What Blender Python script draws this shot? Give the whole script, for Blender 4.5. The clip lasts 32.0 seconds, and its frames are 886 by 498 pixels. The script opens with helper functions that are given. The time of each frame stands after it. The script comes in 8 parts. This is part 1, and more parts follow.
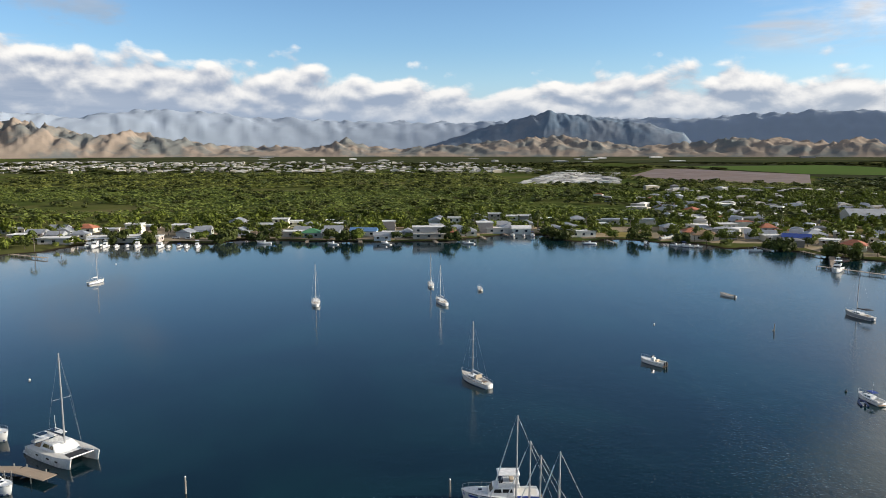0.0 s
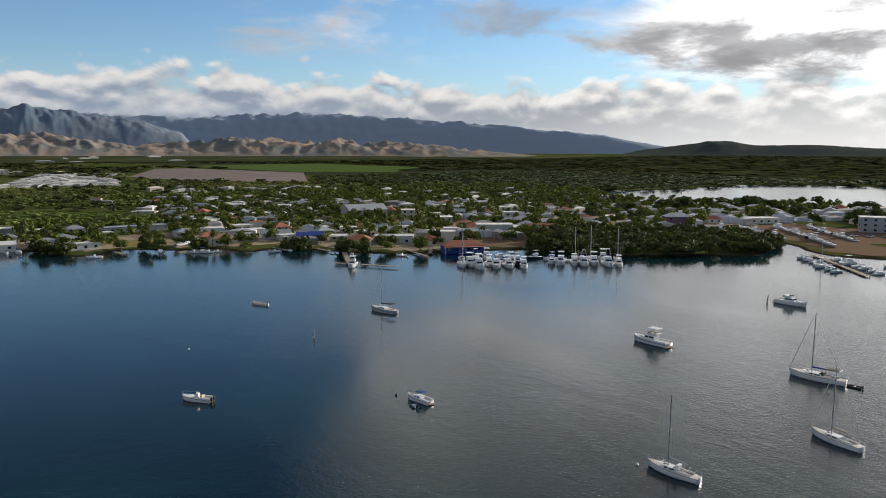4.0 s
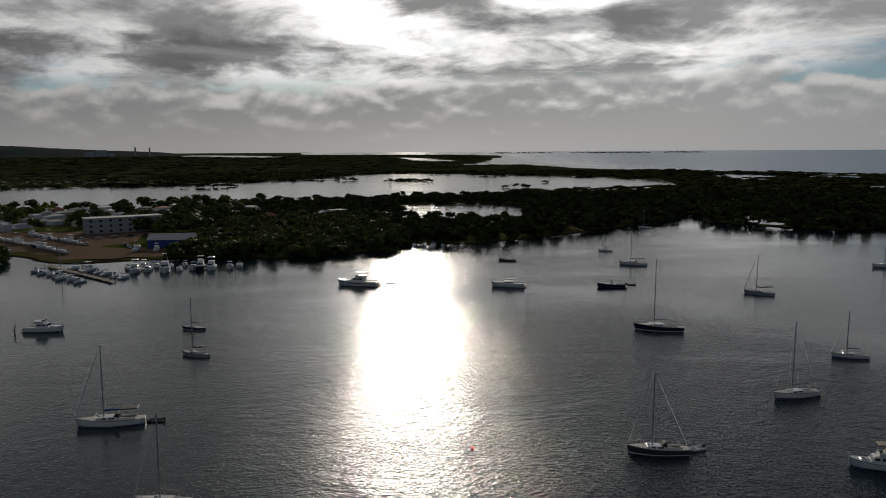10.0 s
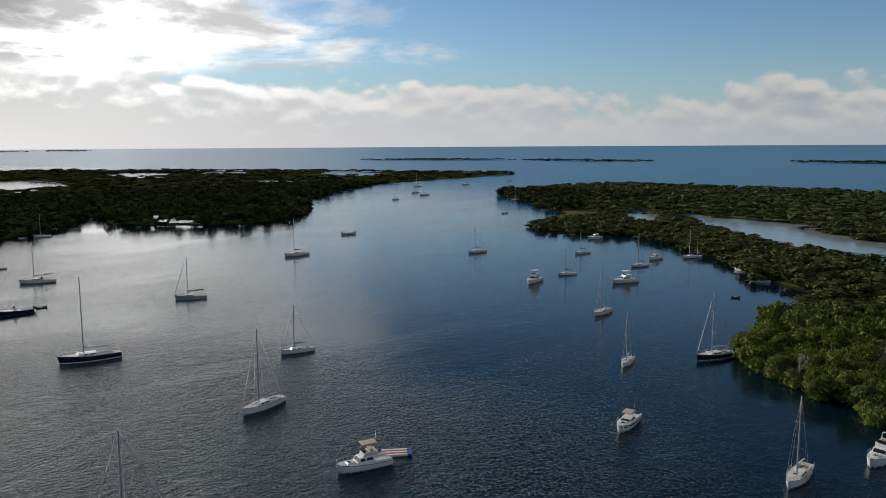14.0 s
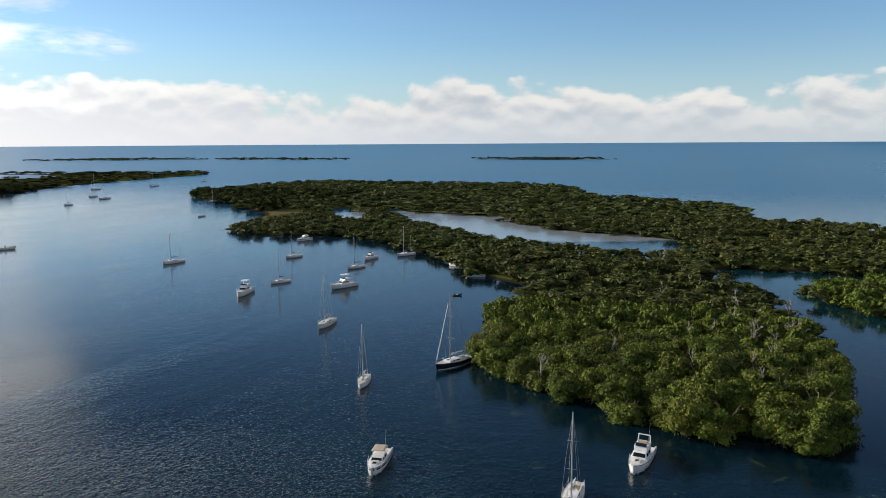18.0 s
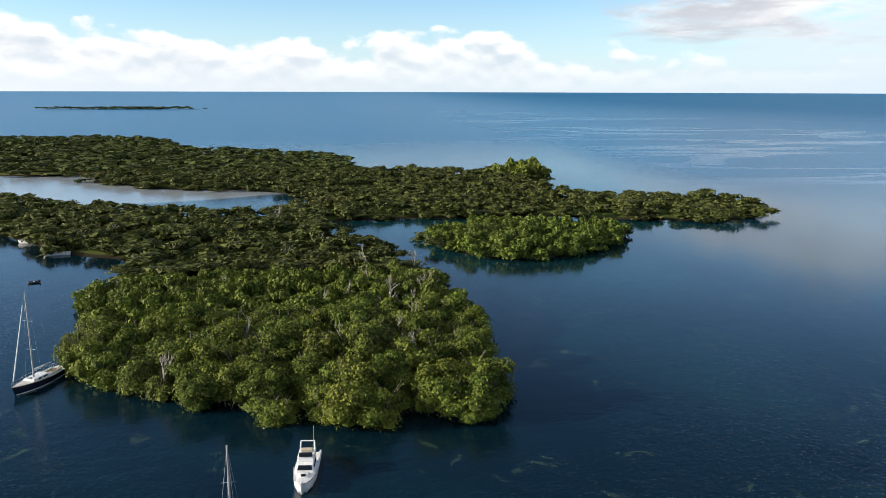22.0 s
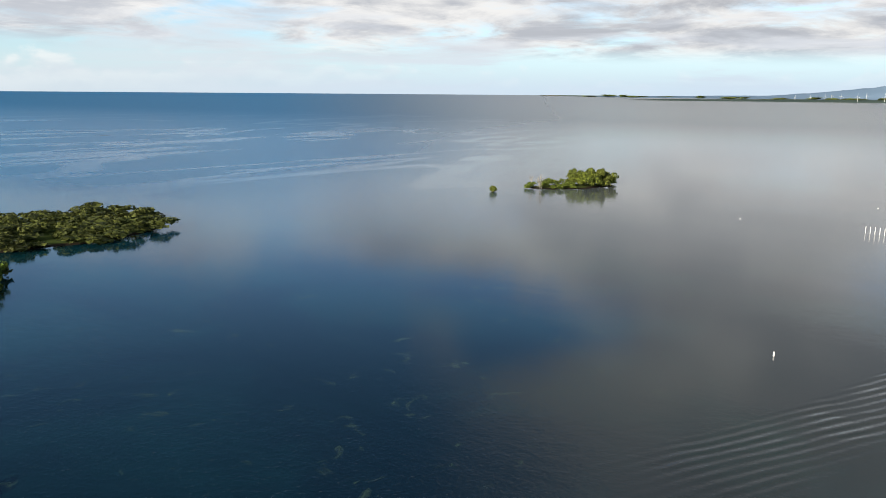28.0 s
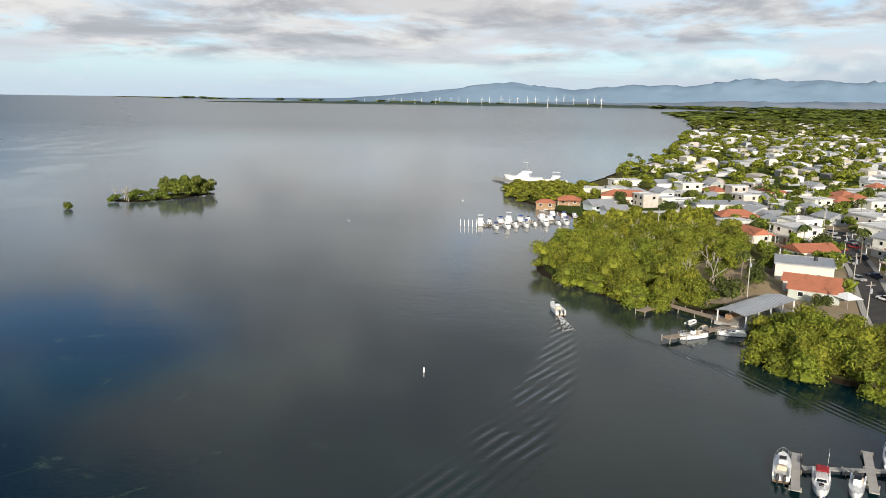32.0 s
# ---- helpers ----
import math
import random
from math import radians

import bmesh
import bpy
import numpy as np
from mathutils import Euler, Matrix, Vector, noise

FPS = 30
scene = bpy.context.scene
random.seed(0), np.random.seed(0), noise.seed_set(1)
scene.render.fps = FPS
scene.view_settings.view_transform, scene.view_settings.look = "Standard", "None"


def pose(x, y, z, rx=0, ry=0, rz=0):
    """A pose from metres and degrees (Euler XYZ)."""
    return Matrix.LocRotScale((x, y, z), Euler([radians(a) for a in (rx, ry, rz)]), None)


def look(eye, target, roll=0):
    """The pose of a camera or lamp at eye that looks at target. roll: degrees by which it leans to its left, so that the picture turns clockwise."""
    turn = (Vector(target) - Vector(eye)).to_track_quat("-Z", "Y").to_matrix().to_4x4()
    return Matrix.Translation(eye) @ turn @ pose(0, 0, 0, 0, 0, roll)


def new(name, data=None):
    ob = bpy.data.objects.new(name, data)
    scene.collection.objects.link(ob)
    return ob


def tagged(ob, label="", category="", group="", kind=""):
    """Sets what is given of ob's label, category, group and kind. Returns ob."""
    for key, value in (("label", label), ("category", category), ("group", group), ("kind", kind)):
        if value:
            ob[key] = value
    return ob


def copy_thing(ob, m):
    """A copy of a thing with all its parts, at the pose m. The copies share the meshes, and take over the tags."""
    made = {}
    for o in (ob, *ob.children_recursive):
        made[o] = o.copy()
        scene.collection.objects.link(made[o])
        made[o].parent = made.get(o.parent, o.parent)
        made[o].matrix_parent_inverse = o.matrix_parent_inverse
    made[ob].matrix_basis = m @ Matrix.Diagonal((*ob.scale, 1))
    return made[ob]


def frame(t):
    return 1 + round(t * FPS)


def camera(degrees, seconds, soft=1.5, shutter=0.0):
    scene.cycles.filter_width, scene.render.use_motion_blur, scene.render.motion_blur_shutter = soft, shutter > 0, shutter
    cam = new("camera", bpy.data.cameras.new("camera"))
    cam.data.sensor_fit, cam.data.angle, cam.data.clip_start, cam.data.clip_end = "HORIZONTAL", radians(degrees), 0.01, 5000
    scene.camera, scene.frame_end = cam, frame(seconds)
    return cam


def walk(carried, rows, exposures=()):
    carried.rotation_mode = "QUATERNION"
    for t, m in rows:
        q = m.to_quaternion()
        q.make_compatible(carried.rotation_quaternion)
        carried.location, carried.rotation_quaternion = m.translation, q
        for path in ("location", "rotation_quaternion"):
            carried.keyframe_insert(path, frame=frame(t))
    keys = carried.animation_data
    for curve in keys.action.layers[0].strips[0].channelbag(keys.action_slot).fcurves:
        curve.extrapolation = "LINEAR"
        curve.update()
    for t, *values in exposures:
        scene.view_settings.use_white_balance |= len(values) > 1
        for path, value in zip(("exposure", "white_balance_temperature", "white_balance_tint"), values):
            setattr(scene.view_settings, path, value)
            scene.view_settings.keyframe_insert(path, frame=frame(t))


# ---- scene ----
cam = camera(60.95, 32.0, soft=0.9)
PATH = [
    (0.0, pose(-0.00, 0.00, 49.96, 82.536, 0.042, -0.009)),
    (0.5, pose(-0.36, 3.13, 50.01, 82.531, -0.005, -3.506)),
    (1.0, pose(-0.68, 6.28, 50.08, 82.533, -0.066, -6.938)),
    (1.5, pose(-0.84, 9.40, 50.18, 82.521, -0.075, -10.373)),
    (2.0, pose(-0.79, 12.41, 50.28, 82.507, -0.050, -13.815)),
    (2.5, pose(-0.45, 15.37, 50.37, 82.523, -0.134, -18.383)),
    (3.0, pose(-0.13, 18.39, 50.45, 82.497, -0.061, -25.256)),
    (3.5, pose(0.44, 21.49, 50.51, 82.481, -0.168, -31.001)),
    (4.0, pose(1.45, 24.67, 50.55, 82.503, -0.149, -36.640)),
    (4.5, pose(2.68, 27.85, 50.57, 82.501, -0.193, -42.232)),
    (6.5, pose(9.71, 39.06, 50.75, 82.392, -0.145, -59.830)),
    (7.0, pose(12.33, 41.03, 50.58, 82.392, -0.059, -61.421)),
    (7.5, pose(14.99, 42.76, 50.39, 82.431, 0.240, -65.962)),
    (8.0, pose(17.78, 44.40, 50.19, 82.488, 0.283, -71.659)),
    (8.5, pose(20.68, 46.04, 50.00, 82.511, 0.389, -77.181)),
    (9.0, pose(23.68, 47.67, 49.85, 82.534, 0.318, -82.224)),
    (9.5, pose(26.68, 49.08, 49.73, 82.515, 0.355, -87.432)),
    (10.0, pose(29.76, 50.16, 49.64, 82.492, 0.330, -92.618)),
    (10.5, pose(32.86, 50.91, 49.56, 82.431, 0.353, -99.025)),
    (11.0, pose(36.00, 51.41, 49.45, 82.384, 0.296, -105.148)),
    (11.5, pose(39.16, 51.61, 49.33, 82.345, 0.363, -110.870)),
    (12.0, pose(42.40, 51.46, 49.20, 82.271, 0.516, -116.205)),
    (12.5, pose(45.69, 51.01, 49.07, 82.208, 0.432, -121.340)),
    (13.0, pose(48.83, 50.28, 48.95, 82.177, 0.377, -126.443)),
    (13.5, pose(51.86, 49.36, 48.81, 82.139, 0.282, -131.563)),
    (14.0, pose(54.72, 48.08, 48.66, 82.130, 0.320, -136.596)),
    (14.5, pose(57.36, 46.46, 48.51, 82.097, 0.463, -141.563)),
    (15.0, pose(59.78, 44.49, 48.33, 82.023, 0.495, -146.422)),
    (15.5, pose(61.97, 41.98, 48.15, 82.001, 0.553, -149.552)),
    (17.5, pose(69.91, 32.78, 47.31, 81.920, 0.408, -156.768)),
    (18.0, pose(71.61, 30.17, 47.17, 81.919, 0.337, -159.349)),
    (18.5, pose(73.16, 27.46, 47.03, 81.906, 0.321, -161.949)),
    (19.0, pose(74.47, 24.69, 46.91, 81.890, 0.212, -165.634)),
    (19.5, pose(75.67, 22.00, 46.78, 80.623, 0.220, -169.767)),
    (20.0, pose(76.76, 19.30, 46.67, 78.181, 0.196, -173.230)),
    (20.5, pose(77.65, 16.47, 46.61, 78.166, 0.176, -175.103)),
    (21.0, pose(78.28, 13.60, 46.59, 78.133, 0.032, -179.635)),
    (21.5, pose(78.94, 10.63, 46.58, 78.107, 0.021, 175.356)),
    (22.0, pose(79.49, 7.71, 46.57, 78.106, -0.157, 170.429)),
    (22.5, pose(79.80, 4.86, 46.54, 78.116, -0.250, 165.639)),
    (23.0, pose(79.84, 2.02, 46.50, 78.133, -0.272, 161.751)),
    (23.5, pose(79.55, -0.88, 46.44, 78.174, -0.384, 157.996)),
    (24.0, pose(79.00, -3.87, 46.38, 78.202, -0.421, 154.208)),
    (24.5, pose(78.29, -6.89, 46.34, 78.164, -0.338, 150.490)),
    (25.0, pose(77.52, -9.75, 46.32, 78.189, -0.351, 146.731)),
    (25.5, pose(76.64, -12.32, 46.33, 78.189, -0.372, 142.915)),
    (27.5, pose(71.47, -19.81, 47.11, 78.228, -0.453, 128.582)),
    (28.0, pose(69.57, -22.03, 47.05, 78.265, -0.452, 124.836)),
    (28.5, pose(67.50, -24.14, 46.94, 78.331, -0.466, 121.005)),
    (29.0, pose(65.32, -26.03, 46.81, 78.378, -0.552, 117.207)),
    (29.5, pose(63.00, -27.74, 46.66, 78.450, -0.538, 113.416)),
    (30.0, pose(60.46, -29.40, 46.51, 78.503, -0.603, 109.623)),
    (30.5, pose(57.74, -30.98, 46.39, 78.548, -0.627, 105.804)),
    (31.0, pose(54.90, -32.50, 46.30, 78.595, -0.684, 101.983)),
    (31.5, pose(52.01, -33.97, 46.25, 78.676, -0.773, 98.102)),
    (32.0, pose(49.17, -35.35, 46.22, 78.756, -0.860, 94.212)),
]
EXPOSURES = [(0.0, 0.25), (3.0, 0.15), (4.5, -0.30), (6.5, -1.10), (9.0, -1.75), (11.0, -1.80), (12.5, -1.40), (13.3, -0.95), (14.2, -0.52), (15.5, -0.15), (19.0, 0.15), (20.0, 0.4), (23.0, 0.5), (25.0, 0.42), (28.0, 0.30), (32.0, 0.16)]
walk(cam, PATH, EXPOSURES)

# ---- node helper ----
class Net:
    def __init__(self, tree):
        self.t = tree
        tree.nodes.clear()

    def n(self, kind, props=None, **ins):
        nd = self.t.nodes.new(kind)
        for k, v in (props or {}).items():
            if k == "operation":
                nd.operation = v
            elif k == "blend_type":
                nd.blend_type = v
            elif k == "data_type":
                nd.data_type = v
            elif k == "noise_dimensions":
                nd.noise_dimensions = v
            elif k == "sky_type":
                nd.sky_type = v
            elif k == "clamp":
                nd.clamp = v
            elif k == "wave_type":
                nd.wave_type = v
            elif k == "bands_direction":
                nd.bands_direction = v
            elif k == "rings_direction":
                nd.rings_direction = v
            elif k == "feature":
                nd.feature = v
        for k, v in ins.items():
            key = int(k[1:]) if k[0] == "i" and k[1:].isdigit() else k.replace("_", " ")
            self.put(nd.inputs[key], v)
        return nd

    def put(self, sock, v):
        if isinstance(v, bpy.types.NodeSocket):
            self.t.links.new(v, sock)
        else:
            sock.default_value = v

    def m(self, op, a, b=0.0, c=0.0):
        return self.n("ShaderNodeMath", {"operation": op}, i0=a, i1=b, i2=c).outputs[0]

    def step(self, v, lo, hi, a=0.0, b=1.0):
        nd = self.t.nodes.new("ShaderNodeMapRange")
        nd.interpolation_type = "SMOOTHSTEP"
        for i, x in enumerate((v, lo, hi, a, b)):
            self.put(nd.inputs[i], x)
        return nd.outputs[0]

    def noise(self, vec, scale, detail=4.0, rough=0.5, dist=0.0):
        nd = self.n("ShaderNodeTexNoise", None, Scale=scale, Detail=detail, Roughness=rough, Distortion=dist)
        if vec is not None:
            self.t.links.new(vec, nd.inputs["Vector"])
        return nd.outputs["Fac"]

    def mix(self, fac, a, b, blend="MIX"):
        nd = self.t.nodes.new("ShaderNodeMix")
        nd.data_type, nd.blend_type = "RGBA", blend
        self.put(nd.inputs[0], fac)
        for i, v in ((6, a), (7, b)):
            self.put(nd.inputs[i], (*v, 1.0) if isinstance(v, tuple) and len(v) == 3 else v)
        return nd.outputs[2]

    def ramp(self, fac, stops):
        nd = self.t.nodes.new("ShaderNodeValToRGB")
        el = nd.color_ramp.elements
        while len(el) < len(stops):
            el.new(0.5)
        for e, (p, c) in zip(el, stops):
            e.position, e.color = p, (*c, 1.0) if len(c) == 3 else c
        self.put(nd.inputs[0], fac)
        return nd.outputs[0]

    def xyz(self, x, y, z):
        return self.n("ShaderNodeCombineXYZ", None, i0=x, i1=y, i2=z).outputs[0]


# ---- sky, sun ----
SUN_EL = 16.5
world = bpy.data.worlds.new("sky")
scene.world = world
world.use_nodes = True
w = Net(world.node_tree)
sky = w.n("ShaderNodeTexSky", {"sky_type": "NISHITA"})
sky.sun_disc, sky.sun_elevation, sky.sun_rotation = False, radians(SUN_EL), radians(90)
sky.air_density, sky.dust_density, sky.ozone_density = 1.0, 0.4, 2.0
way = w.n("ShaderNodeTexCoord").outputs["Generated"]
sx, sy, sz = w.n("ShaderNodeSeparateXYZ", None, Vector=way).outputs
up = w.m("MAXIMUM", sz, 0.0)
flat = w.m("MAXIMUM", w.m("SQRT", w.m("ADD", w.m("MULTIPLY", sx, sx), w.m("MULTIPLY", sy, sy))), 0.001)
hx, hy = w.m("DIVIDE", sx, flat), w.m("DIVIDE", sy, flat)
elev = w.m("MULTIPLY", w.m("ARCSINE", sz), 57.2958)
turn = w.m("ADD", w.m("MULTIPLY", w.m("ARCTAN2", sx, sy), 0.159155), 0.5)
compass = w.m("MULTIPLY", w.m("SUBTRACT", turn, 0.5), 360.0)


def by_heading(*stops):
    """A value, or a colour, that follows the compass heading (north 0, east 90, west -90)."""
    return w.ramp(turn, [(h / 360 + 0.5, v if isinstance(v, tuple) else (v, v, v)) for h, v in stops])


near_sun = w.m("MAXIMUM", w.n("ShaderNodeVectorMath", {"operation": "DOT_PRODUCT"}, i0=way, i1=(math.cos(radians(SUN_EL)), 0.0, math.sin(radians(SUN_EL)))).outputs["Value"], 0.0)
glow = w.m("ADD", w.m("ADD", w.m("MULTIPLY", w.m("POWER", near_sun, 6.0), 1.9), w.m("MULTIPLY", w.m("POWER", near_sun, 30.0), 1.15)), w.m("ADD", w.m("MULTIPLY", w.m("POWER", near_sun, 150.0), 3.6), w.m("MULTIPLY", w.m("POWER", near_sun, 600.0), 42.0)))
clear = w.mix(1.0, sky.outputs[0], (0.10, 0.125, 0.155), "MULTIPLY")
deep_sky = w.m("MULTIPLY", w.step(up, 0.12, 0.50, 1.0, 0.5), w.step(elev, 11.0, 20.0, 1.0, by_heading((-180, 1.0), (110, 1.0), (126, 0.62), (144, 0.68), (163, 1.0), (180, 1.0))))
clear = w.mix(1.0, clear, w.xyz(deep_sky, deep_sky, deep_sky), "MULTIPLY")
clear = w.mix(w.step(elev, 0.0, 8.0, 0.6, 0.0), clear, (0.55, 0.70, 0.82))


def puffs(z, scale=11.0):
    at = w.xyz(hx, hy, z)
    vor = w.t.nodes.new("ShaderNodeTexVoronoi")
    vor.feature, vor.voronoi_dimensions = "SMOOTH_F1", "3D"
    w.put(vor.inputs["Vector"], at)
    for key, v in (("Scale", scale * 1.7), ("Detail", 1.0), ("Roughness", 0.5), ("Smoothness", 0.6)):
        vor.inputs[key].default_value = v
    return w.m("ADD", w.m("MULTIPLY", w.noise(at, scale, 9.0, 0.56, 0.2), 0.75), w.m("MULTIPLY", w.m("SUBTRACT", 0.45, vor.outputs["Distance"]), 0.28))


# bank of cumulus low over the horizon: flat grey foot, white heaped tops
bank_z = w.m("MULTIPLY", elev, 0.032)
bank_n = puffs(bank_z)
bank_up = puffs(w.m("ADD", bank_z, 0.018))
bank_top = w.m("MULTIPLY", by_heading((-180, 0.35), (-168, 0.40), (-162, 0.24), (-150, 0.20), (-120, 0.12), (-90, 0.14), (-60, 0.5), (-32, 0.70), (-12, 0.62), (-4, 0.52), (4, 0.50), (22, 0.56), (40, 0.46), (60, 0.48), (85, 0.52), (105, 0.62), (124, 0.56), (140, 0.40), (156, 0.34), (164, 0.46), (170, 0.36), (180, 0.35)), 10.0)
bank_v = w.m("ADD", w.m("MULTIPLY", w.m("SUBTRACT", bank_top, elev), 0.42), w.m("MULTIPLY", w.m("SUBTRACT", bank_n, 0.27), 3.4))
bank = w.m("MULTIPLY", w.step(bank_v, 0.0, 0.42), by_heading((-180, 0.95), (-160, 0.8), (-140, 0.35), (-80, 0.35), (-50, 1.0), (60, 1.0), (100, 0.9), (180, 0.95)))
bank_dark = w.step(w.m("ADD", w.m("ADD", w.m("MULTIPLY", w.m("SUBTRACT", bank_up, bank_n), 3.2), w.m("MULTIPLY", bank_v, 0.34)), by_heading((-180, 0.02), (-60, 0.12), (20, 0.12), (60, 0.22), (110, 0.28), (150, 0.08), (180, 0.02))), -0.05, 0.80)
bank_foot = by_heading((-180, (0.52, 0.57, 0.63)), (-120, (0.46, 0.52, 0.60)), (-60, (0.28, 0.34, 0.45)), (-15, (0.27, 0.33, 0.44)), (25, (0.28, 0.34, 0.44)), (45, (0.36, 0.39, 0.44)), (60, (0.62, 0.63, 0.64)), (88, (0.85, 0.84, 0.82)), (112, (1.10, 1.09, 1.08)), (135, (0.80, 0.81, 0.85)), (160, (0.52, 0.56, 0.62)), (180, (0.52, 0.57, 0.63)))
bank_gain = w.m("ADD", 0.86, w.m("MULTIPLY", glow, w.m("ADD", 0.62, w.step(sy, -0.08, -0.35, 0.0, 0.7))))
bank_head = w.mix(1.0, (1.0, 0.975, 0.94), w.xyz(bank_gain, bank_gain, bank_gain), "MULTIPLY")
col = w.mix(bank, clear, w.mix(bank_dark, bank_head, bank_foot))
# deck of broken cloud above it, seen from below
lift = w.m("ADD", up, 0.13)
deck_at = w.xyz(w.m("DIVIDE", sx, lift), w.m("DIVIDE", sy, lift), 3.7)
deck_n = w.noise(deck_at, 1.7, 9.0, 0.57, 0.35)
deck_big = w.noise(deck_at, 0.55, 3.0, 0.5)
low_cover = by_heading((-180, 0.30), (-165, 0.34), (-155, 0.62), (-140, 0.70), (-110, 0.78), (-80, 0.76), (-62, 0.66), (-34, 0.50), (-22, 0.46), (-14, 0.26), (16, 0.22), (23, 0.58), (36, 0.56), (46, 0.60), (54, 0.84), (105, 0.84), (118, 0.78), (128, 0.60), (138, 0.34), (180, 0.30))
high_cover = by_heading((-180, 0.25), (-150, 0.30), (-130, 0.44), (-112, 0.68), (-100, 0.86), (-70, 0.88), (-50, 0.40), (5, 0.22), (22, 0.46), (42, 0.90), (60, 0.92), (112, 0.88), (130, 0.82), (142, 0.24), (180, 0.25))
cover = w.m("SUBTRACT", w.m("ADD", w.m("MULTIPLY", low_cover, w.step(elev, 16.0, 10.0)), w.m("MULTIPLY", w.m("SUBTRACT", high_cover, w.m("MULTIPLY", w.step(elev, 15.0, 24.0), by_heading((90, 0.0), (108, 0.35), (140, 0.3), (160, 0.0)))), w.step(elev, 10.0, 16.0))), 0.5)
deck_v = w.m("ADD", w.m("ADD", deck_n, w.m("MULTIPLY", w.m("SUBTRACT", deck_big, 0.5), 0.6)), cover)
deck_low = w.m("MULTIPLY", by_heading((-180, 0.40), (-155, 0.26), (-130, 0.20), (-90, 0.16), (-40, 0.62), (20, 0.62), (45, 0.55), (60, 0.40), (110, 0.44), (130, 0.52), (180, 0.40)), 10.0)
deck = w.m("MULTIPLY", w.step(deck_v, 0.49, 0.77), w.step(w.m("SUBTRACT", elev, deck_low), 0.0, 1.6))
deck_t = w.noise(w.xyz(w.m("DIVIDE", sx, lift), w.m("DIVIDE", sy, lift), 9.1), 1.5, 9.0, 0.60, 0.4)
deck_thick = w.step(w.m("ADD", deck_t, w.m("MULTIPLY", w.m("SUBTRACT", deck_n, 0.5), 0.7)), 0.36, 0.66)
deck_grey = by_heading((-180, (0.50, 0.53, 0.58)), (-130, (0.42, 0.44, 0.48)), (-90, (0.38, 0.40, 0.44)), (-40, (0.36, 0.39, 0.45)), (25, (0.50, 0.52, 0.56)), (50, (0.62, 0.63, 0.65)), (88, (0.85, 0.84, 0.83)), (118, (0.95, 0.95, 0.96)), (134, (0.85, 0.86, 0.88)), (150, (0.55, 0.57, 0.62)), (180, (0.50, 0.53, 0.58)))
deck_gain = w.m("ADD", by_heading((-180, 0.82), (-120, 0.74), (-80, 0.72), (-30, 0.74), (22, 0.85), (36, 1.15), (60, 1.15), (92, 0.90), (112, 1.0), (134, 1.0), (150, 0.85), (180, 0.82)), w.m("MULTIPLY", glow, w.m("ADD", 0.95, w.step(sy, -0.08, -0.35, 0.0, 0.9))))
deck_gain = w.m("MULTIPLY", deck_gain, w.step(elev, 15.0, 26.0, 1.0, by_heading((-180, 0.7), (-120, 0.8), (-88, 0.88), (-65, 0.88), (-40, 0.62), (0, 0.42), (22, 0.55), (42, 0.64), (62, 0.46), (140, 0.42), (180, 0.7))))
deck_head = w.mix(1.0, (1.0, 0.99, 0.975), w.xyz(deck_gain, deck_gain, deck_gain), "MULTIPLY")
col = w.mix(deck, col, w.mix(deck_thick, deck_head, deck_grey))
# long dark shower clouds hanging in front of the morning light
heavy = 0.0
ragged = w.m("ADD", w.m("MULTIPLY", w.m("SUBTRACT", deck_n, 0.5), 1.5), w.m("MULTIPLY", w.m("SUBTRACT", w.noise(w.xyz(hx, hy, w.m("MULTIPLY", elev, 0.04)), 16.0, 7.0, 0.6, 0.3), 0.5), 1.7))
for heading, height, wide, tall, mass in ((61, 7.0, 15.0, 2.6, 1.0), (76, 6.8, 13.0, 1.9, 0.95), (41, 9.6, 6.0, 1.6, 0.7), (103, 9.0, 9.0, 1.5, 0.6), (-25, 9.4, 5.0, 1.6, 0.55), (-96, 6.6, 26.0, 1.1, 0.5)):
    dx_ = w.m("DIVIDE", w.m("SUBTRACT", compass, float(heading)), wide)
    dy_ = w.m("DIVIDE", w.m("SUBTRACT", elev, height), tall)
    away = w.m("SQRT", w.m("ADD", w.m("MULTIPLY", dx_, dx_), w.m("MULTIPLY", dy_, dy_)))
    heavy = w.m("MAXIMUM", heavy, w.m("MULTIPLY", w.step(w.m("ADD", w.m("SUBTRACT", 1.0, away), ragged), 0.05, 0.75), mass))
col = w.mix(w.m("MULTIPLY", heavy, 0.92), col, w.mix(w.step(deck_t, 0.3, 0.7), (0.50, 0.50, 0.52), (0.33, 0.33, 0.345)))
# long streaks of thin cloud low in the west
streak_at = w.xyz(hx, hy, w.m("MULTIPLY", sz, 9.0))
streak = w.step(w.noise(streak_at, 4.0, 7.0, 0.58, 0.4), 0.42, 0.62)
streak = w.m("MULTIPLY", w.m("MULTIPLY", streak, 0.8), w.m("MULTIPLY", w.step(sx, -0.25, -0.75), w.step(elev, 7.5, 3.5)))
col = w.mix(streak, col, (0.60, 0.63, 0.68))
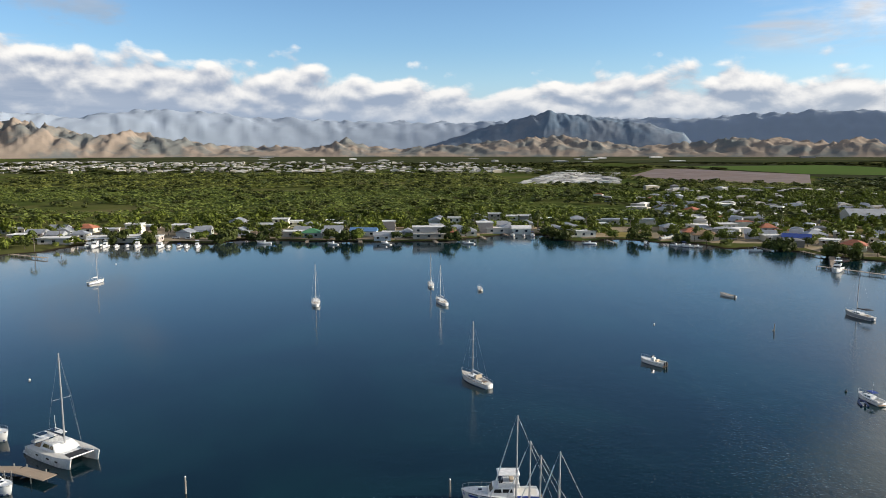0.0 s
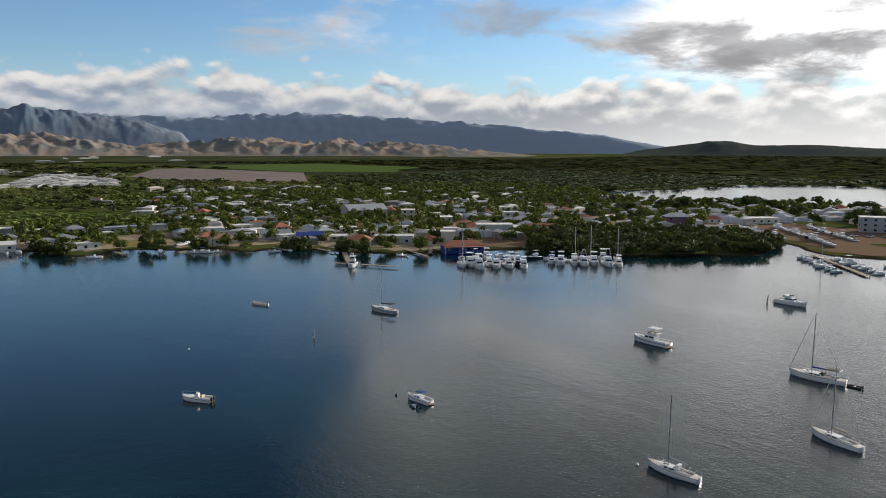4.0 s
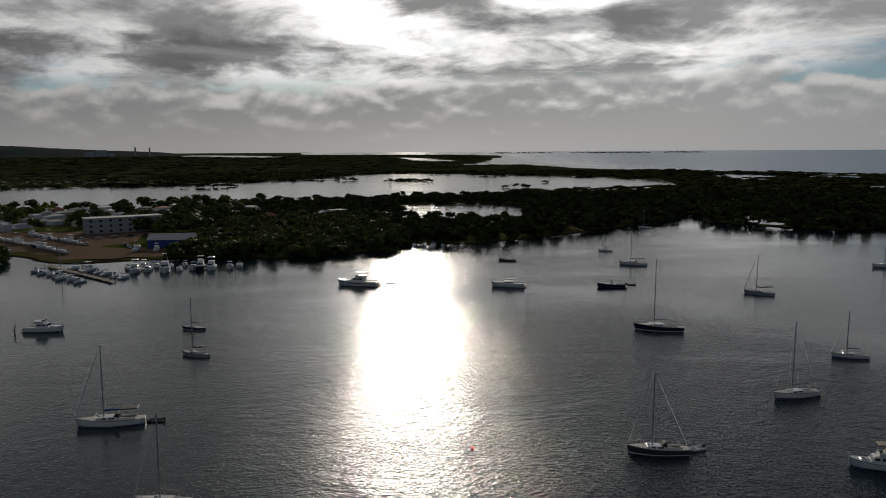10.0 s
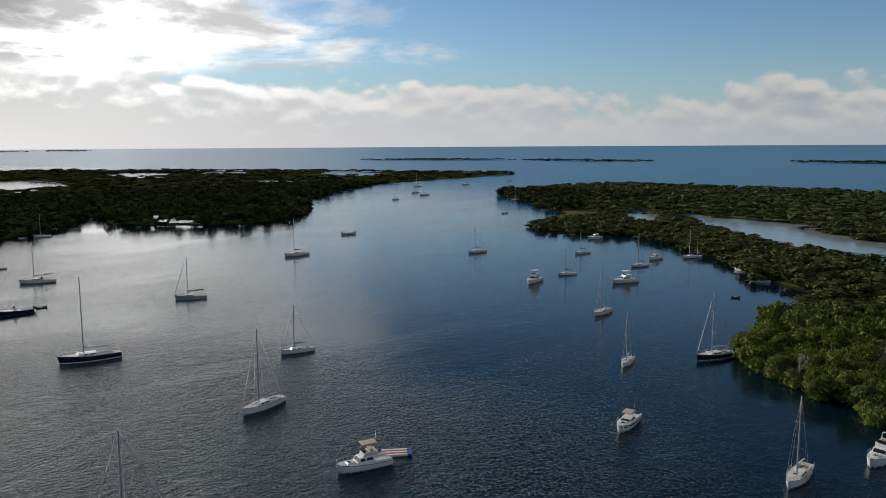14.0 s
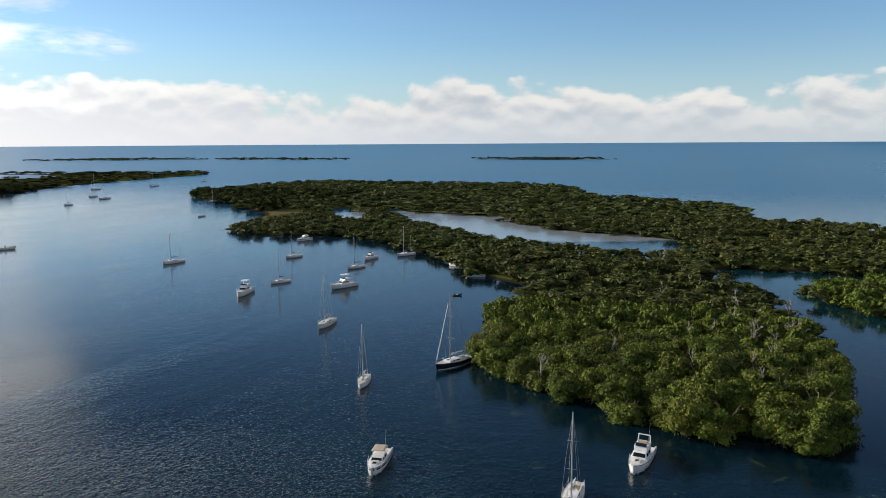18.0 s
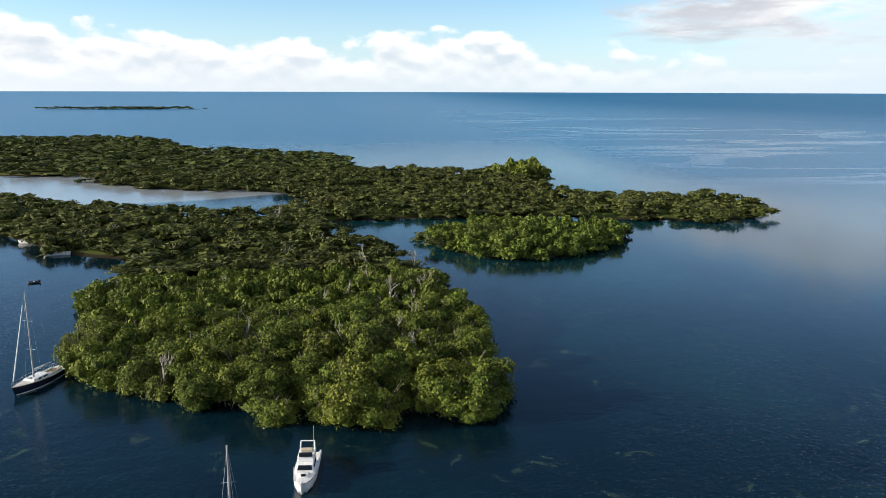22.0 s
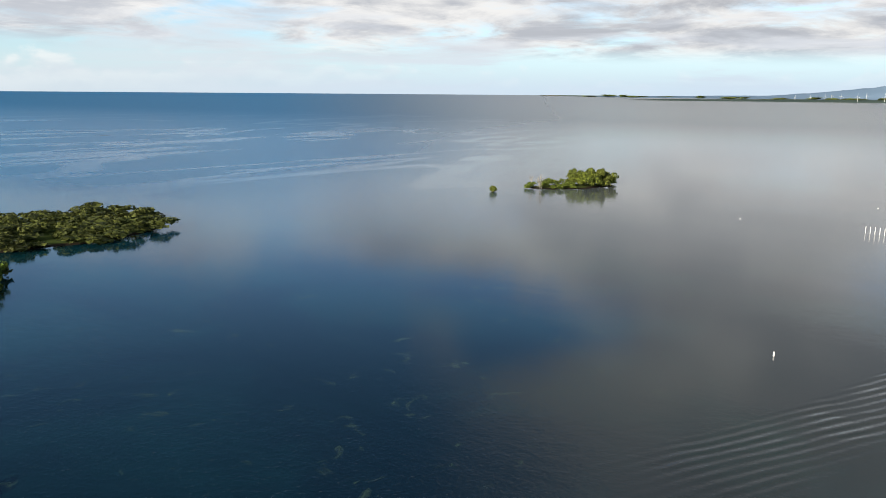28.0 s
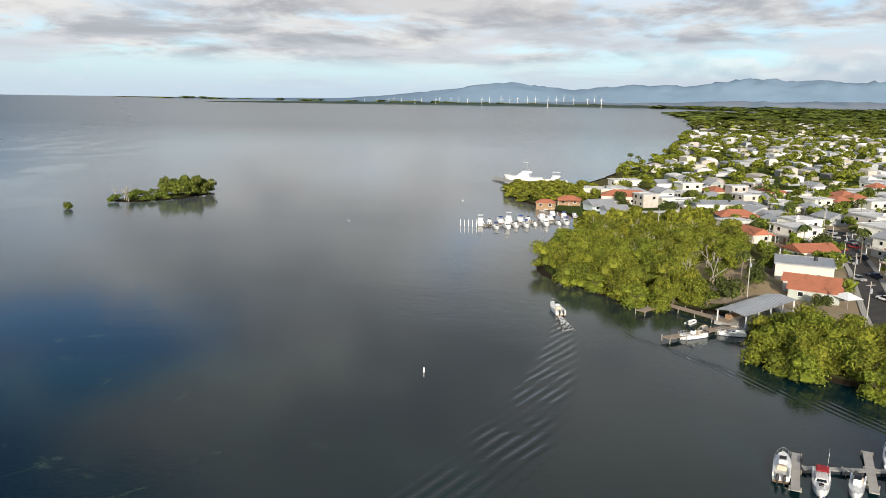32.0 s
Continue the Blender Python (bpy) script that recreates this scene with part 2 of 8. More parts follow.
# haze over the horizon, silver under the sun
haze_col = by_heading((-180, (0.58, 0.64, 0.68)), (-150, (0.56, 0.64, 0.70)), (-120, (0.52, 0.63, 0.74)), (-90, (0.50, 0.62, 0.74)), (-60, (0.42, 0.50, 0.60)), (-20, (0.34, 0.41, 0.52)), (20, (0.36, 0.43, 0.53)), (40, (0.50, 0.53, 0.57)), (55, (0.88, 0.88, 0.87)), (75, (1.05, 1.02, 0.98)), (92, (1.42, 1.38, 1.33)), (105, (1.30, 1.27, 1.25)), (125, (1.0, 0.99, 1.01)), (145, (0.78, 0.80, 0.84)), (165, (0.62, 0.67, 0.72)), (180, (0.58, 0.64, 0.68)))
haze_top = w.m("MULTIPLY", by_heading((-180, 0.34), (-60, 0.36), (-30, 0.56), (30, 0.54), (50, 0.38), (180, 0.34)), 10.0)
col = w.mix(w.step(elev, -0.4, haze_top, 0.88, 0.0), col, haze_col)
bg = w.n("ShaderNodeBackground", None, Color=col, Strength=1.0)
w.t.links.new(bg.outputs[0], w.n("ShaderNodeOutputWorld").inputs[0])

sun_data = bpy.data.lights.new("sun", "SUN")
sun_data.energy, sun_data.angle, sun_data.color = 4.9, radians(0.6), (1.0, 0.90, 0.76)
sun = new("sun", sun_data)
sun.matrix_world = look((math.cos(radians(SUN_EL)) * 100, 0.0, math.sin(radians(SUN_EL)) * 100), (0, 0, 0))

# ---- materials ----
def material(name, build):
    mat = bpy.data.materials.new(name)
    mat.use_nodes = True
    g = Net(mat.node_tree)
    out = g.n("ShaderNodeOutputMaterial")
    g.t.links.new(build(g), out.inputs[0])
    return mat


def surface(g, color, rough=0.6, metal=0.0, bump=None, height=0.02, **more):
    b = g.n("ShaderNodeBsdfPrincipled", None, Roughness=rough, Metallic=metal, **more)
    if isinstance(rough, float) and rough >= 0.9:
        b.inputs["Specular IOR Level"].default_value = 0.0
    g.put(b.inputs["Base Color"], (*color, 1.0) if isinstance(color, tuple) and len(color) == 3 else color)
    if bump is not None:
        bp = g.n("ShaderNodeBump", None, Strength=0.6, Distance=height, Height=bump)
        g.t.links.new(bp.outputs[0], b.inputs["Normal"])
    return b.outputs[0]


def place(g):
    return g.n("ShaderNodeNewGeometry").outputs["Position"]


def own(g):
    return g.n("ShaderNodeTexCoord").outputs["Object"]


def painted(name, color, dirt=(0.3, 0.27, 0.22), amount=0.25, rough=0.45, scale=1.2, metal=0.0, vary=0.0, island=0.0):
    """Paint or gelcoat with stains at two scales."""
    def build(g):
        at = own(g)
        stain = g.m("MULTIPLY", g.step(g.noise(at, scale, 5.0, 0.6), 0.45, 0.75), amount)
        c = g.mix(stain, color, dirt)
        c = g.mix(g.m("MULTIPLY", g.noise(at, scale * 9, 3.0), 0.16), c, tuple(v * 0.7 for v in color))
        if vary:
            r = g.n("ShaderNodeObjectInfo").outputs["Random"]
            h = g.n("ShaderNodeHueSaturation", None, Hue=g.m("ADD", 0.5 - vary / 2, g.m("MULTIPLY", r, vary)), Saturation=1.0, Value=g.step(r, 0.0, 1.0, 0.7, 1.15), Color=c)
            c = h.outputs[0]
        if island:
            r = g.n("ShaderNodeNewGeometry").outputs["Random Per Island"]
            c = g.n("ShaderNodeHueSaturation", None, Saturation=g.step(g.m("FRACT", g.m("MULTIPLY", r, 7.0)), 0.0, 1.0, 0.6, 1.6), Value=g.step(r, 0.0, 1.0, 1.0 - island, 1.1), Color=c).outputs[0]
        gloss = 0.95 if rough >= 0.9 else g.step(g.noise(at, scale * 4, 3.0), 0.2, 0.8, rough * 0.8, rough * 1.3)
        return surface(g, c, gloss, metal, g.noise(at, scale * 14, 3.0), 0.004)
    return material(name, build)


def leafy(name, dark, light, hue=0.03, shine=0.25, thin=0.16):
    def build(g):
        geo = g.n("ShaderNodeNewGeometry")
        r = geo.outputs["Random Per Island"]
        o = g.n("ShaderNodeObjectInfo").outputs["Random"]
        at = geo.outputs["Position"]
        c = g.mix(g.m("MULTIPLY", g.m("ADD", r, g.noise(at, 0.12, 3.0)), 0.55), dark, light)
        c = g.mix(g.step(g.noise(at, 0.035, 2.0), 0.5, 0.75, 0.0, 0.35), c, (0.10, 0.10, 0.03))
        h = g.n("ShaderNodeHueSaturation", None, Hue=g.m("ADD", 0.5 - hue / 2, g.m("MULTIPLY", o, hue)), Saturation=1.0, Value=g.step(r, 0.0, 1.0, 0.75, 1.25), Color=c)
        b = g.n("ShaderNodeBsdfPrincipled", None, Roughness=0.75, Specular_IOR_Level=shine)
        g.t.links.new(h.outputs[0], b.inputs["Base Color"])
        tr = g.n("ShaderNodeBsdfTranslucent")
        g.t.links.new(h.outputs[0], tr.inputs["Color"])
        mx = g.n("ShaderNodeMixShader", None, Fac=thin)
        g.t.links.new(b.outputs[0], mx.inputs[1])
        g.t.links.new(tr.outputs[0], mx.inputs[2])
        return mx.outputs[0]
    return material(name, build)


def build_water(g):
    at = place(g)
    ripple = g.noise(g.n("ShaderNodeMapping", None, Vector=at, Rotation=(0.0, 0.0, 0.2), Scale=(1.15, 0.85, 1.0)).outputs[0], 1.25, 3.5, 0.62, 0.3)
    fine = g.noise(g.n("ShaderNodeMapping", None, Vector=at, Rotation=(0.0, 0.0, 0.5), Scale=(1.0, 1.15, 1.0)).outputs[0], 1.7, 1.5, 0.6, 0.2)
    crest = g.step(fine, 0.56, 0.80)
    chop = g.noise(g.n("ShaderNodeMapping", None, Vector=at, Rotation=(0.0, 0.0, -0.25), Scale=(1.1, 0.8, 1.0)).outputs[0], 0.42, 2.0, 0.5, 0.3)
    swell = g.noise(g.n("ShaderNodeMapping", None, Vector=at, Scale=(0.16, 0.3, 1.0)).outputs[0], 1.0, 3.0, 0.55)
    wx_, wy_, _ = g.n("ShaderNodeSeparateXYZ", None, Vector=at).outputs
    gust = g.step(g.noise(g.n("ShaderNodeMapping", None, Vector=at, Scale=(1.9, 0.55, 1.0)).outputs[0], 0.012, 5.0, 0.6, 0.8), 0.36, 0.60, 0.40, 1.0)
    # sheltered in the north and under the western village, still in the lagoons
    calm = g.m("MULTIPLY", g.m("MULTIPLY", g.step(wy_, 50.0, 210.0, 1.0, 0.30), g.step(wx_, 60.0, -60.0, 1.0, 0.25)), g.m("MULTIPLY", g.step(wx_, 420.0, 620.0, 1.0, 0.5), g.step(wy_, -30.0, -130.0, 1.0, 0.36)))
    wind = g.m("MULTIPLY", gust, calm)
    # a cat's paw of fresher wind on the water towards the east
    paw = g.m("ADD", g.m("POWER", g.m("DIVIDE", g.m("SUBTRACT", wx_, 130.0), 150.0), 2.0), g.m("POWER", g.m("DIVIDE", g.m("SUBTRACT", wy_, 4.0), 85.0), 2.0))
    paw = g.step(paw, 1.0, 0.25)
    wind = g.m("MULTIPLY", wind, g.m("ADD", 1.0, g.m("MULTIPLY", paw, 1.5)))
    sea = g.m("MAXIMUM", g.step(wy_, -220.0, -800.0), g.m("MULTIPLY", g.step(wy_, -100.0, -420.0), g.step(wx_, -30.0, -160.0)))
    span = g.m("SQRT", g.m("ADD", g.m("ADD", g.m("MULTIPLY", wx_, wx_), g.m("MULTIPLY", wy_, wy_)), 1.0))
    open_sea = g.step(g.m("DIVIDE", g.m("SUBTRACT", wy_, g.m("MULTIPLY", wx_, 0.72)), span), 0.30, -0.28)
    pond = g.step(g.m("ADD", g.m("POWER", g.m("DIVIDE", g.m("SUBTRACT", wx_, 200.0), 135.0), 2.0), g.m("POWER", g.m("DIVIDE", g.m("ADD", wy_, 390.0), 75.0), 2.0)), 1.1, 0.9)
    slick = g.m("ABSOLUTE", g.m("SUBTRACT", g.noise(g.n("ShaderNodeMapping", None, Vector=at, Rotation=(0.0, 0.0, 0.6), Scale=(0.0022, 0.007, 1.0)).outputs[0], 1.0, 4.0, 0.55, 0.6), 0.5))
    slick = g.m("MULTIPLY", g.step(slick, 0.03, 0.008), g.m("MULTIPLY", g.step(wx_, -60.0, -250.0), g.step(span, 2200.0, 900.0)))
    wind = g.m("ADD", wind, g.m("MULTIPLY", g.m("MULTIPLY", sea, open_sea), g.m("SUBTRACT", 0.8, g.m("MULTIPLY", slick, 0.3))))
    wind = g.m("MULTIPLY", wind, g.m("SUBTRACT", 1.0, g.m("MULTIPLY", pond, 0.5)))
    h = g.m("MULTIPLY", g.m("ADD", g.m("ADD", g.m("ADD", g.m("MULTIPLY", ripple, 0.085), g.m("MULTIPLY", crest, g.m("ADD", 0.05, g.m("MULTIPLY", paw, 0.09)))), g.m("MULTIPLY", chop, 0.08)), g.m("MULTIPLY", swell, 0.05)), wind)
    # two trains of ridges spread by the launch under way
    for ox, oy, bend, spread, reach, kx, ky, tall in ((-117.0, -20.5, -0.0026, 0.115, 112.0, 1.7, 2.75, 0.075), (-110.0, -15.5, 0.0012, 0.07, 75.0, -1.9, 4.3, 0.032)):
        px, py = g.m("SUBTRACT", wx_, ox), g.m("SUBTRACT", wy_, oy)
        axis = g.m("ADD", g.m("MULTIPLY", g.m("MULTIPLY", px, px), bend), g.m("MULTIPLY", px, 0.0 if bend < 0 else 0.68))
        across = g.m("ABSOLUTE", g.m("SUBTRACT", py, axis))
        wide = g.m("ADD", 1.0, g.m("MULTIPLY", px, spread))
        band = g.m("MULTIPLY", g.step(g.m("DIVIDE", across, wide), 1.0, 0.35), g.m("MULTIPLY", g.step(px, 6.0, 16.0), g.step(px, reach, reach * 0.7)))
        wander = g.m("MULTIPLY", g.noise(at, 0.05, 2.0), 7.0)
        ridge = g.m("SINE", g.m("ADD", g.m("ADD", g.m("MULTIPLY", px, kx), g.m("MULTIPLY", py, ky)), wander))
        patchy = g.step(g.noise(at, 0.11, 3.0), 0.35, 0.62, 0.35, 1.0)
        h = g.m("ADD", h, g.m("MULTIPLY", g.m("MULTIPLY", g.m("MULTIPLY", ridge, band), patchy), tall))
    bed = g.noise(at, 0.02, 5.0, 0.62, 0.5)
    deep = g.mix(g.step(bed, 0.45, 0.72), (0.0015, 0.010, 0.018), (0.0025, 0.018, 0.027))
    deep = g.mix(g.step(wy_, 20.0, 130.0), deep, g.mix(g.step(bed, 0.42, 0.66), (0.0025, 0.015, 0.022), (0.0045, 0.027, 0.032)))
    deep = g.mix(g.m("MULTIPLY", g.step(wy_, -20.0, -290.0), g.step(wx_, 160.0, -20.0)), deep, g.mix(g.step(bed, 0.40, 0.62), (0.0025, 0.020, 0.027), (0.005, 0.042, 0.048)))
    deep = g.mix(g.m("MULTIPLY", g.step(wx_, -110.0, -420.0), g.step(wy_, 60.0, -60.0)), deep, (0.016, 0.056, 0.066))
    # open sea: body blue strengthened to stand in for the reflected higher sky
    deep = g.mix(g.m("MULTIPLY", sea, open_sea), deep, (0.007, 0.125, 0.26))
    deep = g.mix(g.m("MULTIPLY", g.m("MULTIPLY", g.step(wx_, 10.0, -50.0), g.step(wx_, -260.0, -140.0)), g.m("MULTIPLY", g.step(wy_, 40.0, -20.0), g.step(wy_, -190.0, -90.0))), deep, g.mix(g.step(bed, 0.40, 0.64), (0.0015, 0.011, 0.012), (0.0035, 0.024, 0.023)))
    # cloudy silt along the western shore
    cloudy = g.m("DIVIDE", g.m("ADD", g.m("SUBTRACT", wy_, g.m("MULTIPLY", wx_, 0.84)), g.m("MULTIPLY", g.m("SUBTRACT", bed, 0.5), 90.0)), g.m("ADD", 60.0, g.m("MULTIPLY", span, 0.30)))
    cloudy = g.m("MULTIPLY", g.step(cloudy, -0.8, 1.0), g.step(wx_, -80.0, -240.0))
    deep = g.mix(g.m("MULTIPLY", cloudy, 0.85), deep, (0.17, 0.172, 0.155))
    deep = g.mix(pond, deep, (0.27, 0.30, 0.32))
    shoal = g.m("MULTIPLY", g.step(g.noise(at, 0.16, 5.0, 0.65, 0.8), 0.60, 0.72), g.m("MULTIPLY", g.step(wy_, -50.0, -75.0), g.step(wy_, -260.0, -120.0)))
    deep = g.mix(g.m("MULTIPLY", shoal, 0.6), deep, (0.05, 0.085, 0.05))
    rough = g.m("ADD", g.m("ADD", 0.07, g.m("MULTIPLY", g.m("MINIMUM", wind, 1.0), 0.05)), g.m("ADD", g.m("MULTIPLY", g.m("MULTIPLY", sea, open_sea), g.m("SUBTRACT", 0.18, g.m("MULTIPLY", slick, 0.06))), g.m("MULTIPLY", g.step(wx_, -250.0, -1300.0), 0.17)))
    rough = g.m("ADD", rough, g.m("MULTIPLY", pond, 0.05))
    b = g.n("ShaderNodeBsdfPrincipled", None, Roughness=rough, IOR=1.333, Base_Color=deep)
    bp = g.n("ShaderNodeBump", None, Strength=1.0, Distance=1.0, Height=h)
    g.t.links.new(bp.outputs[0], b.inputs["Normal"])
    return b.outputs[0]


def build_ground(g):
    at = place(g)
    big = g.noise(at, 0.006, 5.0, 0.55)
    fine = g.noise(at, 0.12, 5.0, 0.6)
    c = g.ramp(big, [(0.3, (0.05, 0.075, 0.02)), (0.46, (0.08, 0.105, 0.028)), (0.58, (0.125, 0.125, 0.045)), (0.72, (0.18, 0.145, 0.08))])
    c = g.mix(g.m("MULTIPLY", fine, 0.55), c, (0.045, 0.055, 0.018))
    low = g.n("ShaderNodeSeparateXYZ", None, Vector=at).outputs[2]
    # low shores: mud colour, darkened to stand for the shade under the mangroves
    c = g.mix(g.step(low, 0.25, 0.5, 1.0, 0.0), c, (0.034, 0.028, 0.02))
    return surface(g, c, 0.9, 0.0, fine, 0.4)


M_WATER = material("water", build_water)
M_GROUND = material("ground", build_ground)
M_LEAF = leafy("mangrove leaves", (0.026, 0.046, 0.007), (0.168, 0.205, 0.025))
M_DULL = leafy("dull scrub leaves", (0.026, 0.037, 0.014), (0.074, 0.082, 0.028), shine=0.0, thin=0.04)
M_LEAF2 = leafy("scrub leaves", (0.020, 0.034, 0.008), (0.095, 0.115, 0.022))
M_LEAF3 = leafy("sunny mangrove leaves", (0.050, 0.076, 0.008), (0.235, 0.25, 0.024))
M_BARK = painted("bark", (0.16, 0.13, 0.10), amount=0.4, rough=0.85)
M_DEAD = painted("dead wood", (0.32, 0.29, 0.25), amount=0.3, rough=0.85)
M_WHITE = painted("white gelcoat", (0.80, 0.80, 0.78), (0.5, 0.46, 0.38), 0.18, 0.25, 0.6)
M_DECK = painted("deck", (0.66, 0.64, 0.58), (0.4, 0.36, 0.3), 0.3, 0.55, 0.9)
M_NAVY = painted("navy hull", (0.012, 0.016, 0.04), (0.1, 0.1, 0.1), 0.15, 0.22, 0.6)
M_GREY = painted("grey hull", (0.33, 0.35, 0.38), amount=0.2, rough=0.35)
M_WINE = painted("dark grey hull", (0.045, 0.046, 0.052), amount=0.2, rough=0.35)
M_TEAK = painted("teak", (0.30, 0.19, 0.10), amount=0.35, rough=0.7, scale=2.0)
M_BLUE = painted("blue canvas", (0.02, 0.06, 0.28), (0.1, 0.12, 0.2), 0.2, 0.8)
M_TAN = painted("tan canvas", (0.50, 0.42, 0.32), amount=0.2, rough=0.85)
M_RED = painted("red canvas", (0.35, 0.02, 0.025), amount=0.15, rough=0.8)
M_BLACK = painted("black rubber", (0.02, 0.02, 0.022), amount=0.15, rough=0.6)
M_ALU = painted("aluminium", (0.46, 0.46, 0.47), amount=0.15, rough=0.42, metal=0.5)
M_STRIPE = painted("boot stripe", (0.02, 0.04, 0.14), amount=0.1, rough=0.35)
M_GLASS = material("dark glass", lambda g: surface(g, (0.012, 0.015, 0.018), 0.06))
M_CONC = painted("concrete", (0.42, 0.40, 0.36), (0.2, 0.18, 0.15), 0.4, 0.85, 0.5)
M_PLANK = painted("dock planks", (0.33, 0.26, 0.19), (0.16, 0.12, 0.09), 0.5, 0.85, 1.5)
M_WALL = painted("house paint", (0.80, 0.75, 0.66), (0.4, 0.36, 0.3), 0.3, 0.8, 0.5, vary=0.06)
M_WALLB = painted("tinted house paint", (0.60, 0.66, 0.67), (0.4, 0.36, 0.3), 0.3, 0.8, 0.5, vary=0.5)
M_ROOFW = painted("white roof", (0.76, 0.75, 0.72), (0.3, 0.28, 0.25), 0.5, 0.75, 0.35)
M_ROOFG = painted("zinc roof", (0.42, 0.44, 0.46), (0.30, 0.20, 0.14), 0.45, 0.45, 0.4, metal=0.4)
M_ROOFR = painted("terracotta roof", (0.42, 0.15, 0.08), (0.2, 0.1, 0.07), 0.45, 0.8, 0.5)
M_FAR_ROOF = painted("far pale roofs", (0.72, 0.70, 0.66), (0.3, 0.28, 0.25), 0.5, 0.75, 0.3, island=0.6)
M_FAR_WALL = painted("far house walls", (0.55, 0.51, 0.44), (0.3, 0.27, 0.22), 0.4, 0.85, 0.4, island=0.55)
M_DIRT = painted("bare earth", (0.21, 0.145, 0.10), (0.18, 0.13, 0.09), 0.6, 0.95, 0.05)
M_LOT = painted("dry earth lot", (0.42, 0.32, 0.20), (0.22, 0.20, 0.10), 0.5, 0.95, 0.12)
M_GRASS = painted("dry grass", (0.26, 0.21, 0.08), (0.12, 0.13, 0.04), 0.6, 0.95, 0.06)
M_FIELD = painted("crop field", (0.085, 0.135, 0.04), (0.12, 0.125, 0.05), 0.5, 0.9, 0.01)
M_MUD = painted("mud flat", (0.17, 0.105, 0.07), (0.25, 0.23, 0.22), 0.45, 0.6, 0.008)
M_ROAD = painted("asphalt", (0.085, 0.083, 0.08), (0.14, 0.13, 0.12), 0.5, 0.9, 0.3)
M_DARKSCRUB = painted("dark scrubland", (0.045, 0.050, 0.028), (0.075, 0.07, 0.045), 0.5, 0.95, 0.01)
M_PASTURE = painted("dark far pasture", (0.05, 0.06, 0.03), (0.14, 0.12, 0.065), 0.5, 0.95, 0.004)
M_SCRUB = leafy("scrub wood leaves", (0.046, 0.070, 0.014), (0.22, 0.245, 0.048))
M_YARD = painted("sandy village ground", (0.36, 0.29, 0.20), (0.13, 0.14, 0.06), 0.85, 0.95, 0.06)
M_BLOCK = painted("rendered block wall", (0.62, 0.58, 0.50), (0.35, 0.3, 0.24), 0.4, 0.85, 0.4, vary=0.12)
M_SAND = painted("sand", (0.62, 0.55, 0.42), amount=0.3, rough=0.95, scale=0.1)

# ---- plan of the land: control points of the shores, metres ----
MAIN_W = [(-6500, -2900), (-4350, -2500), (-4300, -1200), (-4150, 0), (-3950, 650), (-3350, 1150), (-3150, 1000), (-3000, 640), (-2650, 560), (-1900, 440), (-1189, 259), (-906, 179), (-605, 98), (-487, 51), (-392, 14), (-366, -24), (-337, -32), (-304, -27), (-262, -8), (-222, -6), (-190, -10), (-169, -24), (-150, -25), (-138, -17), (-125, -8), (-114, 14), (-101, 20), (-87, 15), (-79, 17), (-72, 25), (-70, 40), (-80, 80), (-92, 105), (-96, 130), (-125, 190), (-172, 262), (-206, 330)]
MAIN_N = [(-209, 357), (-193, 371), (-190, 392), (-163, 396), (-138, 403), (-123, 394), (-111, 416), (-75, 408), (-51, 408), (-10, 408), (5, 409), (39, 443), (62, 436), (66, 409), (86, 407), (98, 420), (122, 399), (137, 394), (143, 375), (158, 378), (173, 368), (180, 350), (197, 331), (214, 321), (259, 303), (278, 262), (312, 239), (341, 221), (394, 244), (366, 207), (372, 181), (378, 150), (376, 123), (378, 98), (398, 60), (425, 54)]
MAIN_E = [(421, 23), (442, -18), (476, -61), (518, -108), (567, -147), (588, -164), (541, -151), (505, -159), (474, -195), (464, -211), (480, -250), (541, -314), (615, -362), (740, -541), (786, -703), (819, -945), (900, -960), (1050, -900), (1300, -800), (1600, -600), (1900, -430), (2450, -300), (2480, -140), (2900, -250), (3400, -330), (3980, -470), (4250, -250), (4350, 100), (4420, 420), (4700, 720), (6500, 900), (6500, 6500), (-6500, 6500)]
GROVE_A = [(519, -524), (498, -500), (476, -492), (383, -414), (367, -402), (345, -360), (319, -304), (290, -297), (260, -304), (245, -305), (209, -277), (176, -243), (157, -222), (133, -205), (128, -185), (128, -167), (124, -134), (117, -116), (108, -110), (98, -103), (88, -97), (75, -93), (60, -92), (54, -94), (52, -99), (53, -110), (51, -135), (53, -179), (61, -211), (71, -232), (74, -248), (70, -262), (57, -262)]
GROVE_B = [(40, -264), (5, -262), (-33, -249), (-59, -243), (-87, -247), (-97, -264), (-93, -292), (-67, -304), (-37, -317), (-28, -345), (-40, -375), (-43, -405), (-9, -411), (36, -445), (85, -541), (133, -576), (171, -590), (236, -733), (300, -745), (384, -740), (507, -748), (540, -650), (532, -560)]
ISLET = [(46, -226), (42, -205), (32, -194), (19, -191), (-3, -199), (-19, -218), (-15, -231), (10, -243), (32, -240)]
ISLE = [(-262, -203), (-266, -190), (-276, -180), (-292, -172), (-308, -170), (-316, -177), (-305, -190), (-290, -202), (-275, -209)]
SPECK = [(-239, -212), (-240, -206), (-246, -205), (-249, -210), (-244, -215)]
LAG_A = [(726, 669), (626, 560), (632, 455), (684, 330), (738, 218), (780, 121), (815, 22), (915, -125), (985, -278), (1164, -346), (1310, -301), (1473, -195), (1616, 9), (1550, 180), (1340, 252), (1158, 401), (1130, 540), (1086, 616), (968, 652), (810, 630)]
LAG_B = [(715, 58), (722, 22), (704, -48), (630, -42), (560, -38), (540, 2), (565, 52), (630, 56)]
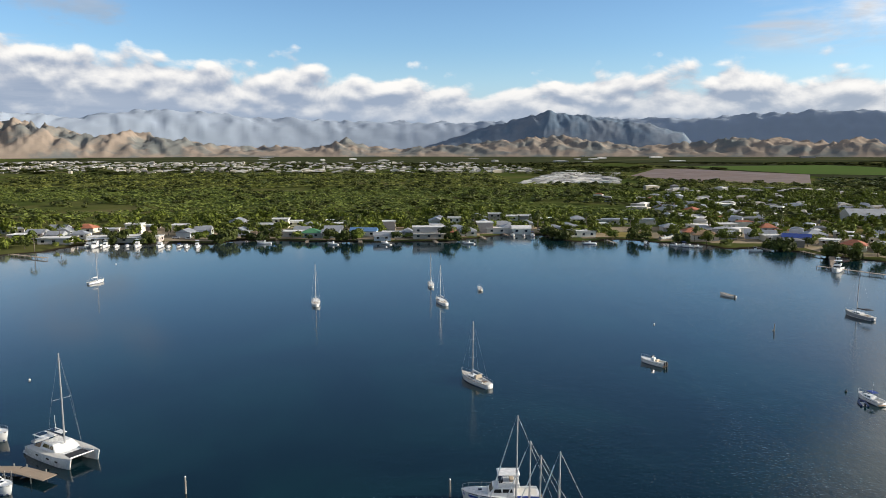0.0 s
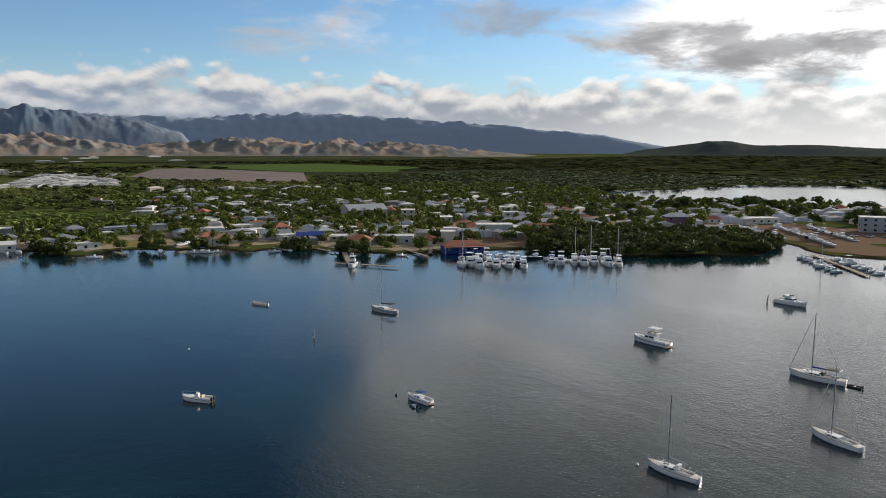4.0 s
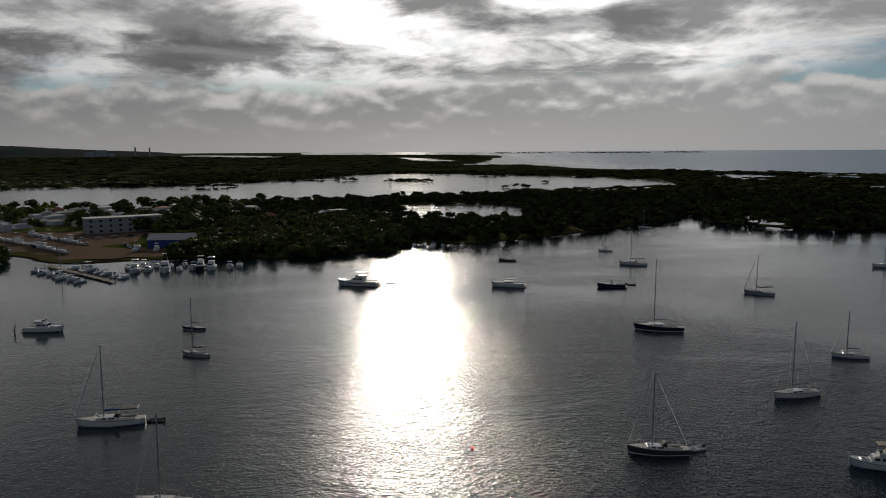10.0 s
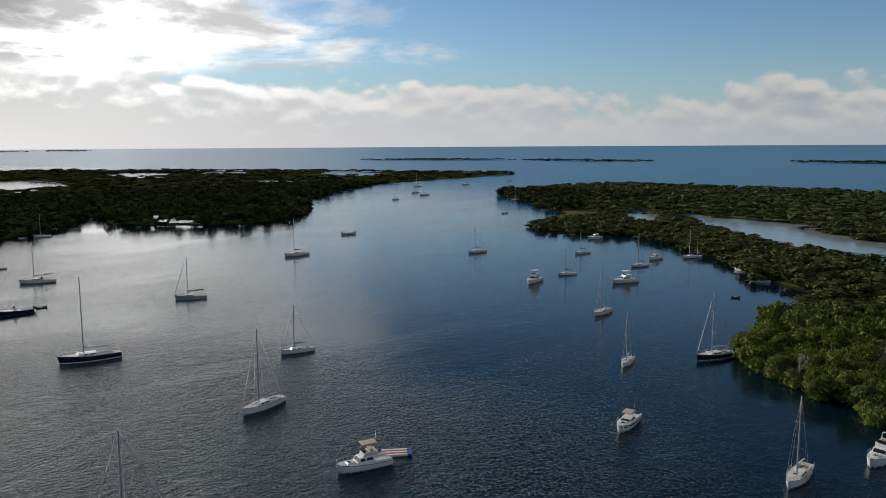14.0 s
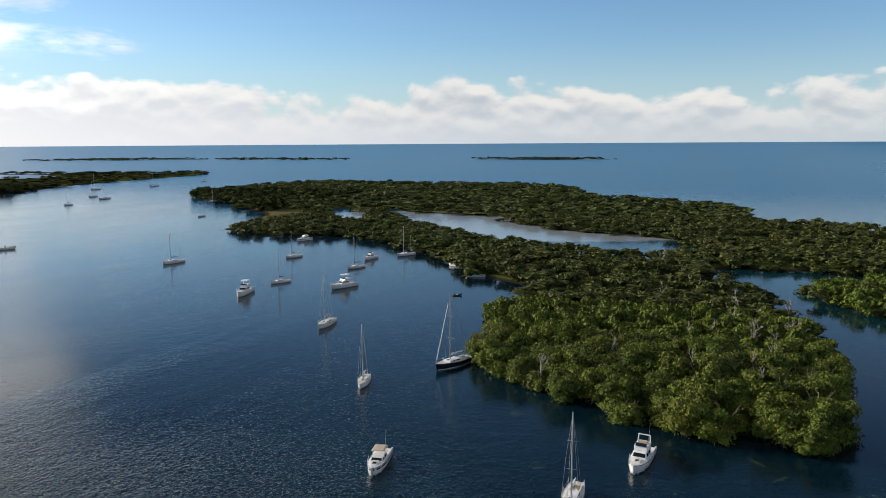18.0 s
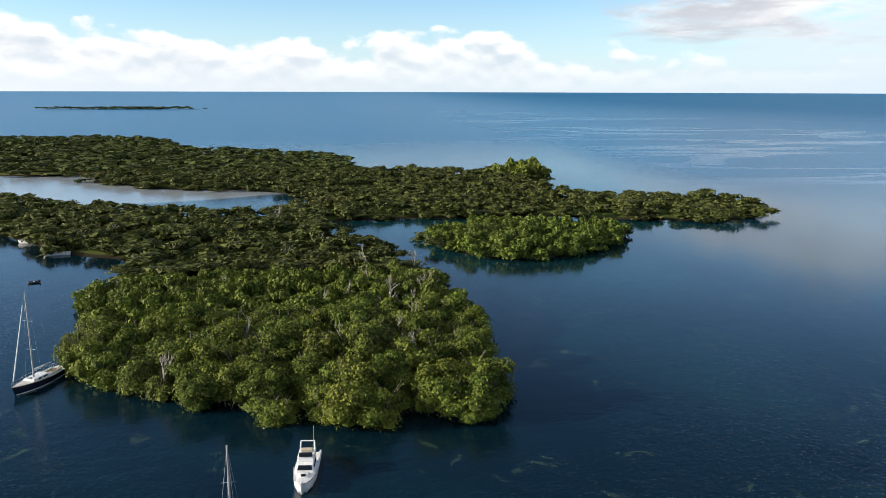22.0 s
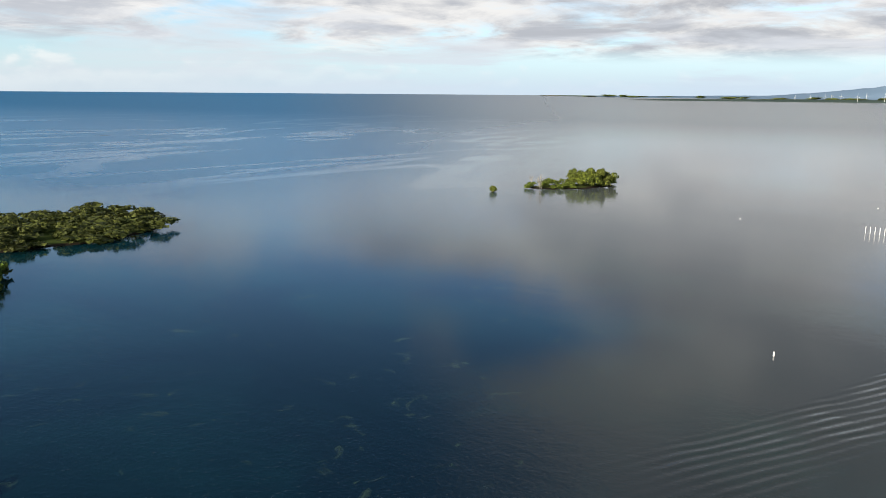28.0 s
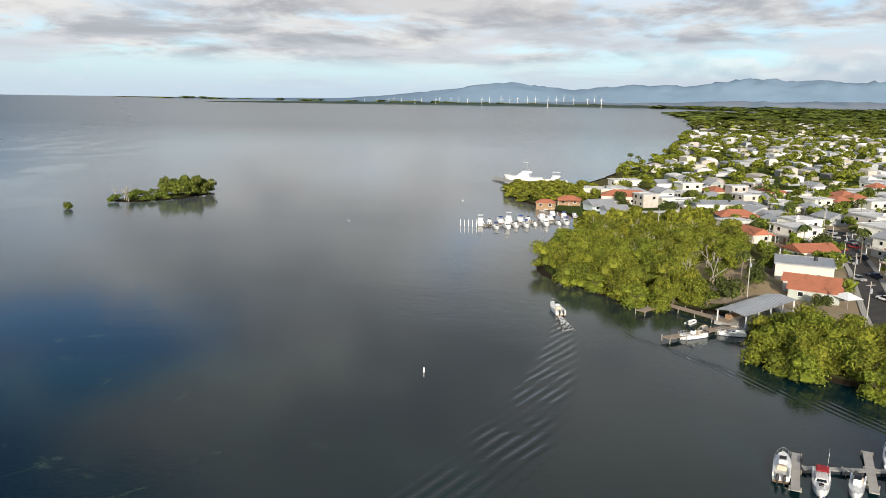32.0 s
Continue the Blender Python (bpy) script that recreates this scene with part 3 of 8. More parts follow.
LAG_C = [(302, -466), (265, -439), (193, -430), (197, -401), (148, -363), (108, -352), (82, -322), (94, -288), (120, -282), (166, -306), (206, -334), (264, -398)]
LAG_D = [(337, -446), (322, -453), (272, -372), (287, -366)]
LAG_E = [(985, -690), (950, -770), (1085, -850), (1150, -800)]
LAG_F = [(1255, -462), (1225, -545), (1375, -614), (1414, -528)]
LAG_G = [(1240, -600), (1210, -670), (1300, -725), (1335, -645)]
LAG_H = [(890, -505), (880, -540), (955, -570), (970, -530)]
LAG_I = [(525, -180), (515, -208), (577, -228), (590, -197)]
LAG_J = [(3050, -60), (3150, -130), (3700, 20), (3650, 90)]
LAG_K = [(3900, 800), (4150, 760), (4350, 1200), (4150, 1230)]
ISLETS = [((1478, 212), 46, 13, 100), ((1294, 153), 17, 7, 100), ((1221, 50), 36, 13, 105), ((1550, -17), 19, 9, 100), ((1463, -104), 36, 9, 110), ((1022, -93), 16, 8, 105), ((1158, -159), 8, 6, 90), ((1320, 230), 60, 5, 100), ((1090, 330), 50, 5, 110)]
CAYS = [((1740, -1709), 254, 22, 35), ((1259, -1821), 213, 20, 7), ((538, -1944), 199, 24, -4), ((4274, -1514), 120, 16, 70), ((4496, -616), 200, 14, 82), ((4350, -1100), 240, 12, 76)]
CENTRE = (40.0, 10.0)


def smooth_ring(pts, steps=5, rough=0.10):
    """A closed curve through the control points, made uneven between them."""
    p = np.array(pts, float)
    a, b, c, d = np.roll(p, 1, 0), p, np.roll(p, -1, 0), np.roll(p, -2, 0)
    rng, rows = np.random.RandomState(len(pts)), []
    for k in range(steps):
        t = k / steps
        q = 0.5 * (2 * b + (c - a) * t + (2 * a - 5 * b + 4 * c - d) * t * t + (3 * b - a - 3 * c + d) * t ** 3)
        size = np.minimum(np.linalg.norm(c - b, axis=1), 60)[:, None]
        rows.append(q + (rng.rand(*q.shape) - 0.5) * size * rough * (k > 0))
    return np.stack(rows, 1).reshape(-1, 2)


def cay_ring(c, a, b, turn):
    rng = np.random.RandomState(int(a))
    ang = np.linspace(0, 2 * np.pi, 40, endpoint=False)
    wob = 1 + 0.25 * np.sin(3 * ang + rng.rand() * 6) * np.sin(ang) + 0.10 * (rng.rand(40) - 0.5)
    x, y, t = a * np.cos(ang), b * np.sin(ang) * wob, radians(turn)
    return np.stack([c[0] + x * np.cos(t) - y * np.sin(t), c[1] + x * np.sin(t) + y * np.cos(t)], 1)


def signed(ring, x, y):
    """Metres inside a ring (negative outside)."""
    out = np.empty(len(x))
    a, b = ring, np.roll(ring, -1, 0)
    e = b - a
    ll = np.maximum((e ** 2).sum(1), 1e-9)
    for s in range(0, len(x), 20000):
        px, py = x[s:s + 20000, None], y[s:s + 20000, None]
        t = np.clip(((px - a[:, 0]) * e[:, 0] + (py - a[:, 1]) * e[:, 1]) / ll, 0, 1)
        d = np.sqrt(((px - a[:, 0] - t * e[:, 0]) ** 2 + (py - a[:, 1] - t * e[:, 1]) ** 2).min(1))
        cross = ((a[:, 1] > py) != (b[:, 1] > py)) & (px < (b[:, 0] - a[:, 0]) * (py - a[:, 1]) / np.where(e[:, 1] == 0, 1e-9, e[:, 1]) + a[:, 0])
        out[s:s + 20000] = np.where(cross.sum(1) % 2 == 1, d, -d)
    return out


R_MAIN = smooth_ring(MAIN_W + MAIN_N + MAIN_E, 3)
R_GROVE = smooth_ring(GROVE_A + GROVE_B, 4)
R_LAND = [R_MAIN, R_GROVE, smooth_ring(ISLET), smooth_ring(ISLE), smooth_ring(SPECK)] + [cay_ring(*c) for c in CAYS]
R_LAG = [smooth_ring(r, 5, 0.16) for r in (LAG_A, LAG_B, LAG_C, LAG_D, LAG_E, LAG_F, LAG_G, LAG_H, LAG_I, LAG_J, LAG_K)]
R_ISLETS = [cay_ring(*c) for c in ISLETS]


def land_depth(x, y):
    """How far inside the land a place is, in metres; negative over water."""
    d = np.full(len(x), -1e9)
    for ring in R_LAND:
        lo, hi = ring.min(0) - 60, ring.max(0) + 60
        k = (x > lo[0]) & (x < hi[0]) & (y > lo[1]) & (y < hi[1])
        if k.any():
            d[k] = np.maximum(d[k], signed(ring, x[k], y[k]))
    d = np.maximum(d, -60)
    for ring in R_LAG:
        lo, hi = ring.min(0) - 60, ring.max(0) + 60
        k = (x > lo[0]) & (x < hi[0]) & (y > lo[1]) & (y < hi[1])
        if k.any():
            d[k] = np.minimum(d[k], -signed(ring, x[k], y[k]))
    for ring in R_ISLETS:
        lo, hi = ring.min(0) - 30, ring.max(0) + 30
        k = (x > lo[0]) & (x < hi[0]) & (y > lo[1]) & (y < hi[1])
        if k.any():
            d[k] = np.maximum(d[k], signed(ring, x[k], y[k]))
    return d


def rise(x, y):
    """The far plain and sea lift gently towards the edge of the sheet."""
    t = np.clip((np.hypot(x - CENTRE[0], y - CENTRE[1]) - 2300) / 2650, 0, 1)
    return 36.0 * t ** 1.7


def ground_z(x, y, d=None):
    d = land_depth(x, y) if d is None else d
    return np.clip((d - 2.4) * 0.16, -2.5, 0.75) + rise(x, y)


def mesh_ob(name, verts, faces, mat, parent=None, smooth=False):
    me = bpy.data.meshes.new(name)
    me.from_pydata([tuple(v) for v in verts] if not isinstance(verts, np.ndarray) else verts.tolist(), [], faces if isinstance(faces, list) else faces.tolist())
    for m in (mat if isinstance(mat, (list, tuple)) else [mat]):
        me.materials.append(m)
    if smooth:
        me.polygons.foreach_set("use_smooth", [True] * len(me.polygons))
    ob = new(name, me)
    ob.parent = parent
    return ob


def polar(radii, n):
    ang = np.linspace(0, 2 * np.pi, n, endpoint=False)
    x = np.concatenate([[CENTRE[0]], (CENTRE[0] + radii[:, None] * np.cos(ang)).ravel()])
    y = np.concatenate([[CENTRE[1]], (CENTRE[1] + radii[:, None] * np.sin(ang)).ravel()])
    k = np.arange(n)
    first = np.stack([np.zeros(n, int), 1 + k, 1 + (k + 1) % n], 1).tolist()
    i = (np.arange(len(radii) - 1)[:, None] * n + 1)
    quads = np.stack([i + k, i + n + k, i + n + (k + 1) % n, i + (k + 1) % n], -1).reshape(-1, 4).tolist()
    return x, y, first + quads


gx, gy, gf = polar(np.geomspace(25, 4950, 190), 460)
ground = mesh_ob("ground", np.stack([gx, gy, ground_z(gx, gy)], 1), gf, M_GROUND, smooth=True)
tagged(ground, "low green and brown coastal plain with muddy shores darkened as if shaded", "ground", kind="structure")
wx, wy, wf = polar(np.concatenate([np.geomspace(20, 2300, 30), np.linspace(2400, 4945, 26)]), 180)
water = mesh_ob("water", np.stack([wx, wy, rise(wx, wy)], 1), wf, M_WATER, smooth=True)
tagged(water, "rippled dark blue sheltered sea water reflecting the sky", "water", kind="structure")


# ---- far mountains and hills ----
def range_of(name, label, h0, h1, r0, r1, tops, mat, seed, na=260, nr=36, rugged=0.45):
    """A belt of ridged hills between two compass headings; tops: (heading, degrees above eye level)."""
    hs = np.linspace(h0, h1, na)
    rs = np.linspace(r0, r1, nr)
    want = np.interp(hs, [t[0] for t in tops], [t[1] for t in tops])
    rows = []
    for j, r in enumerate(rs):
        u = j / (nr - 1)
        env = math.sin(min(u / 0.75, 1.0) * math.pi / 2) ** 1.3 * (1 if u < 0.8 else math.cos((u - 0.8) / 0.2 * math.pi / 2) ** 0.5)
        for i, h in enumerate(hs):
            a = radians(h)
            x, y = CENTRE[0] + r * math.sin(a), CENTRE[1] + r * math.cos(a)
            peak = 48 + r1 * math.tan(radians(want[i]))
            n1 = noise.ridged_multi_fractal(Vector((h * 0.26 + seed, u * 1.9, seed)), 0.85, 2.1, 6, 0.95, 2.0) / 2.2
            n2 = noise.fractal(Vector((h * 0.9, u * 5, seed + 7)), 0.8, 2.0, 4)
            n3 = noise.ridged_multi_fractal(Vector((h * 0.95 + seed * 2, u * 2.6 + n2 * 0.15, seed + 3)), 0.9, 2.1, 5, 0.95, 2.0) / 2.2
            z = peak * env * (1 - rugged + rugged * (0.58 * min(n1, 1.25) + 0.5 * min(n3, 1.2))) + n2 * peak * 0.05 * env
            edge = min(1, (i / (na - 1)) * 12, (1 - i / (na - 1)) * 12)
            rows.append((x, y, max(z, 0) * edge + float(rise(np.array(x), np.array(y))) - 2))
    f = [(j * na + i, j * na + i + 1, (j + 1) * na + i + 1, (j + 1) * na + i) for j in range(nr - 1) for i in range(na - 1)]
    return tagged(mesh_ob(name, rows, f, mat, smooth=True), label, "mountains", kind="structure")


# hill colours with the haze of distance mixed into the base colour by amount
def hills_mat(name, low, high, haze_tint, amount):
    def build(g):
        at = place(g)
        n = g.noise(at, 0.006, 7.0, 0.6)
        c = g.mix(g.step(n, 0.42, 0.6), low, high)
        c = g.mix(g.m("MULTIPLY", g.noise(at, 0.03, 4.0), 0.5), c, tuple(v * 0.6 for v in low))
        return surface(g, g.mix(amount, c, haze_tint), 0.95)
    return material(name, build)


# third colour: air haze; last number: its share of the painted base colour
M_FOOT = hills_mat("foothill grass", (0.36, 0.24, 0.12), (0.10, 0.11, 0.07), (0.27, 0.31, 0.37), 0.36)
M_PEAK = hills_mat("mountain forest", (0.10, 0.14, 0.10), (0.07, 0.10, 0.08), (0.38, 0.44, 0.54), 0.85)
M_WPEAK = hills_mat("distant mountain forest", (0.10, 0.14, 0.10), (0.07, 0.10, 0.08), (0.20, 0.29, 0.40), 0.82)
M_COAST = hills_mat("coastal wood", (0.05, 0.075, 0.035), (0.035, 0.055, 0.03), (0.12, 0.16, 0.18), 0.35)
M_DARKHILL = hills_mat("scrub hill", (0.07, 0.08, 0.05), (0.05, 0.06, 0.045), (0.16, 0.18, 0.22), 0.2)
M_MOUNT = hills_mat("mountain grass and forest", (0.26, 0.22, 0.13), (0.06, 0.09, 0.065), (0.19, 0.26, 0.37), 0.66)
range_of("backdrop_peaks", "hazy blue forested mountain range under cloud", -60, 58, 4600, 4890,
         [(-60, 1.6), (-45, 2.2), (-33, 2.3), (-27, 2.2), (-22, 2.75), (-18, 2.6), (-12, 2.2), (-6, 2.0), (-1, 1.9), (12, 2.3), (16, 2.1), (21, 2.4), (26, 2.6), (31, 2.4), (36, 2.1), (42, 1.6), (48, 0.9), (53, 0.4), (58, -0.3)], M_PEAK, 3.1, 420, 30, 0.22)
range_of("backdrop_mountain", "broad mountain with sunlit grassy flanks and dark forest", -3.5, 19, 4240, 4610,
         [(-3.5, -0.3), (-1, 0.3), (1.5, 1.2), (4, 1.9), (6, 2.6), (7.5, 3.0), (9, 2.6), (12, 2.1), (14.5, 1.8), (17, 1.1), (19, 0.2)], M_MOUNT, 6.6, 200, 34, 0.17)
range_of("backdrop_foothills", "dry tan grassy foothills with gullies", -60, 44, 3850, 4330,
         [(-60, 1.2), (-40, 2.2), (-31, 2.6), (-27, 2.0), (-22, 1.7), (-17, 0.5), (-12, 0.35), (-8, 1.1), (-4, 0.15), (1, 0.6), (5, 1.1), (8, 1.4), (11, 1.0), (14, 0.3), (17, 0.8), (22, 1.1), (28, 1.0), (33, 0.7), (40, 0.3), (44, -0.2)], M_FOOT, 9.4, 640, 44, 0.75)
range_of("backdrop_hill", "low dark scrubby hill on the plain", 49, 74, 4300, 4800, [(49, -0.35), (52, -0.1), (54.2, 0.2), (56, 0.5), (57, 0.42), (58.5, 0.12), (60.2, 0.14), (62, 0.18), (64.5, 0.0), (68, -0.2), (74, -0.45)], M_DARKHILL, 5.2, 160, 16, 0.2)
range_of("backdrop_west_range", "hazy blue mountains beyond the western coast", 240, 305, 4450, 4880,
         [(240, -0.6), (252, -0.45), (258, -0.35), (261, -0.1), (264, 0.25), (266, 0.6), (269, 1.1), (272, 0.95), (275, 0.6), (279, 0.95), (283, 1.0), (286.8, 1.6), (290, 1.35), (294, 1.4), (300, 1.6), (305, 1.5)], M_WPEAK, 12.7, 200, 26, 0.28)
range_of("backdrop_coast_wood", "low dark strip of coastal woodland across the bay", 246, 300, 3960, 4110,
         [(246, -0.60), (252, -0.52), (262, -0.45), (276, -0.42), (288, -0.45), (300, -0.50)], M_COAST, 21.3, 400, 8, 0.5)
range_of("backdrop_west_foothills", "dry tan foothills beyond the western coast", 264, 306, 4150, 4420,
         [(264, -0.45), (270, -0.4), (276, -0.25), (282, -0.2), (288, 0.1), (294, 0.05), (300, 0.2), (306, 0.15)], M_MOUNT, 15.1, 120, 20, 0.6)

# ---- trees ----
def part(name, bm, mat, parent, label="", smooth=False):
    me = bpy.data.meshes.new(name)
    bm.to_mesh(me)
    bm.free()
    for m in (mat if isinstance(mat, (list, tuple)) else [mat]):
        me.materials.append(m)
    if smooth:
        me.polygons.foreach_set("use_smooth", [True] * len(me.polygons))
    ob = new(name, me)
    ob.parent = parent
    return tagged(ob, label)


def tube(bm, p, q, r0, r1, sides=6, cap=True):
    p, q = Vector(p), Vector(q)
    turn = (q - p).to_track_quat("Z", "Y").to_matrix()
    rings = [[bm.verts.new(c + turn @ Vector((r * math.cos(2 * math.pi * k / sides), r * math.sin(2 * math.pi * k / sides), 0))) for k in range(sides)] for c, r in ((p, r0), (q, r1))]
    for k in range(sides):
        bm.faces.new((rings[0][k], rings[0][(k + 1) % sides], rings[1][(k + 1) % sides], rings[1][k]))
    if cap:
        bm.faces.new(rings[0][::-1])
        bm.faces.new(rings[1])


def crown_data(rng, radius, height, lobes, leaves, leaf, base=0.25):
    """Points, normals and sizes of leaf clumps over several uneven lobes, and the lobes themselves."""
    centres = []
    for k in range(lobes):
        a, rr = rng.rand() * 6.283, radius * 0.62 * math.sqrt(rng.rand())
        s = radius * (0.38 + 0.28 * rng.rand())
        zc = height * (base + 0.12) + (height - s * 0.8 - height * (base + 0.12)) * rng.rand() * (1 - 0.4 * rr / radius)
        centres.append((rr * math.cos(a), rr * math.sin(a), zc, s))
    cs = np.array(centres)
    pick = rng.randint(0, lobes, leaves)
    v = rng.randn(leaves, 3)
    v /= np.linalg.norm(v, axis=1)[:, None]
    v[:, 2] = np.where(v[:, 2] < -0.35, -v[:, 2], v[:, 2])
    pos = cs[pick, :3] + v * cs[pick, 3:] * np.array([1, 1, 0.8]) * (0.86 + 0.26 * rng.rand(leaves, 1))
    pos[:, 2] = np.maximum(pos[:, 2], height * 0.08)
    return cs, pos, v, leaf * (0.6 + 0.8 * rng.rand(leaves))


def leaf_tips(rng, pos, nor, size):
    """Pointed leaf clumps facing roughly outward, three corners each."""
    n = len(pos)
    d = nor + 0.55 * rng.randn(n, 3)
    d /= np.linalg.norm(d, axis=1)[:, None]
    h = np.cross(d, rng.randn(n, 3))
    h /= np.linalg.norm(h, axis=1)[:, None] + 1e-9
    u = np.cross(d, h)
    s = size[:, None]
    a = 0.9 + 0.7 * rng.rand(n, 1)
    return np.stack([pos - h * s - u * s * 0.5, pos + h * s - u * s * 0.5, pos + u * s * a + d * s * 0.2], 1).reshape(-1, 3)


def lump(rng, cs, shrink=0.66):
    """Low dark cores inside the lobes that keep the crown from being see-through."""
    verts, faces = [], []
    ring = [(math.cos(k * math.pi / 3), math.sin(k * math.pi / 3)) for k in range(6)]
    for x, y, z, s in cs:
        s *= shrink
        o = len(verts)
        verts.append((x, y, z + s * 0.8))
        for zz, rr in ((0.42, 0.8), (-0.35, 0.85)):
            verts += [(x + s * rr * c * (0.8 + 0.4 * rng.rand()), y + s * rr * q * (0.8 + 0.4 * rng.rand()), z + s * zz * 0.8) for c, q in ring]
        verts.append((x, y, z - s * 0.7))
        for k in range(6):
            j = (k + 1) % 6
            faces += [(o, o + 1 + k, o + 1 + j), (o + 1 + k, o + 7 + k, o + 7 + j, o + 1 + j), (o + 7 + k, o + 13, o + 7 + j)]
    return verts, faces


def crown_mesh(seed, radius, height, lobes, leaves, leaf, mat, base=0.25):
    rng = np.random.RandomState(seed)
    cs, pos, nor, size = crown_data(rng, radius, height, lobes, leaves, leaf, base)
    v = leaf_tips(rng, pos, nor, size)
    lv, lf = lump(rng, cs)
    faces = [(3 * k, 3 * k + 1, 3 * k + 2) for k in range(leaves)] + [tuple(i + 3 * leaves for i in f) for f in lf]
    me = bpy.data.meshes.new("crown")
    me.from_pydata(v.tolist() + lv, [], faces)
    me.materials.append(mat)
    return me


def trunk_mesh(seed, radius, height, mat, roots=7):
    rng = random.Random(seed)
    bm = bmesh.new()
    tube(bm, (0, 0, -0.5), (0.1, 0.05, height * 0.45), 0.16, 0.11)
    for k in range(5):
        a = k * 1.26 + rng.random()
        q = (math.cos(a) * radius * 0.55, math.sin(a) * radius * 0.55, height * (0.55 + 0.25 * rng.random()))
        tube(bm, (0.05, 0.03, height * (0.25 + 0.15 * rng.random())), q, 0.08, 0.03, 5)
    for k in range(roots):
        a = k * 6.283 / roots + rng.random() * 0.5
        r = radius * (0.35 + 0.4 * rng.random())
        tube(bm, (0, 0, height * 0.22), (math.cos(a) * r, math.sin(a) * r, -0.9), 0.05, 0.04, 4, False)
    me = bpy.data.meshes.new("trunk")
    bm.to_mesh(me)
    bm.free()
    me.materials.append(mat)
    return me


def tree_kind(name, label, crown, trunk, group=""):
    """A tree as an empty with trunk and crown; the first one is copied."""
    e = new(name)
    for nm, me in (("trunk", trunk), ("crown", crown)):
        new(nm, me).parent = e
    return tagged(e, label, "tree", group)


def scatter(x0, x1, y0, y1, gap, seed, keep, jitter=0.8):
    rng = np.random.RandomState(seed)
    xs, ys = np.meshgrid(np.arange(x0, x1, gap), np.arange(y0, y1, gap))
    x = xs.ravel() + (rng.rand(xs.size) - 0.5) * gap * jitter * 2
    y = ys.ravel() + (rng.rand(xs.size) - 0.5) * gap * jitter * 2
    d = land_depth(x, y)
    k = keep(x, y, d)
    return x[k], y[k], d[k]


def woods(name, label, x, y, d, size, height, leaves, leaf, mat, seed, lobes=3, kinds=9):
    """One mesh of many small crowns."""
    leaves, leaf = leaves * 2, leaf * 0.76
    rng = np.random.RandomState(seed)
    z = ground_z(x, y, d)
    stock = []
    for k in range(kinds):
        cs, pos, nor, ls = crown_data(rng, 1.0, 1.9, lobes, leaves, leaf, 0.05)
        lv, lf = lump(rng, cs)
        stock.append((leaf_tips(rng, pos, nor, ls), np.array(lv), lf))
    V, F, o = [], [], 0
    for i in range(len(x)):
        q, lv, lf = stock[rng.randint(kinds)]
        s = size * (0.65 + 0.7 * rng.rand())
        hh = height * (0.7 + 0.55 * rng.rand()) / 1.9
        a = rng.rand() * 6.283
        c, sn = math.cos(a), math.sin(a)
        v = np.concatenate([q, lv])
        V.append(np.stack([x[i] + s * (v[:, 0] * c - v[:, 1] * sn), y[i] + s * (v[:, 0] * sn + v[:, 1] * c), z[i] + hh * v[:, 2]], 1))
        F += [(o + 3 * k, o + 3 * k + 1, o + 3 * k + 2) for k in range(leaves)]
        F += [tuple(j + o + 3 * leaves for j in f) for f in lf]
        o += len(v)
    if V:
        return tagged(mesh_ob(name, np.concatenate(V), F, mat), label, "trees", kind="stuff")


# the near end of the mangrove spit: trees one by one
CROWNS = [crown_mesh(40 + k, 2.5 + 0.2 * (k % 3), 5.6 + 0.4 * (k % 4), 9 + k % 4, 1550, 0.150, M_LEAF, -0.06) for k in range(6)]
TRUNKS = [trunk_mesh(k, 3.0, 6.0, M_BARK) for k in range(3)]
MANGROVES = [tree_kind("mangrove_tree", "dense green mangrove tree standing on stilt roots", CROWNS[k], TRUNKS[k % 3], "mangroves on the spit") for k in range(6)]


def plant(kinds, x, y, d, seed, smin=0.8, smax=1.2, group=""):
    """Copies of trees at the places; the kinds themselves take the first ones."""
    rng = np.random.RandomState(seed)
    z = ground_z(x, y, d)
    for i in range(len(x)):
        k = kinds[rng.randint(len(kinds))]
        t = copy_thing(k, pose(x[i], y[i], z[i], 0, 0, rng.rand() * 360))
        s = smin + (smax - smin) * rng.rand()
        t.scale = (s, s, s * (0.85 + 0.3 * rng.rand()))
        if group:
            t["group"] = group


def drop_kinds(kinds):
    for k in kinds:
        for o in (*k.children_recursive, k):
            bpy.data.objects.remove(o)


PLOTS = [np.array(q, float) for q in ([(389, 1190), (356, 1440), (560, 1990), (640, 1990), (731, 1507), (527, 1080)], [(740, 1560), (700, 2290), (1210, 2400), (1270, 1839), (900, 1420)])]
in_plots = lambda x, y: (signed(PLOTS[0], x, y) > -12) | (signed(PLOTS[1], x, y) > -12)
near = lambda x, y, d: (d > -1.2) & (y > -172) & (x < 130) & (x > 45)
tx, ty, td = scatter(45, 135, -178, -88, 3.35, 5, near)
order = np.argsort(-ty)
tx, ty, td = tx[order], ty[order], td[order]
plant(MANGROVES, tx[:240], ty[:240], td[:240], 6, 0.75, 1.3)
woods("mangrove_thicket", "dense green mangrove canopy of the spit", tx[240:], ty[240:], td[240:], 2.5, 6.0, 150, 0.15, M_LEAF, 8, 4)
tx, ty, td = scatter(-105, 330, -420, -172, 5.6, 9, lambda x, y, d: (d > -0.6) & (y <= -172) & (signed(R_LAND[2], x, y) < 0.5))
woods("mangrove_wood", "dense green mangrove wood behind the spit", tx, ty, td, 4.3, 4.4, 42, 0.25, M_LEAF2, 10)
tx, ty, td = scatter(60, 560, -760, -420, 9.5, 11, lambda x, y, d: (d > -0.8) & (y <= -420))
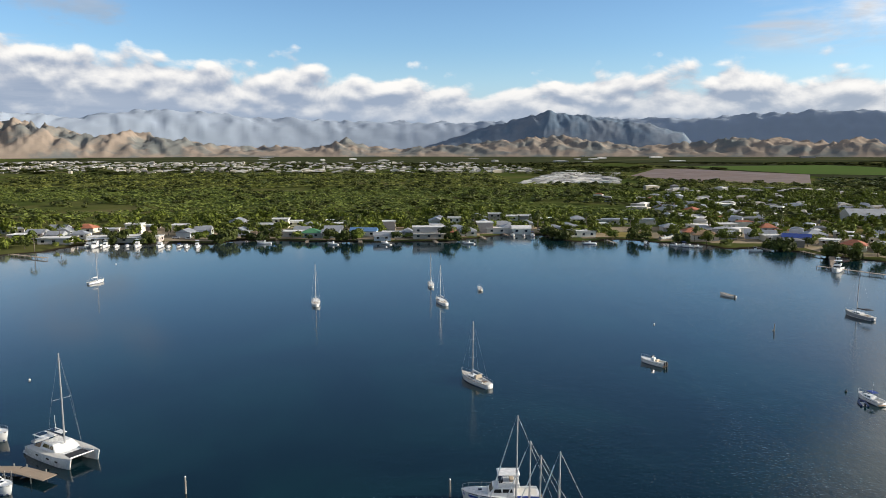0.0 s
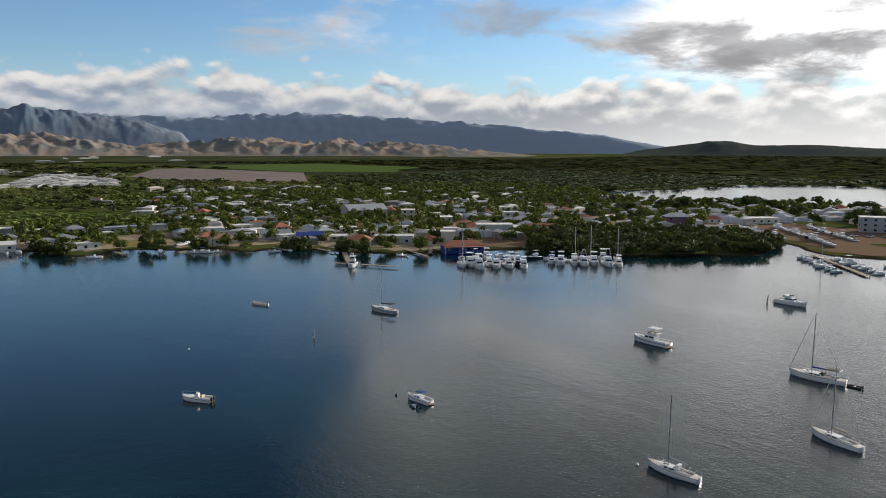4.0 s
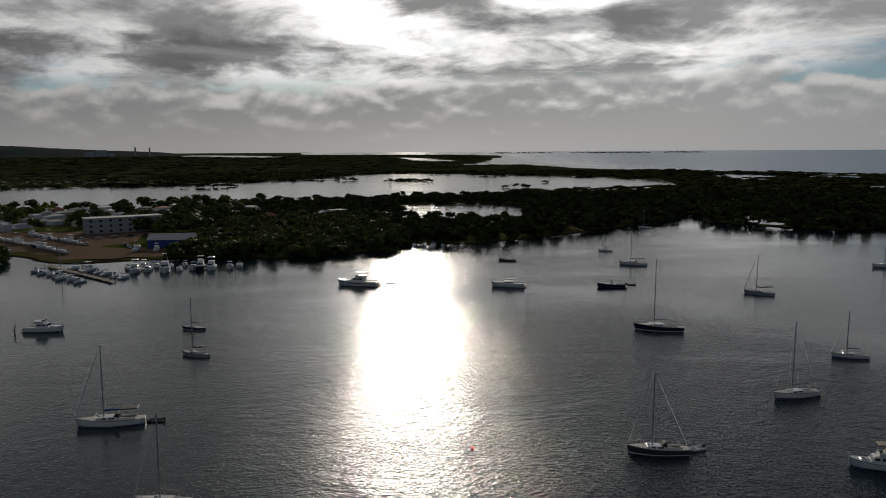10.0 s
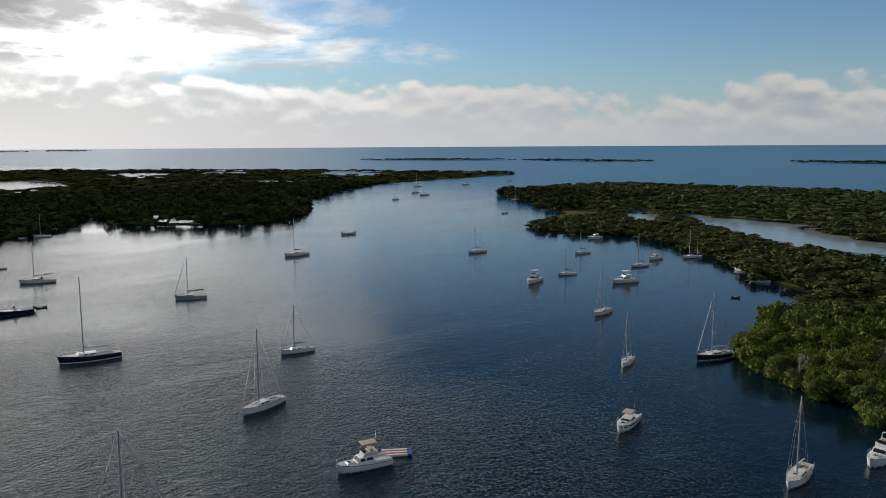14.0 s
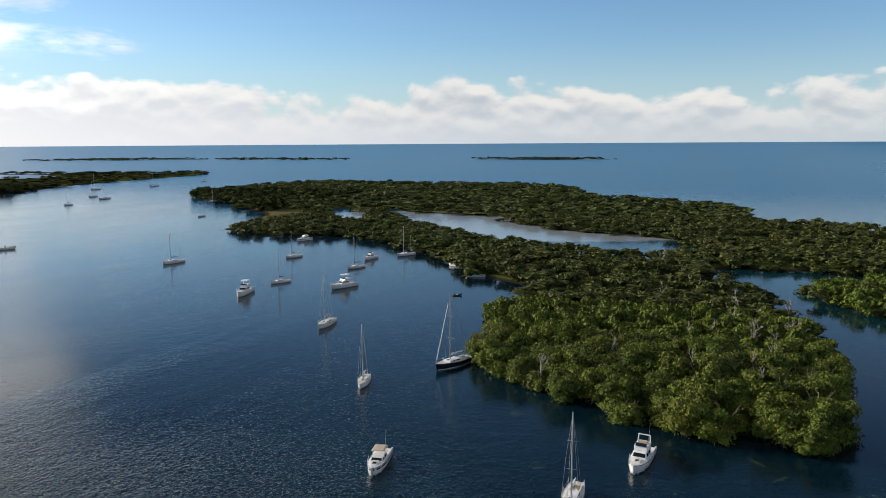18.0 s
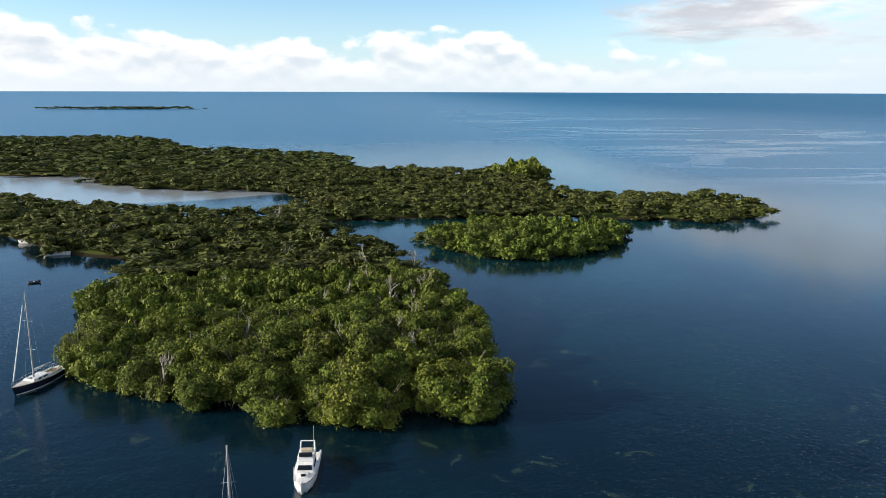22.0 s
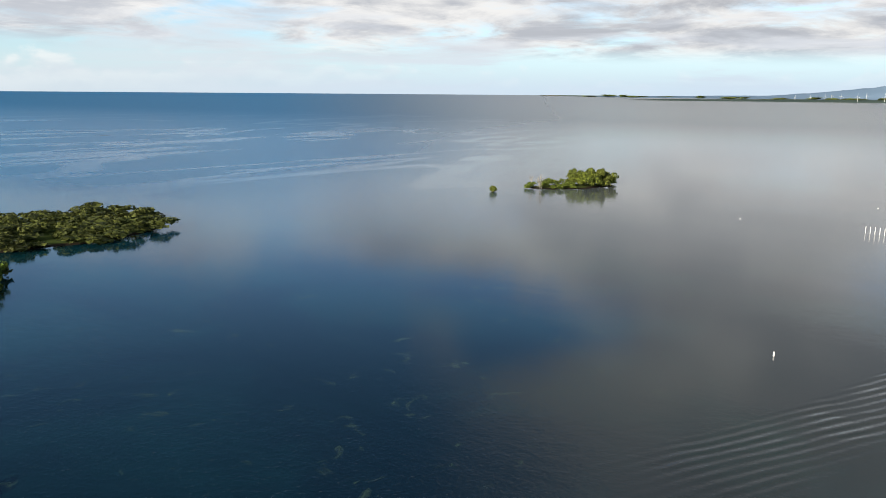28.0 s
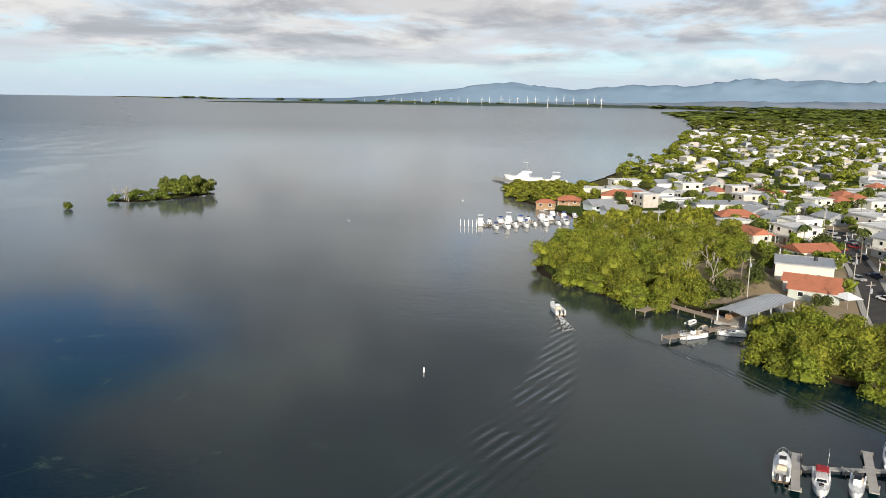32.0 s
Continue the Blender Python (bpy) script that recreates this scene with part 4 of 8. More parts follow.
woods("far_mangrove_wood", "dark green mangrove wood on the seaward side", tx, ty, td, 6.8, 4.8, 24, 0.36, M_LEAF2, 12, 2)
tx, ty, td = scatter(375, 800, -560, 70, 9.8, 13, lambda x, y, d: (d > -0.5) & (x > 300))
woods("east_mangroves", "dark mangrove wood along the eastern shore", tx, ty, td, 6.2, 7.0, 20, 0.44, M_DULL, 14, 2)
tx, ty, td = scatter(600, 1700, -960, 500, 21.0, 15, lambda x, y, d: (d > 3) & ((x > 790) | (y < -560)))
woods("far_east_scrub", "low dark scrub between the lagoons", tx, ty, td, 13.5, 4.6, 8, 0.5, M_DULL, 16, 2)
open_n = lambda x, y, d: (d > 3) & (np.sin(x * 0.013 + 1.3 * np.sin(y * 0.009)) * np.sin(y * 0.011 + 0.6) < 0.72)
tx, ty, td = scatter(-620, 560, 530, 960, 9.5, 17, open_n)
woods("north_scrub", "low green scrub behind the northern shore", tx, ty, td, 5.6, 3.9, 8, 0.28, M_SCRUB, 18, 2)
tx, ty, td = scatter(-760, 520, 950, 1600, 16.0, 35, lambda x, y, d: open_n(x, y, d) & ~((x > 100) & (x < 300) & (y > 1090)) & ~in_plots(x, y))
woods("north_far_scrub", "green scrub stretching to the far town", tx, ty, td, 10.0, 4.4, 9, 0.28, M_SCRUB, 36, 2)
tx, ty, td = scatter(-700, 620, 520, 1500, 31.0, 37, lambda x, y, d: (d > 5) & (np.sin(x * 0.02) * np.sin(y * 0.017 + 1) > -0.1) & ~((x > 100) & (x < 300) & (y > 1090)) & ~in_plots(x, y))
woods("north_wood", "darker trees standing above the northern scrub", tx, ty, td, 7.0, 7.4, 30, 0.29, M_LEAF2, 38, 3)
tx, ty, td = scatter(560, 1250, 420, 1300, 20.0, 19, lambda x, y, d: (d > 3) & ~in_plots(x, y) & (x + y > 1120))
woods("north_east_wood", "dark scrub beyond the eastern village", tx, ty, td, 11.0, 5.5, 14, 0.32, M_LEAF2, 20, 2)
tx, ty, td = scatter(-1600, 1900, 1150, 2600, 48.0, 21, lambda x, y, d: (np.sin(x * 0.004 + 2) * np.sin(y * 0.006) > -0.2) & (y > 1500) & ((x > 380) | (y > 2250) | (np.sin(x * 0.03) * np.sin(y * 0.023) > 0.1)) & ~in_plots(x, y))
woods("plain_trees", "dark tree rows and scrub far out on the plain", tx, ty, td, 24.0, 6.5, 10, 0.5, M_DULL, 22, 2)
tx, ty, td = scatter(-1500, 450, 1600, 2800, 36.0, 43, lambda x, y, d: (d > 3) & ~in_plots(x, y))
woods("town_trees", "dark shade trees among the far town houses", tx, ty, td, 9.0, 5.5, 4, 0.5, M_LEAF2, 44, 1)
tx, ty, td = scatter(1250, 4300, -300, 2600, 56.0, 23, lambda x, y, d: (d > 10) & (np.hypot(x, y) < 4300))
woods("far_plain_scrub", "dark scrub on the far eastern plain", tx, ty, td, 40.0, 4.0, 3, 0.5, M_DULL, 24, 1)
tx, ty, td = scatter(-24, 52, -248, -186, 3.6, 25, lambda x, y, d: (d > -0.8) & (signed(R_LAND[2], x, y) > -0.8))
woods("islet_mangroves", "dense green mangroves covering a low islet", tx, ty, td, 2.6, 5.2, 110, 0.17, M_LEAF, 26, 4)
tx, ty, td = scatter(-48, -14, -402, -366, 4.5, 33, lambda x, y, d: (d > 1) & (np.hypot(x + 32, (y + 385) * 0.8) < 14))
woods("tall_mangrove_clump", "tall green mangrove clump above the seaward wood", tx, ty, td, 3.6, 9.5, 90, 0.22, M_LEAF, 34, 4)
tx, ty, td = scatter(-320, -255, -212, -166, 3.4, 27, lambda x, y, d: d > 1.8)
mid_ = np.hypot((tx + 296) / 17, (ty + 182) / 12) < 0.8
woods("small_cay_trees", "green trees on the middle of a small sandy cay", tx[mid_], ty[mid_], td[mid_], 2.9, 7.6, 130, 0.18, M_LEAF, 28, 4)
mid_ = ~mid_ & (np.random.RandomState(39).rand(len(tx)) < 0.62)
woods("small_cay_bushes", "low green bushes round a small sandy cay", tx[mid_], ty[mid_], td[mid_], 2.2, 3.2, 90, 0.2, M_LEAF, 40, 3)
plant(MANGROVES, np.array([-244.0, -243.0]), np.array([-210.0, -209.0]), np.array([3.0, 3.0]), 29, 0.6, 0.75, "bushes on the reef")
for c in ISLETS:
    tx, ty, td = scatter(c[0][0] - 70, c[0][0] + 70, c[0][1] - 70, c[0][1] + 70, 8.0, 32, lambda x, y, d: (d > 0.5) & (signed(cay_ring(*c), x, y) > 0.5))
    woods("islet_scrub", "low dark mangroves on a lagoon islet", tx, ty, td, 6.5, 5.5, 10, 0.42, M_DULL, 42, 2)
for c in CAYS:
    tx, ty, td = scatter(c[0][0] - 260, c[0][0] + 260, c[0][1] - 260, c[0][1] + 260, 9.5, 30, lambda x, y, d: d > 2.5)
    woods("cay_scrub", "low green scrub on a distant cay", tx, ty, td, 11.0, 6.0, 6, 0.5, M_LEAF2, 31, 1)

# ---- boats (bow towards +x, waterline at z = 0) ----
SAIL = ([0, .15, .4, .6, .8, .92, 1], [.60, .80, 1, .95, .64, .32, .03])
POWER = ([0, .15, .4, .6, .8, .92, 1], [.93, .97, 1, .98, .80, .50, .04])


def box(bm, x0, x1, y0, y1, z0, z1, fx=0.0, bx=0.0, iy=0.0, bevel=0.0):
    """A block whose top is drawn in at the front, the back and the sides."""
    c = [(x0, y0, z0), (x1, y0, z0), (x1, y1, z0), (x0, y1, z0), (x0 + bx, y0 + iy, z1), (x1 - fx, y0 + iy, z1), (x1 - fx, y1 - iy, z1), (x0 + bx, y1 - iy, z1)]
    v = [bm.verts.new(p) for p in c]
    f = [bm.faces.new([v[i] for i in q]) for q in ((3, 2, 1, 0), (4, 5, 6, 7), (0, 1, 5, 4), (1, 2, 6, 5), (2, 3, 7, 6), (3, 0, 4, 7))]
    if bevel:
        bmesh.ops.bevel(bm, geom=list({e for q in f for e in q.edges}), offset=bevel, segments=1, affect="EDGES")


def block(name, mat, parent, *a, label="", **k):
    bm = bmesh.new()
    box(bm, *a, **k)
    return part(name, bm, mat, parent, label)


def rod(name, mat, parent, p, q, r0, r1=None, sides=6, label=""):
    bm = bmesh.new()
    tube(bm, p, q, r0, r0 if r1 is None else r1, sides)
    return part(name, bm, mat, parent, label)


def rails(name, mat, parent, lines, r=0.02):
    bm = bmesh.new()
    for ln in lines:
        for p, q in zip(ln, ln[1:]):
            tube(bm, p, q, r, r, 4, False)
    return part(name, bm, mat, parent)


class Hull:
    def __init__(self, L, B, fb, rise_, form, depth=0.55):
        self.L, self.B, self.fb, self.up, self.form, self.depth = L, B, fb, rise_, form, depth

    def half(self, s):
        return self.B / 2 * float(np.interp(s, *self.form))

    def sheer(self, s):
        return self.fb + self.up * s * s

    def x(self, s, z=None):
        zz = self.sheer(s) if z is None else z
        return (s - 0.5) * self.L + 0.07 * self.L * max(0, s - 0.75) * 4 * (zz / self.sheer(s) - 0.5) * 0.6

    def section(self, s):
        w, sh, d = self.half(s), self.sheer(s), self.depth * (1 - s ** 4)
        return [(0, -d), (0.55 * w, -0.75 * d), (0.88 * w, 0.0), (0.96 * w, sh * 0.5), (w, sh)]

    def at(self, s, f):
        """Edge of the hull at a height fraction from the water (0) to the sheer (1)."""
        p = self.section(s)
        y = np.interp(f, [0, 0.5, 1], [p[2][0], p[3][0], p[4][0]])
        z = self.sheer(s) * f
        return self.x(s, z), float(y), z

    def mesh(self, mat, parent, label=""):
        bm = bmesh.new()
        rows = []
        for k in range(15):
            s = k / 14
            sec = self.section(s)
            pts = [(self.x(s, z), y, z) for y, z in sec]
            rows.append([bm.verts.new(p) for p in [(x, -y, z) for x, y, z in pts[::-1]] + pts[1:]])
        for a, b in zip(rows, rows[1:]):
            for k in range(len(a) - 1):
                bm.faces.new((a[k], b[k], b[k + 1], a[k + 1]))
        bm.faces.new(rows[0])
        bm.faces.new(rows[-1][::-1])
        bmesh.ops.recalc_face_normals(bm, faces=bm.faces)
        return part("hull", bm, mat, parent, label, True)

    def deck(self, mat, parent, s0=0.0, s1=1.0, drop=0.03):
        bm = bmesh.new()
        rows = []
        for k in range(13):
            s = s0 + (s1 - s0) * k / 12
            z = self.sheer(s) - drop
            rows.append([bm.verts.new((self.x(s), y, z + c)) for y, c in ((-self.half(s) * 0.985, 0), (0, 0.06), (self.half(s) * 0.985, 0))])
        for a, b in zip(rows, rows[1:]):
            for k in range(2):
                bm.faces.new((a[k], b[k], b[k + 1], a[k + 1]))
        return part("deck", bm, mat, parent)

    def stripe(self, name, mat, parent, f0, f1):
        bm = bmesh.new()
        for side in (-1, 1):
            rows = []
            for k in range(14):
                s = 0.01 + 0.975 * k / 13
                rows.append([bm.verts.new((x, side * (y + 0.018), z)) for x, y, z in (self.at(s, f0), self.at(s, f1))])
            for a, b in zip(rows, rows[1:]):
                bm.faces.new((a[0], b[0], b[1], a[1]) if side < 0 else (a[1], b[1], b[0], a[0]))
        return part(name, bm, mat, parent)

    def rail(self, parent, s0, s1, h=0.6, n=6, mat=None):
        bm = bmesh.new()
        for side in (-1, 1):
            top = []
            for k in range(n + 1):
                s = s0 + (s1 - s0) * k / n
                x, y, z = self.x(s), side * self.half(s) * 0.96, self.sheer(s)
                tube(bm, (x, y, z - 0.02), (x, y, z + h), 0.018, 0.018, 4, False)
                top.append((x, y, z + h))
            for p, q in zip(top, top[1:]):
                tube(bm, p, q, 0.018, 0.018, 4, False)
        x, y, z = self.x(s1), self.half(s1) * 0.96, self.sheer(s1) + h
        tube(bm, (x, -y, z), (x, y, z), 0.018, 0.018, 4, False)
        return part("rail", bm, mat or M_ALU, parent)


def pane_on(name, parent, x0, x1, w0, w1, z0, z1, f0, f1, side, mat=None, slant=0.0):
    """A dark pane lying on the sloping side of a cabin."""
    bm = bmesh.new()
    pts = []
    for out in (0.0, 0.025):
        for x, f in ((x0, f0), (x1, f0), (x1 - slant, f1), (x0 + slant, f1)):
            y = w0 + (w1 - w0) * f
            pts.append(bm.verts.new((x, side * (y + out), z0 + (z1 - z0) * f)))
    for q in ((4, 5, 6, 7), (0, 1, 5, 4), (1, 2, 6, 5), (2, 3, 7, 6), (3, 0, 4, 7)):
        bm.faces.new([pts[i] for i in q])
    bmesh.ops.recalc_face_normals(bm, faces=bm.faces)
    return part(name, bm, mat or M_GLASS, parent)


def thing(name, label, category, group=""):
    return tagged(new(name), label, category, group)


def put(ob, x, y, heading, z=0.0):
    ob.matrix_basis = pose(x, y, z, 0, 0, heading)
    return ob


def mast_set(e, h, x, base, top, boom, cover, r=0.085, furl=None, spread=2, aft=True):
    """Mast with spreaders, boom, sail cover and standing rigging."""
    m = rod("mast", M_ALU, e, (x, 0, base), (x - 0.12, 0, top), r, r * 0.7, 8)
    for k in range(spread):
        z = base + (top - base) * (k + 1) / (spread + 1)
        rod("spreader", M_ALU, m, (x - 0.06, -h.B * 0.26, z - 0.05), (x - 0.06, h.B * 0.26, z - 0.05), 0.03, sides=4)
    zb = base + 0.95
    if boom:
        b = rod("boom", M_ALU, e, (x - 0.1, 0, zb), (x - boom, 0, zb + 0.1), 0.065)
        bm = bmesh.new()
        tube(bm, (x - 0.15, 0, zb + 0.2), (x - boom * 0.6, 0, zb + 0.18), 0.20, 0.13, 7)
        tube(bm, (x - boom * 0.6, 0, zb + 0.18), (x - boom * 0.96, 0, zb + 0.14), 0.13, 0.07, 7)
        part("sail_cover", bm, cover, b)
    bow = (h.x(0.985), 0, h.sheer(1) + 0.02)
    rod("forestay", M_ALU, e, bow, (x, 0, top - 0.1), 0.012, sides=4)
    if furl:
        d = Vector((x, 0, top)) - Vector(bow)
        p, q = Vector(bow) + d * 0.06, Vector(bow) + d * 0.86
        rod("furled_sail", furl, e, p, q, 0.10, 0.055, 7)
    if aft:
        rod("backstay", M_ALU, e, (h.x(0.01), 0, h.sheer(0)), (x - 0.12, 0, top - 0.05), 0.015, sides=4)
    for s in (-1, 1):
        rails("shroud", M_ALU, e, [[(x - 0.1, s * h.half(0.5) * 0.95, h.sheer(0.5)), (x - 0.06, s * h.B * 0.26, base + (top - base) * 0.5), (x - 0.1, 0, top - 0.2)]], 0.013)


def sailboat(label, L, hull=None, cover=None, furl=None, top=None, ketch=False, bimini=None, dodger=None, stripe=True, bare=False, group="moored boats"):
    hull, cover = hull or M_WHITE, cover or M_BLUE
    e = thing("ketch" if ketch else "sailboat", label, "boat", group)
    h = Hull(L, L * 0.31, L * 0.085 + 0.1, L * 0.045, SAIL)
    h.mesh(hull, e)
    h.deck(M_DECK, e)
    if stripe:
        h.stripe("boot_stripe", M_STRIPE if hull is M_WHITE else M_WHITE, e, 0.03, 0.16)
    h.stripe("toe_rail", M_TEAK, e, 0.95, 1.03)
    zd = h.sheer(0.45) - 0.05
    c0, c1, w0, ch = -0.10 * L, 0.24 * L, L * 0.098, L * 0.045
    cab = block("cabin", M_WHITE, e, c0, c1, -w0, w0, zd - 0.1, zd + ch, fx=L * 0.05, iy=0.12, bevel=0.05)
    for s in (-1, 1):
        pane_on("cabin_window", cab, c0 + 0.25, c0 + 0.25 + L * 0.10, w0, w0 - 0.12, zd - 0.1, zd + ch, 0.45, 0.85, s, slant=0.06)
        pane_on("cabin_window", cab, c0 + 0.5 + L * 0.11, c0 + 0.5 + L * 0.17, w0, w0 - 0.12, zd - 0.1, zd + ch, 0.45, 0.85, s, slant=0.06)
    block("hatch", M_GLASS, cab, c1 - L * 0.10, c1 - L * 0.055, -0.25, 0.25, zd + ch - 0.02, zd + ch + 0.05)
    ck = block("cockpit", M_TEAK, e, -0.36 * L, c0 - 0.05, -w0 * 0.62, w0 * 0.62, zd - 0.35, zd + 0.012)
    for s in (-1, 1):
        block("coaming", M_WHITE, ck, -0.37 * L, c0 - 0.02, s * w0 * 0.80 - 0.09, s * w0 * 0.80 + 0.09, zd - 0.1, zd + 0.24, iy=0.03)
    bm = bmesh.new()
    for k in range(10):
        a, b = k * 0.6283, (k + 1) * 0.6283
        tube(bm, (-0.31 * L, 0.38 * math.cos(a), zd + 0.75 + 0.38 * math.sin(a)), (-0.31 * L, 0.38 * math.cos(b), zd + 0.75 + 0.38 * math.sin(b)), 0.025, 0.025, 4, False)
    tube(bm, (-0.305 * L, 0, zd), (-0.305 * L, 0, zd + 0.8), 0.06, 0.05, 5)
    part("wheel", bm, M_ALU, ck)
    tp = top or L * 1.32
    xm = 0.10 * L if not ketch else 0.14 * L
    if not bare:
        mast_set(e, h, xm, zd + ch - 0.05, tp, L * (0.38 if not ketch else 0.33), cover, 0.10 + L * 0.003, furl, 2 if L > 9 else 1, not ketch)
    if ketch:
        rod("mizzen_mast", M_ALU, e, (-0.30 * L, 0, zd), (-0.305 * L, 0, tp * 0.70), 0.06, 0.045, 7)
        rod("mizzen_boom", M_ALU, e, (-0.31 * L, 0, zd + 1.3), (-0.50 * L, 0, zd + 1.35), 0.05)
        rod("triatic_stay", M_ALU, e, (-0.305 * L, 0, tp * 0.70), (xm - 0.12, 0, tp - 0.1), 0.013, sides=4)
    if dodger:
        block("dodger", dodger, e, c0 - 0.3, c0 + 0.9, -w0 * 0.9, w0 * 0.9, zd + 0.2, zd + 1.05, fx=0.75, bx=0.0, iy=0.15, bevel=0.08)
    if bimini:
        b = block("bimini", bimini, e, -0.42 * L, c0 - 0.5, -w0 * 1.05, w0 * 1.05, zd + 1.85, zd + 1.98, fx=0.2, bx=0.2, iy=0.25, bevel=0.05)
        for s in (-1, 1):
            rails("bimini_frame", M_ALU, b, [[(-0.40 * L, s * w0, zd), (-0.40 * L, s * w0, zd + 1.86)], [(c0 - 0.6, s * w0, zd), (c0 - 0.6, s * w0, zd + 1.86)]])
    h.rail(e, 0.76, 0.985, 0.6, 3)
    h.rail(e, 0.02, 0.72, 0.55, 6)
    return e


def motorboat(label, L, hull=None, fly=True, bimini=None, arch=False, hard=True, tower=False, stripe=None, group="moored boats", open_=False, name="motorboat"):
    hull = hull or M_WHITE
    e = thing(name, label, "boat", group)
    h = Hull(L, L * 0.33, L * 0.09 + 0.15, L * 0.065, POWER)
    h.mesh(hull, e)
    h.stripe("boot_stripe", M_STRIPE, e, 0.02, 0.14)
    if stripe:
        h.stripe("side_stripe", stripe, e, 0.62, 0.80)
    h.deck(M_WHITE, e)
    h.stripe("rub_rail", M_BLACK, e, 0.90, 0.97)
    z = h.sheer(0.35)
    w = h.B * 0.40
    block("cockpit", M_DECK, e, -0.47 * L, -0.17 * L, -w * 0.9, w * 0.9, z - 0.6, z + 0.02 - 0.0)
    for s in (-1, 1):
        block("gunwale", M_WHITE, e, -0.485 * L, -0.15 * L, s * w * 1.06 - 0.12, s * w * 1.06 + 0.12, z - 0.1, z + 0.28, iy=0.03)
    block("swim_platform", M_TEAK, e, -0.56 * L, -0.49 * L, -w, w, 0.18, 0.27, bevel=0.02)
    if open_:
        c = block("console", M_WHITE, e, -0.08 * L, 0.06 * L, -0.45, 0.45, z - 0.1, z + 0.9, fx=0.25, bevel=0.05)
        block("windscreen", M_GLASS, c, -0.02 * L, 0.05 * L, -0.42, 0.42, z + 0.88, z + 1.3, fx=0.3)
        block("seat", M_TAN, e, -0.24 * L, -0.16 * L, -0.6, 0.6, z - 0.1, z + 0.6, bx=0.1, bevel=0.06)
        for s in (-0.4, 0.4):
            o = block("outboard", M_BLACK, e, -0.60 * L, -0.51 * L, s - 0.2, s + 0.2, z - 0.25, z + 0.45, fx=0.08, bx=0.15, iy=0.05, bevel=0.06)
            block("leg", M_BLACK, o, -0.575 * L, -0.535 * L, s - 0.08, s + 0.08, -0.5, z - 0.24)
    else:
        x0, x1, ch = -0.17 * L, 0.20 * L, L * (0.095 if fly else 0.05) + 0.25
        cab = block("cabin", M_WHITE, e, x0, x1, -w, w, z - 0.05, z + ch, fx=L * 0.10, bx=0.1, iy=0.22, bevel=0.06)
        for s in (-1, 1):
            pane_on("side_window", cab, x0 + 0.3, x0 + 0.3 + L * 0.13, w, w - 0.22, z - 0.05, z + ch, 0.5, 0.85, s, slant=0.08)
            pane_on("side_window", cab, x0 + 0.45 + L * 0.13, x0 + 0.35 + L * 0.24, w, w - 0.22, z - 0.05, z + ch, 0.5, 0.85, s, slant=0.12)
        bm = bmesh.new()
        f0, f1 = 0.48, 0.88
        for out in (0.0, 0.03):
            for f, y in ((f0, -1), (f0, 1), (f1, 1), (f1, -1)):
                bm.verts.new((x1 - L * 0.10 * f + out, y * (w - 0.22 * f - 0.18), z - 0.05 + (ch + 0.05) * f + out * 0.6))
        bm.verts.ensure_lookup_table()
        for q in ((4, 5, 6, 7), (0, 1, 5, 4), (1, 2, 6, 5), (2, 3, 7, 6), (3, 0, 4, 7)):
            bm.faces.new([bm.verts[i] for i in q])
        part("windscreen", bm, M_GLASS, cab)
        block("foredeck", M_WHITE, e, x1 - 0.2, 0.37 * L, -w * 0.62, w * 0.62, z, h.sheer(0.8) + 0.16, fx=L * 0.06, iy=0.2, bevel=0.05)
        block("fore_hatch", M_GLASS, e, 0.25 * L, 0.25 * L + 0.55, -0.27, 0.27, h.sheer(0.75) + 0.10, h.sheer(0.75) + 0.24)
        zt = z + ch
        if fly:
            fb = block("flybridge", M_WHITE, e, x0 - L * 0.06, x1 - L * 0.15, -w + 0.25, w - 0.25, zt + 0.012, zt + 0.62, fx=0.25, iy=-0.08, bevel=0.05)
            block("flybridge_screen", M_GLASS, fb, x1 - L * 0.20, x1 - L * 0.165, -w + 0.4, w - 0.4, zt + 0.6, zt + 0.95, fx=0.05, bx=-0.2)
            block("helm_seat", M_TAN, fb, x0 + 0.1, x0 + 0.7, -0.7, 0.7, zt + 0.5, zt + 1.0, bevel=0.05)
            zt += 0.6
        if bimini:
            bh = 1.25 if fly else 0.75
            b = block("bimini", bimini, e, x0 - L * 0.07, x1 - L * 0.14, -w * 0.92, w * 0.92, zt + bh, zt + bh + 0.12, fx=0.2, bx=0.2, iy=0.2, bevel=0.04)
            for s in (-1, 1):
                rails("bimini_frame", M_ALU, b, [[(x0 - L * 0.04, s * w * 0.85, zt - 0.3), (x0 - L * 0.04, s * w * 0.85, zt + bh + 0.02)], [(x1 - L * 0.18, s * w * 0.85, zt - 0.3), (x1 - L * 0.20, s * w * 0.85, zt + bh + 0.02)]])
        if arch:
            rails("radar_arch", M_WHITE, e, [[(x0, -w + 0.2, z + 0.2), (x0 - 0.5, -w + 0.35, zt + 1.0), (x0 - 0.5, w - 0.35, zt + 1.0), (x0, w - 0.2, z + 0.2)]], 0.09)
        rod("antenna", M_WHITE, e, (x0 + 0.2, w * 0.6, zt - 0.2), (x0 - 0.3, w * 0.7, zt + 3.2), 0.022, 0.01, 5)
        if tower:
            t = rails("tuna_tower", M_ALU, e, [[(sx_, sy_ * w * 0.8, zt - 0.2), (-0.05 * L, sy_ * 0.45, zt + 2.6)] for sx_ in (x0, x1 - L * 0.12) for sy_ in (-1, 1)], 0.04)
            block("tower_top", M_WHITE, t, -0.11 * L, 0.01 * L, -0.7, 0.7, zt + 2.55, zt + 2.65)
    h.rail(e, 0.60, 0.985, 0.6, 5)
    return e


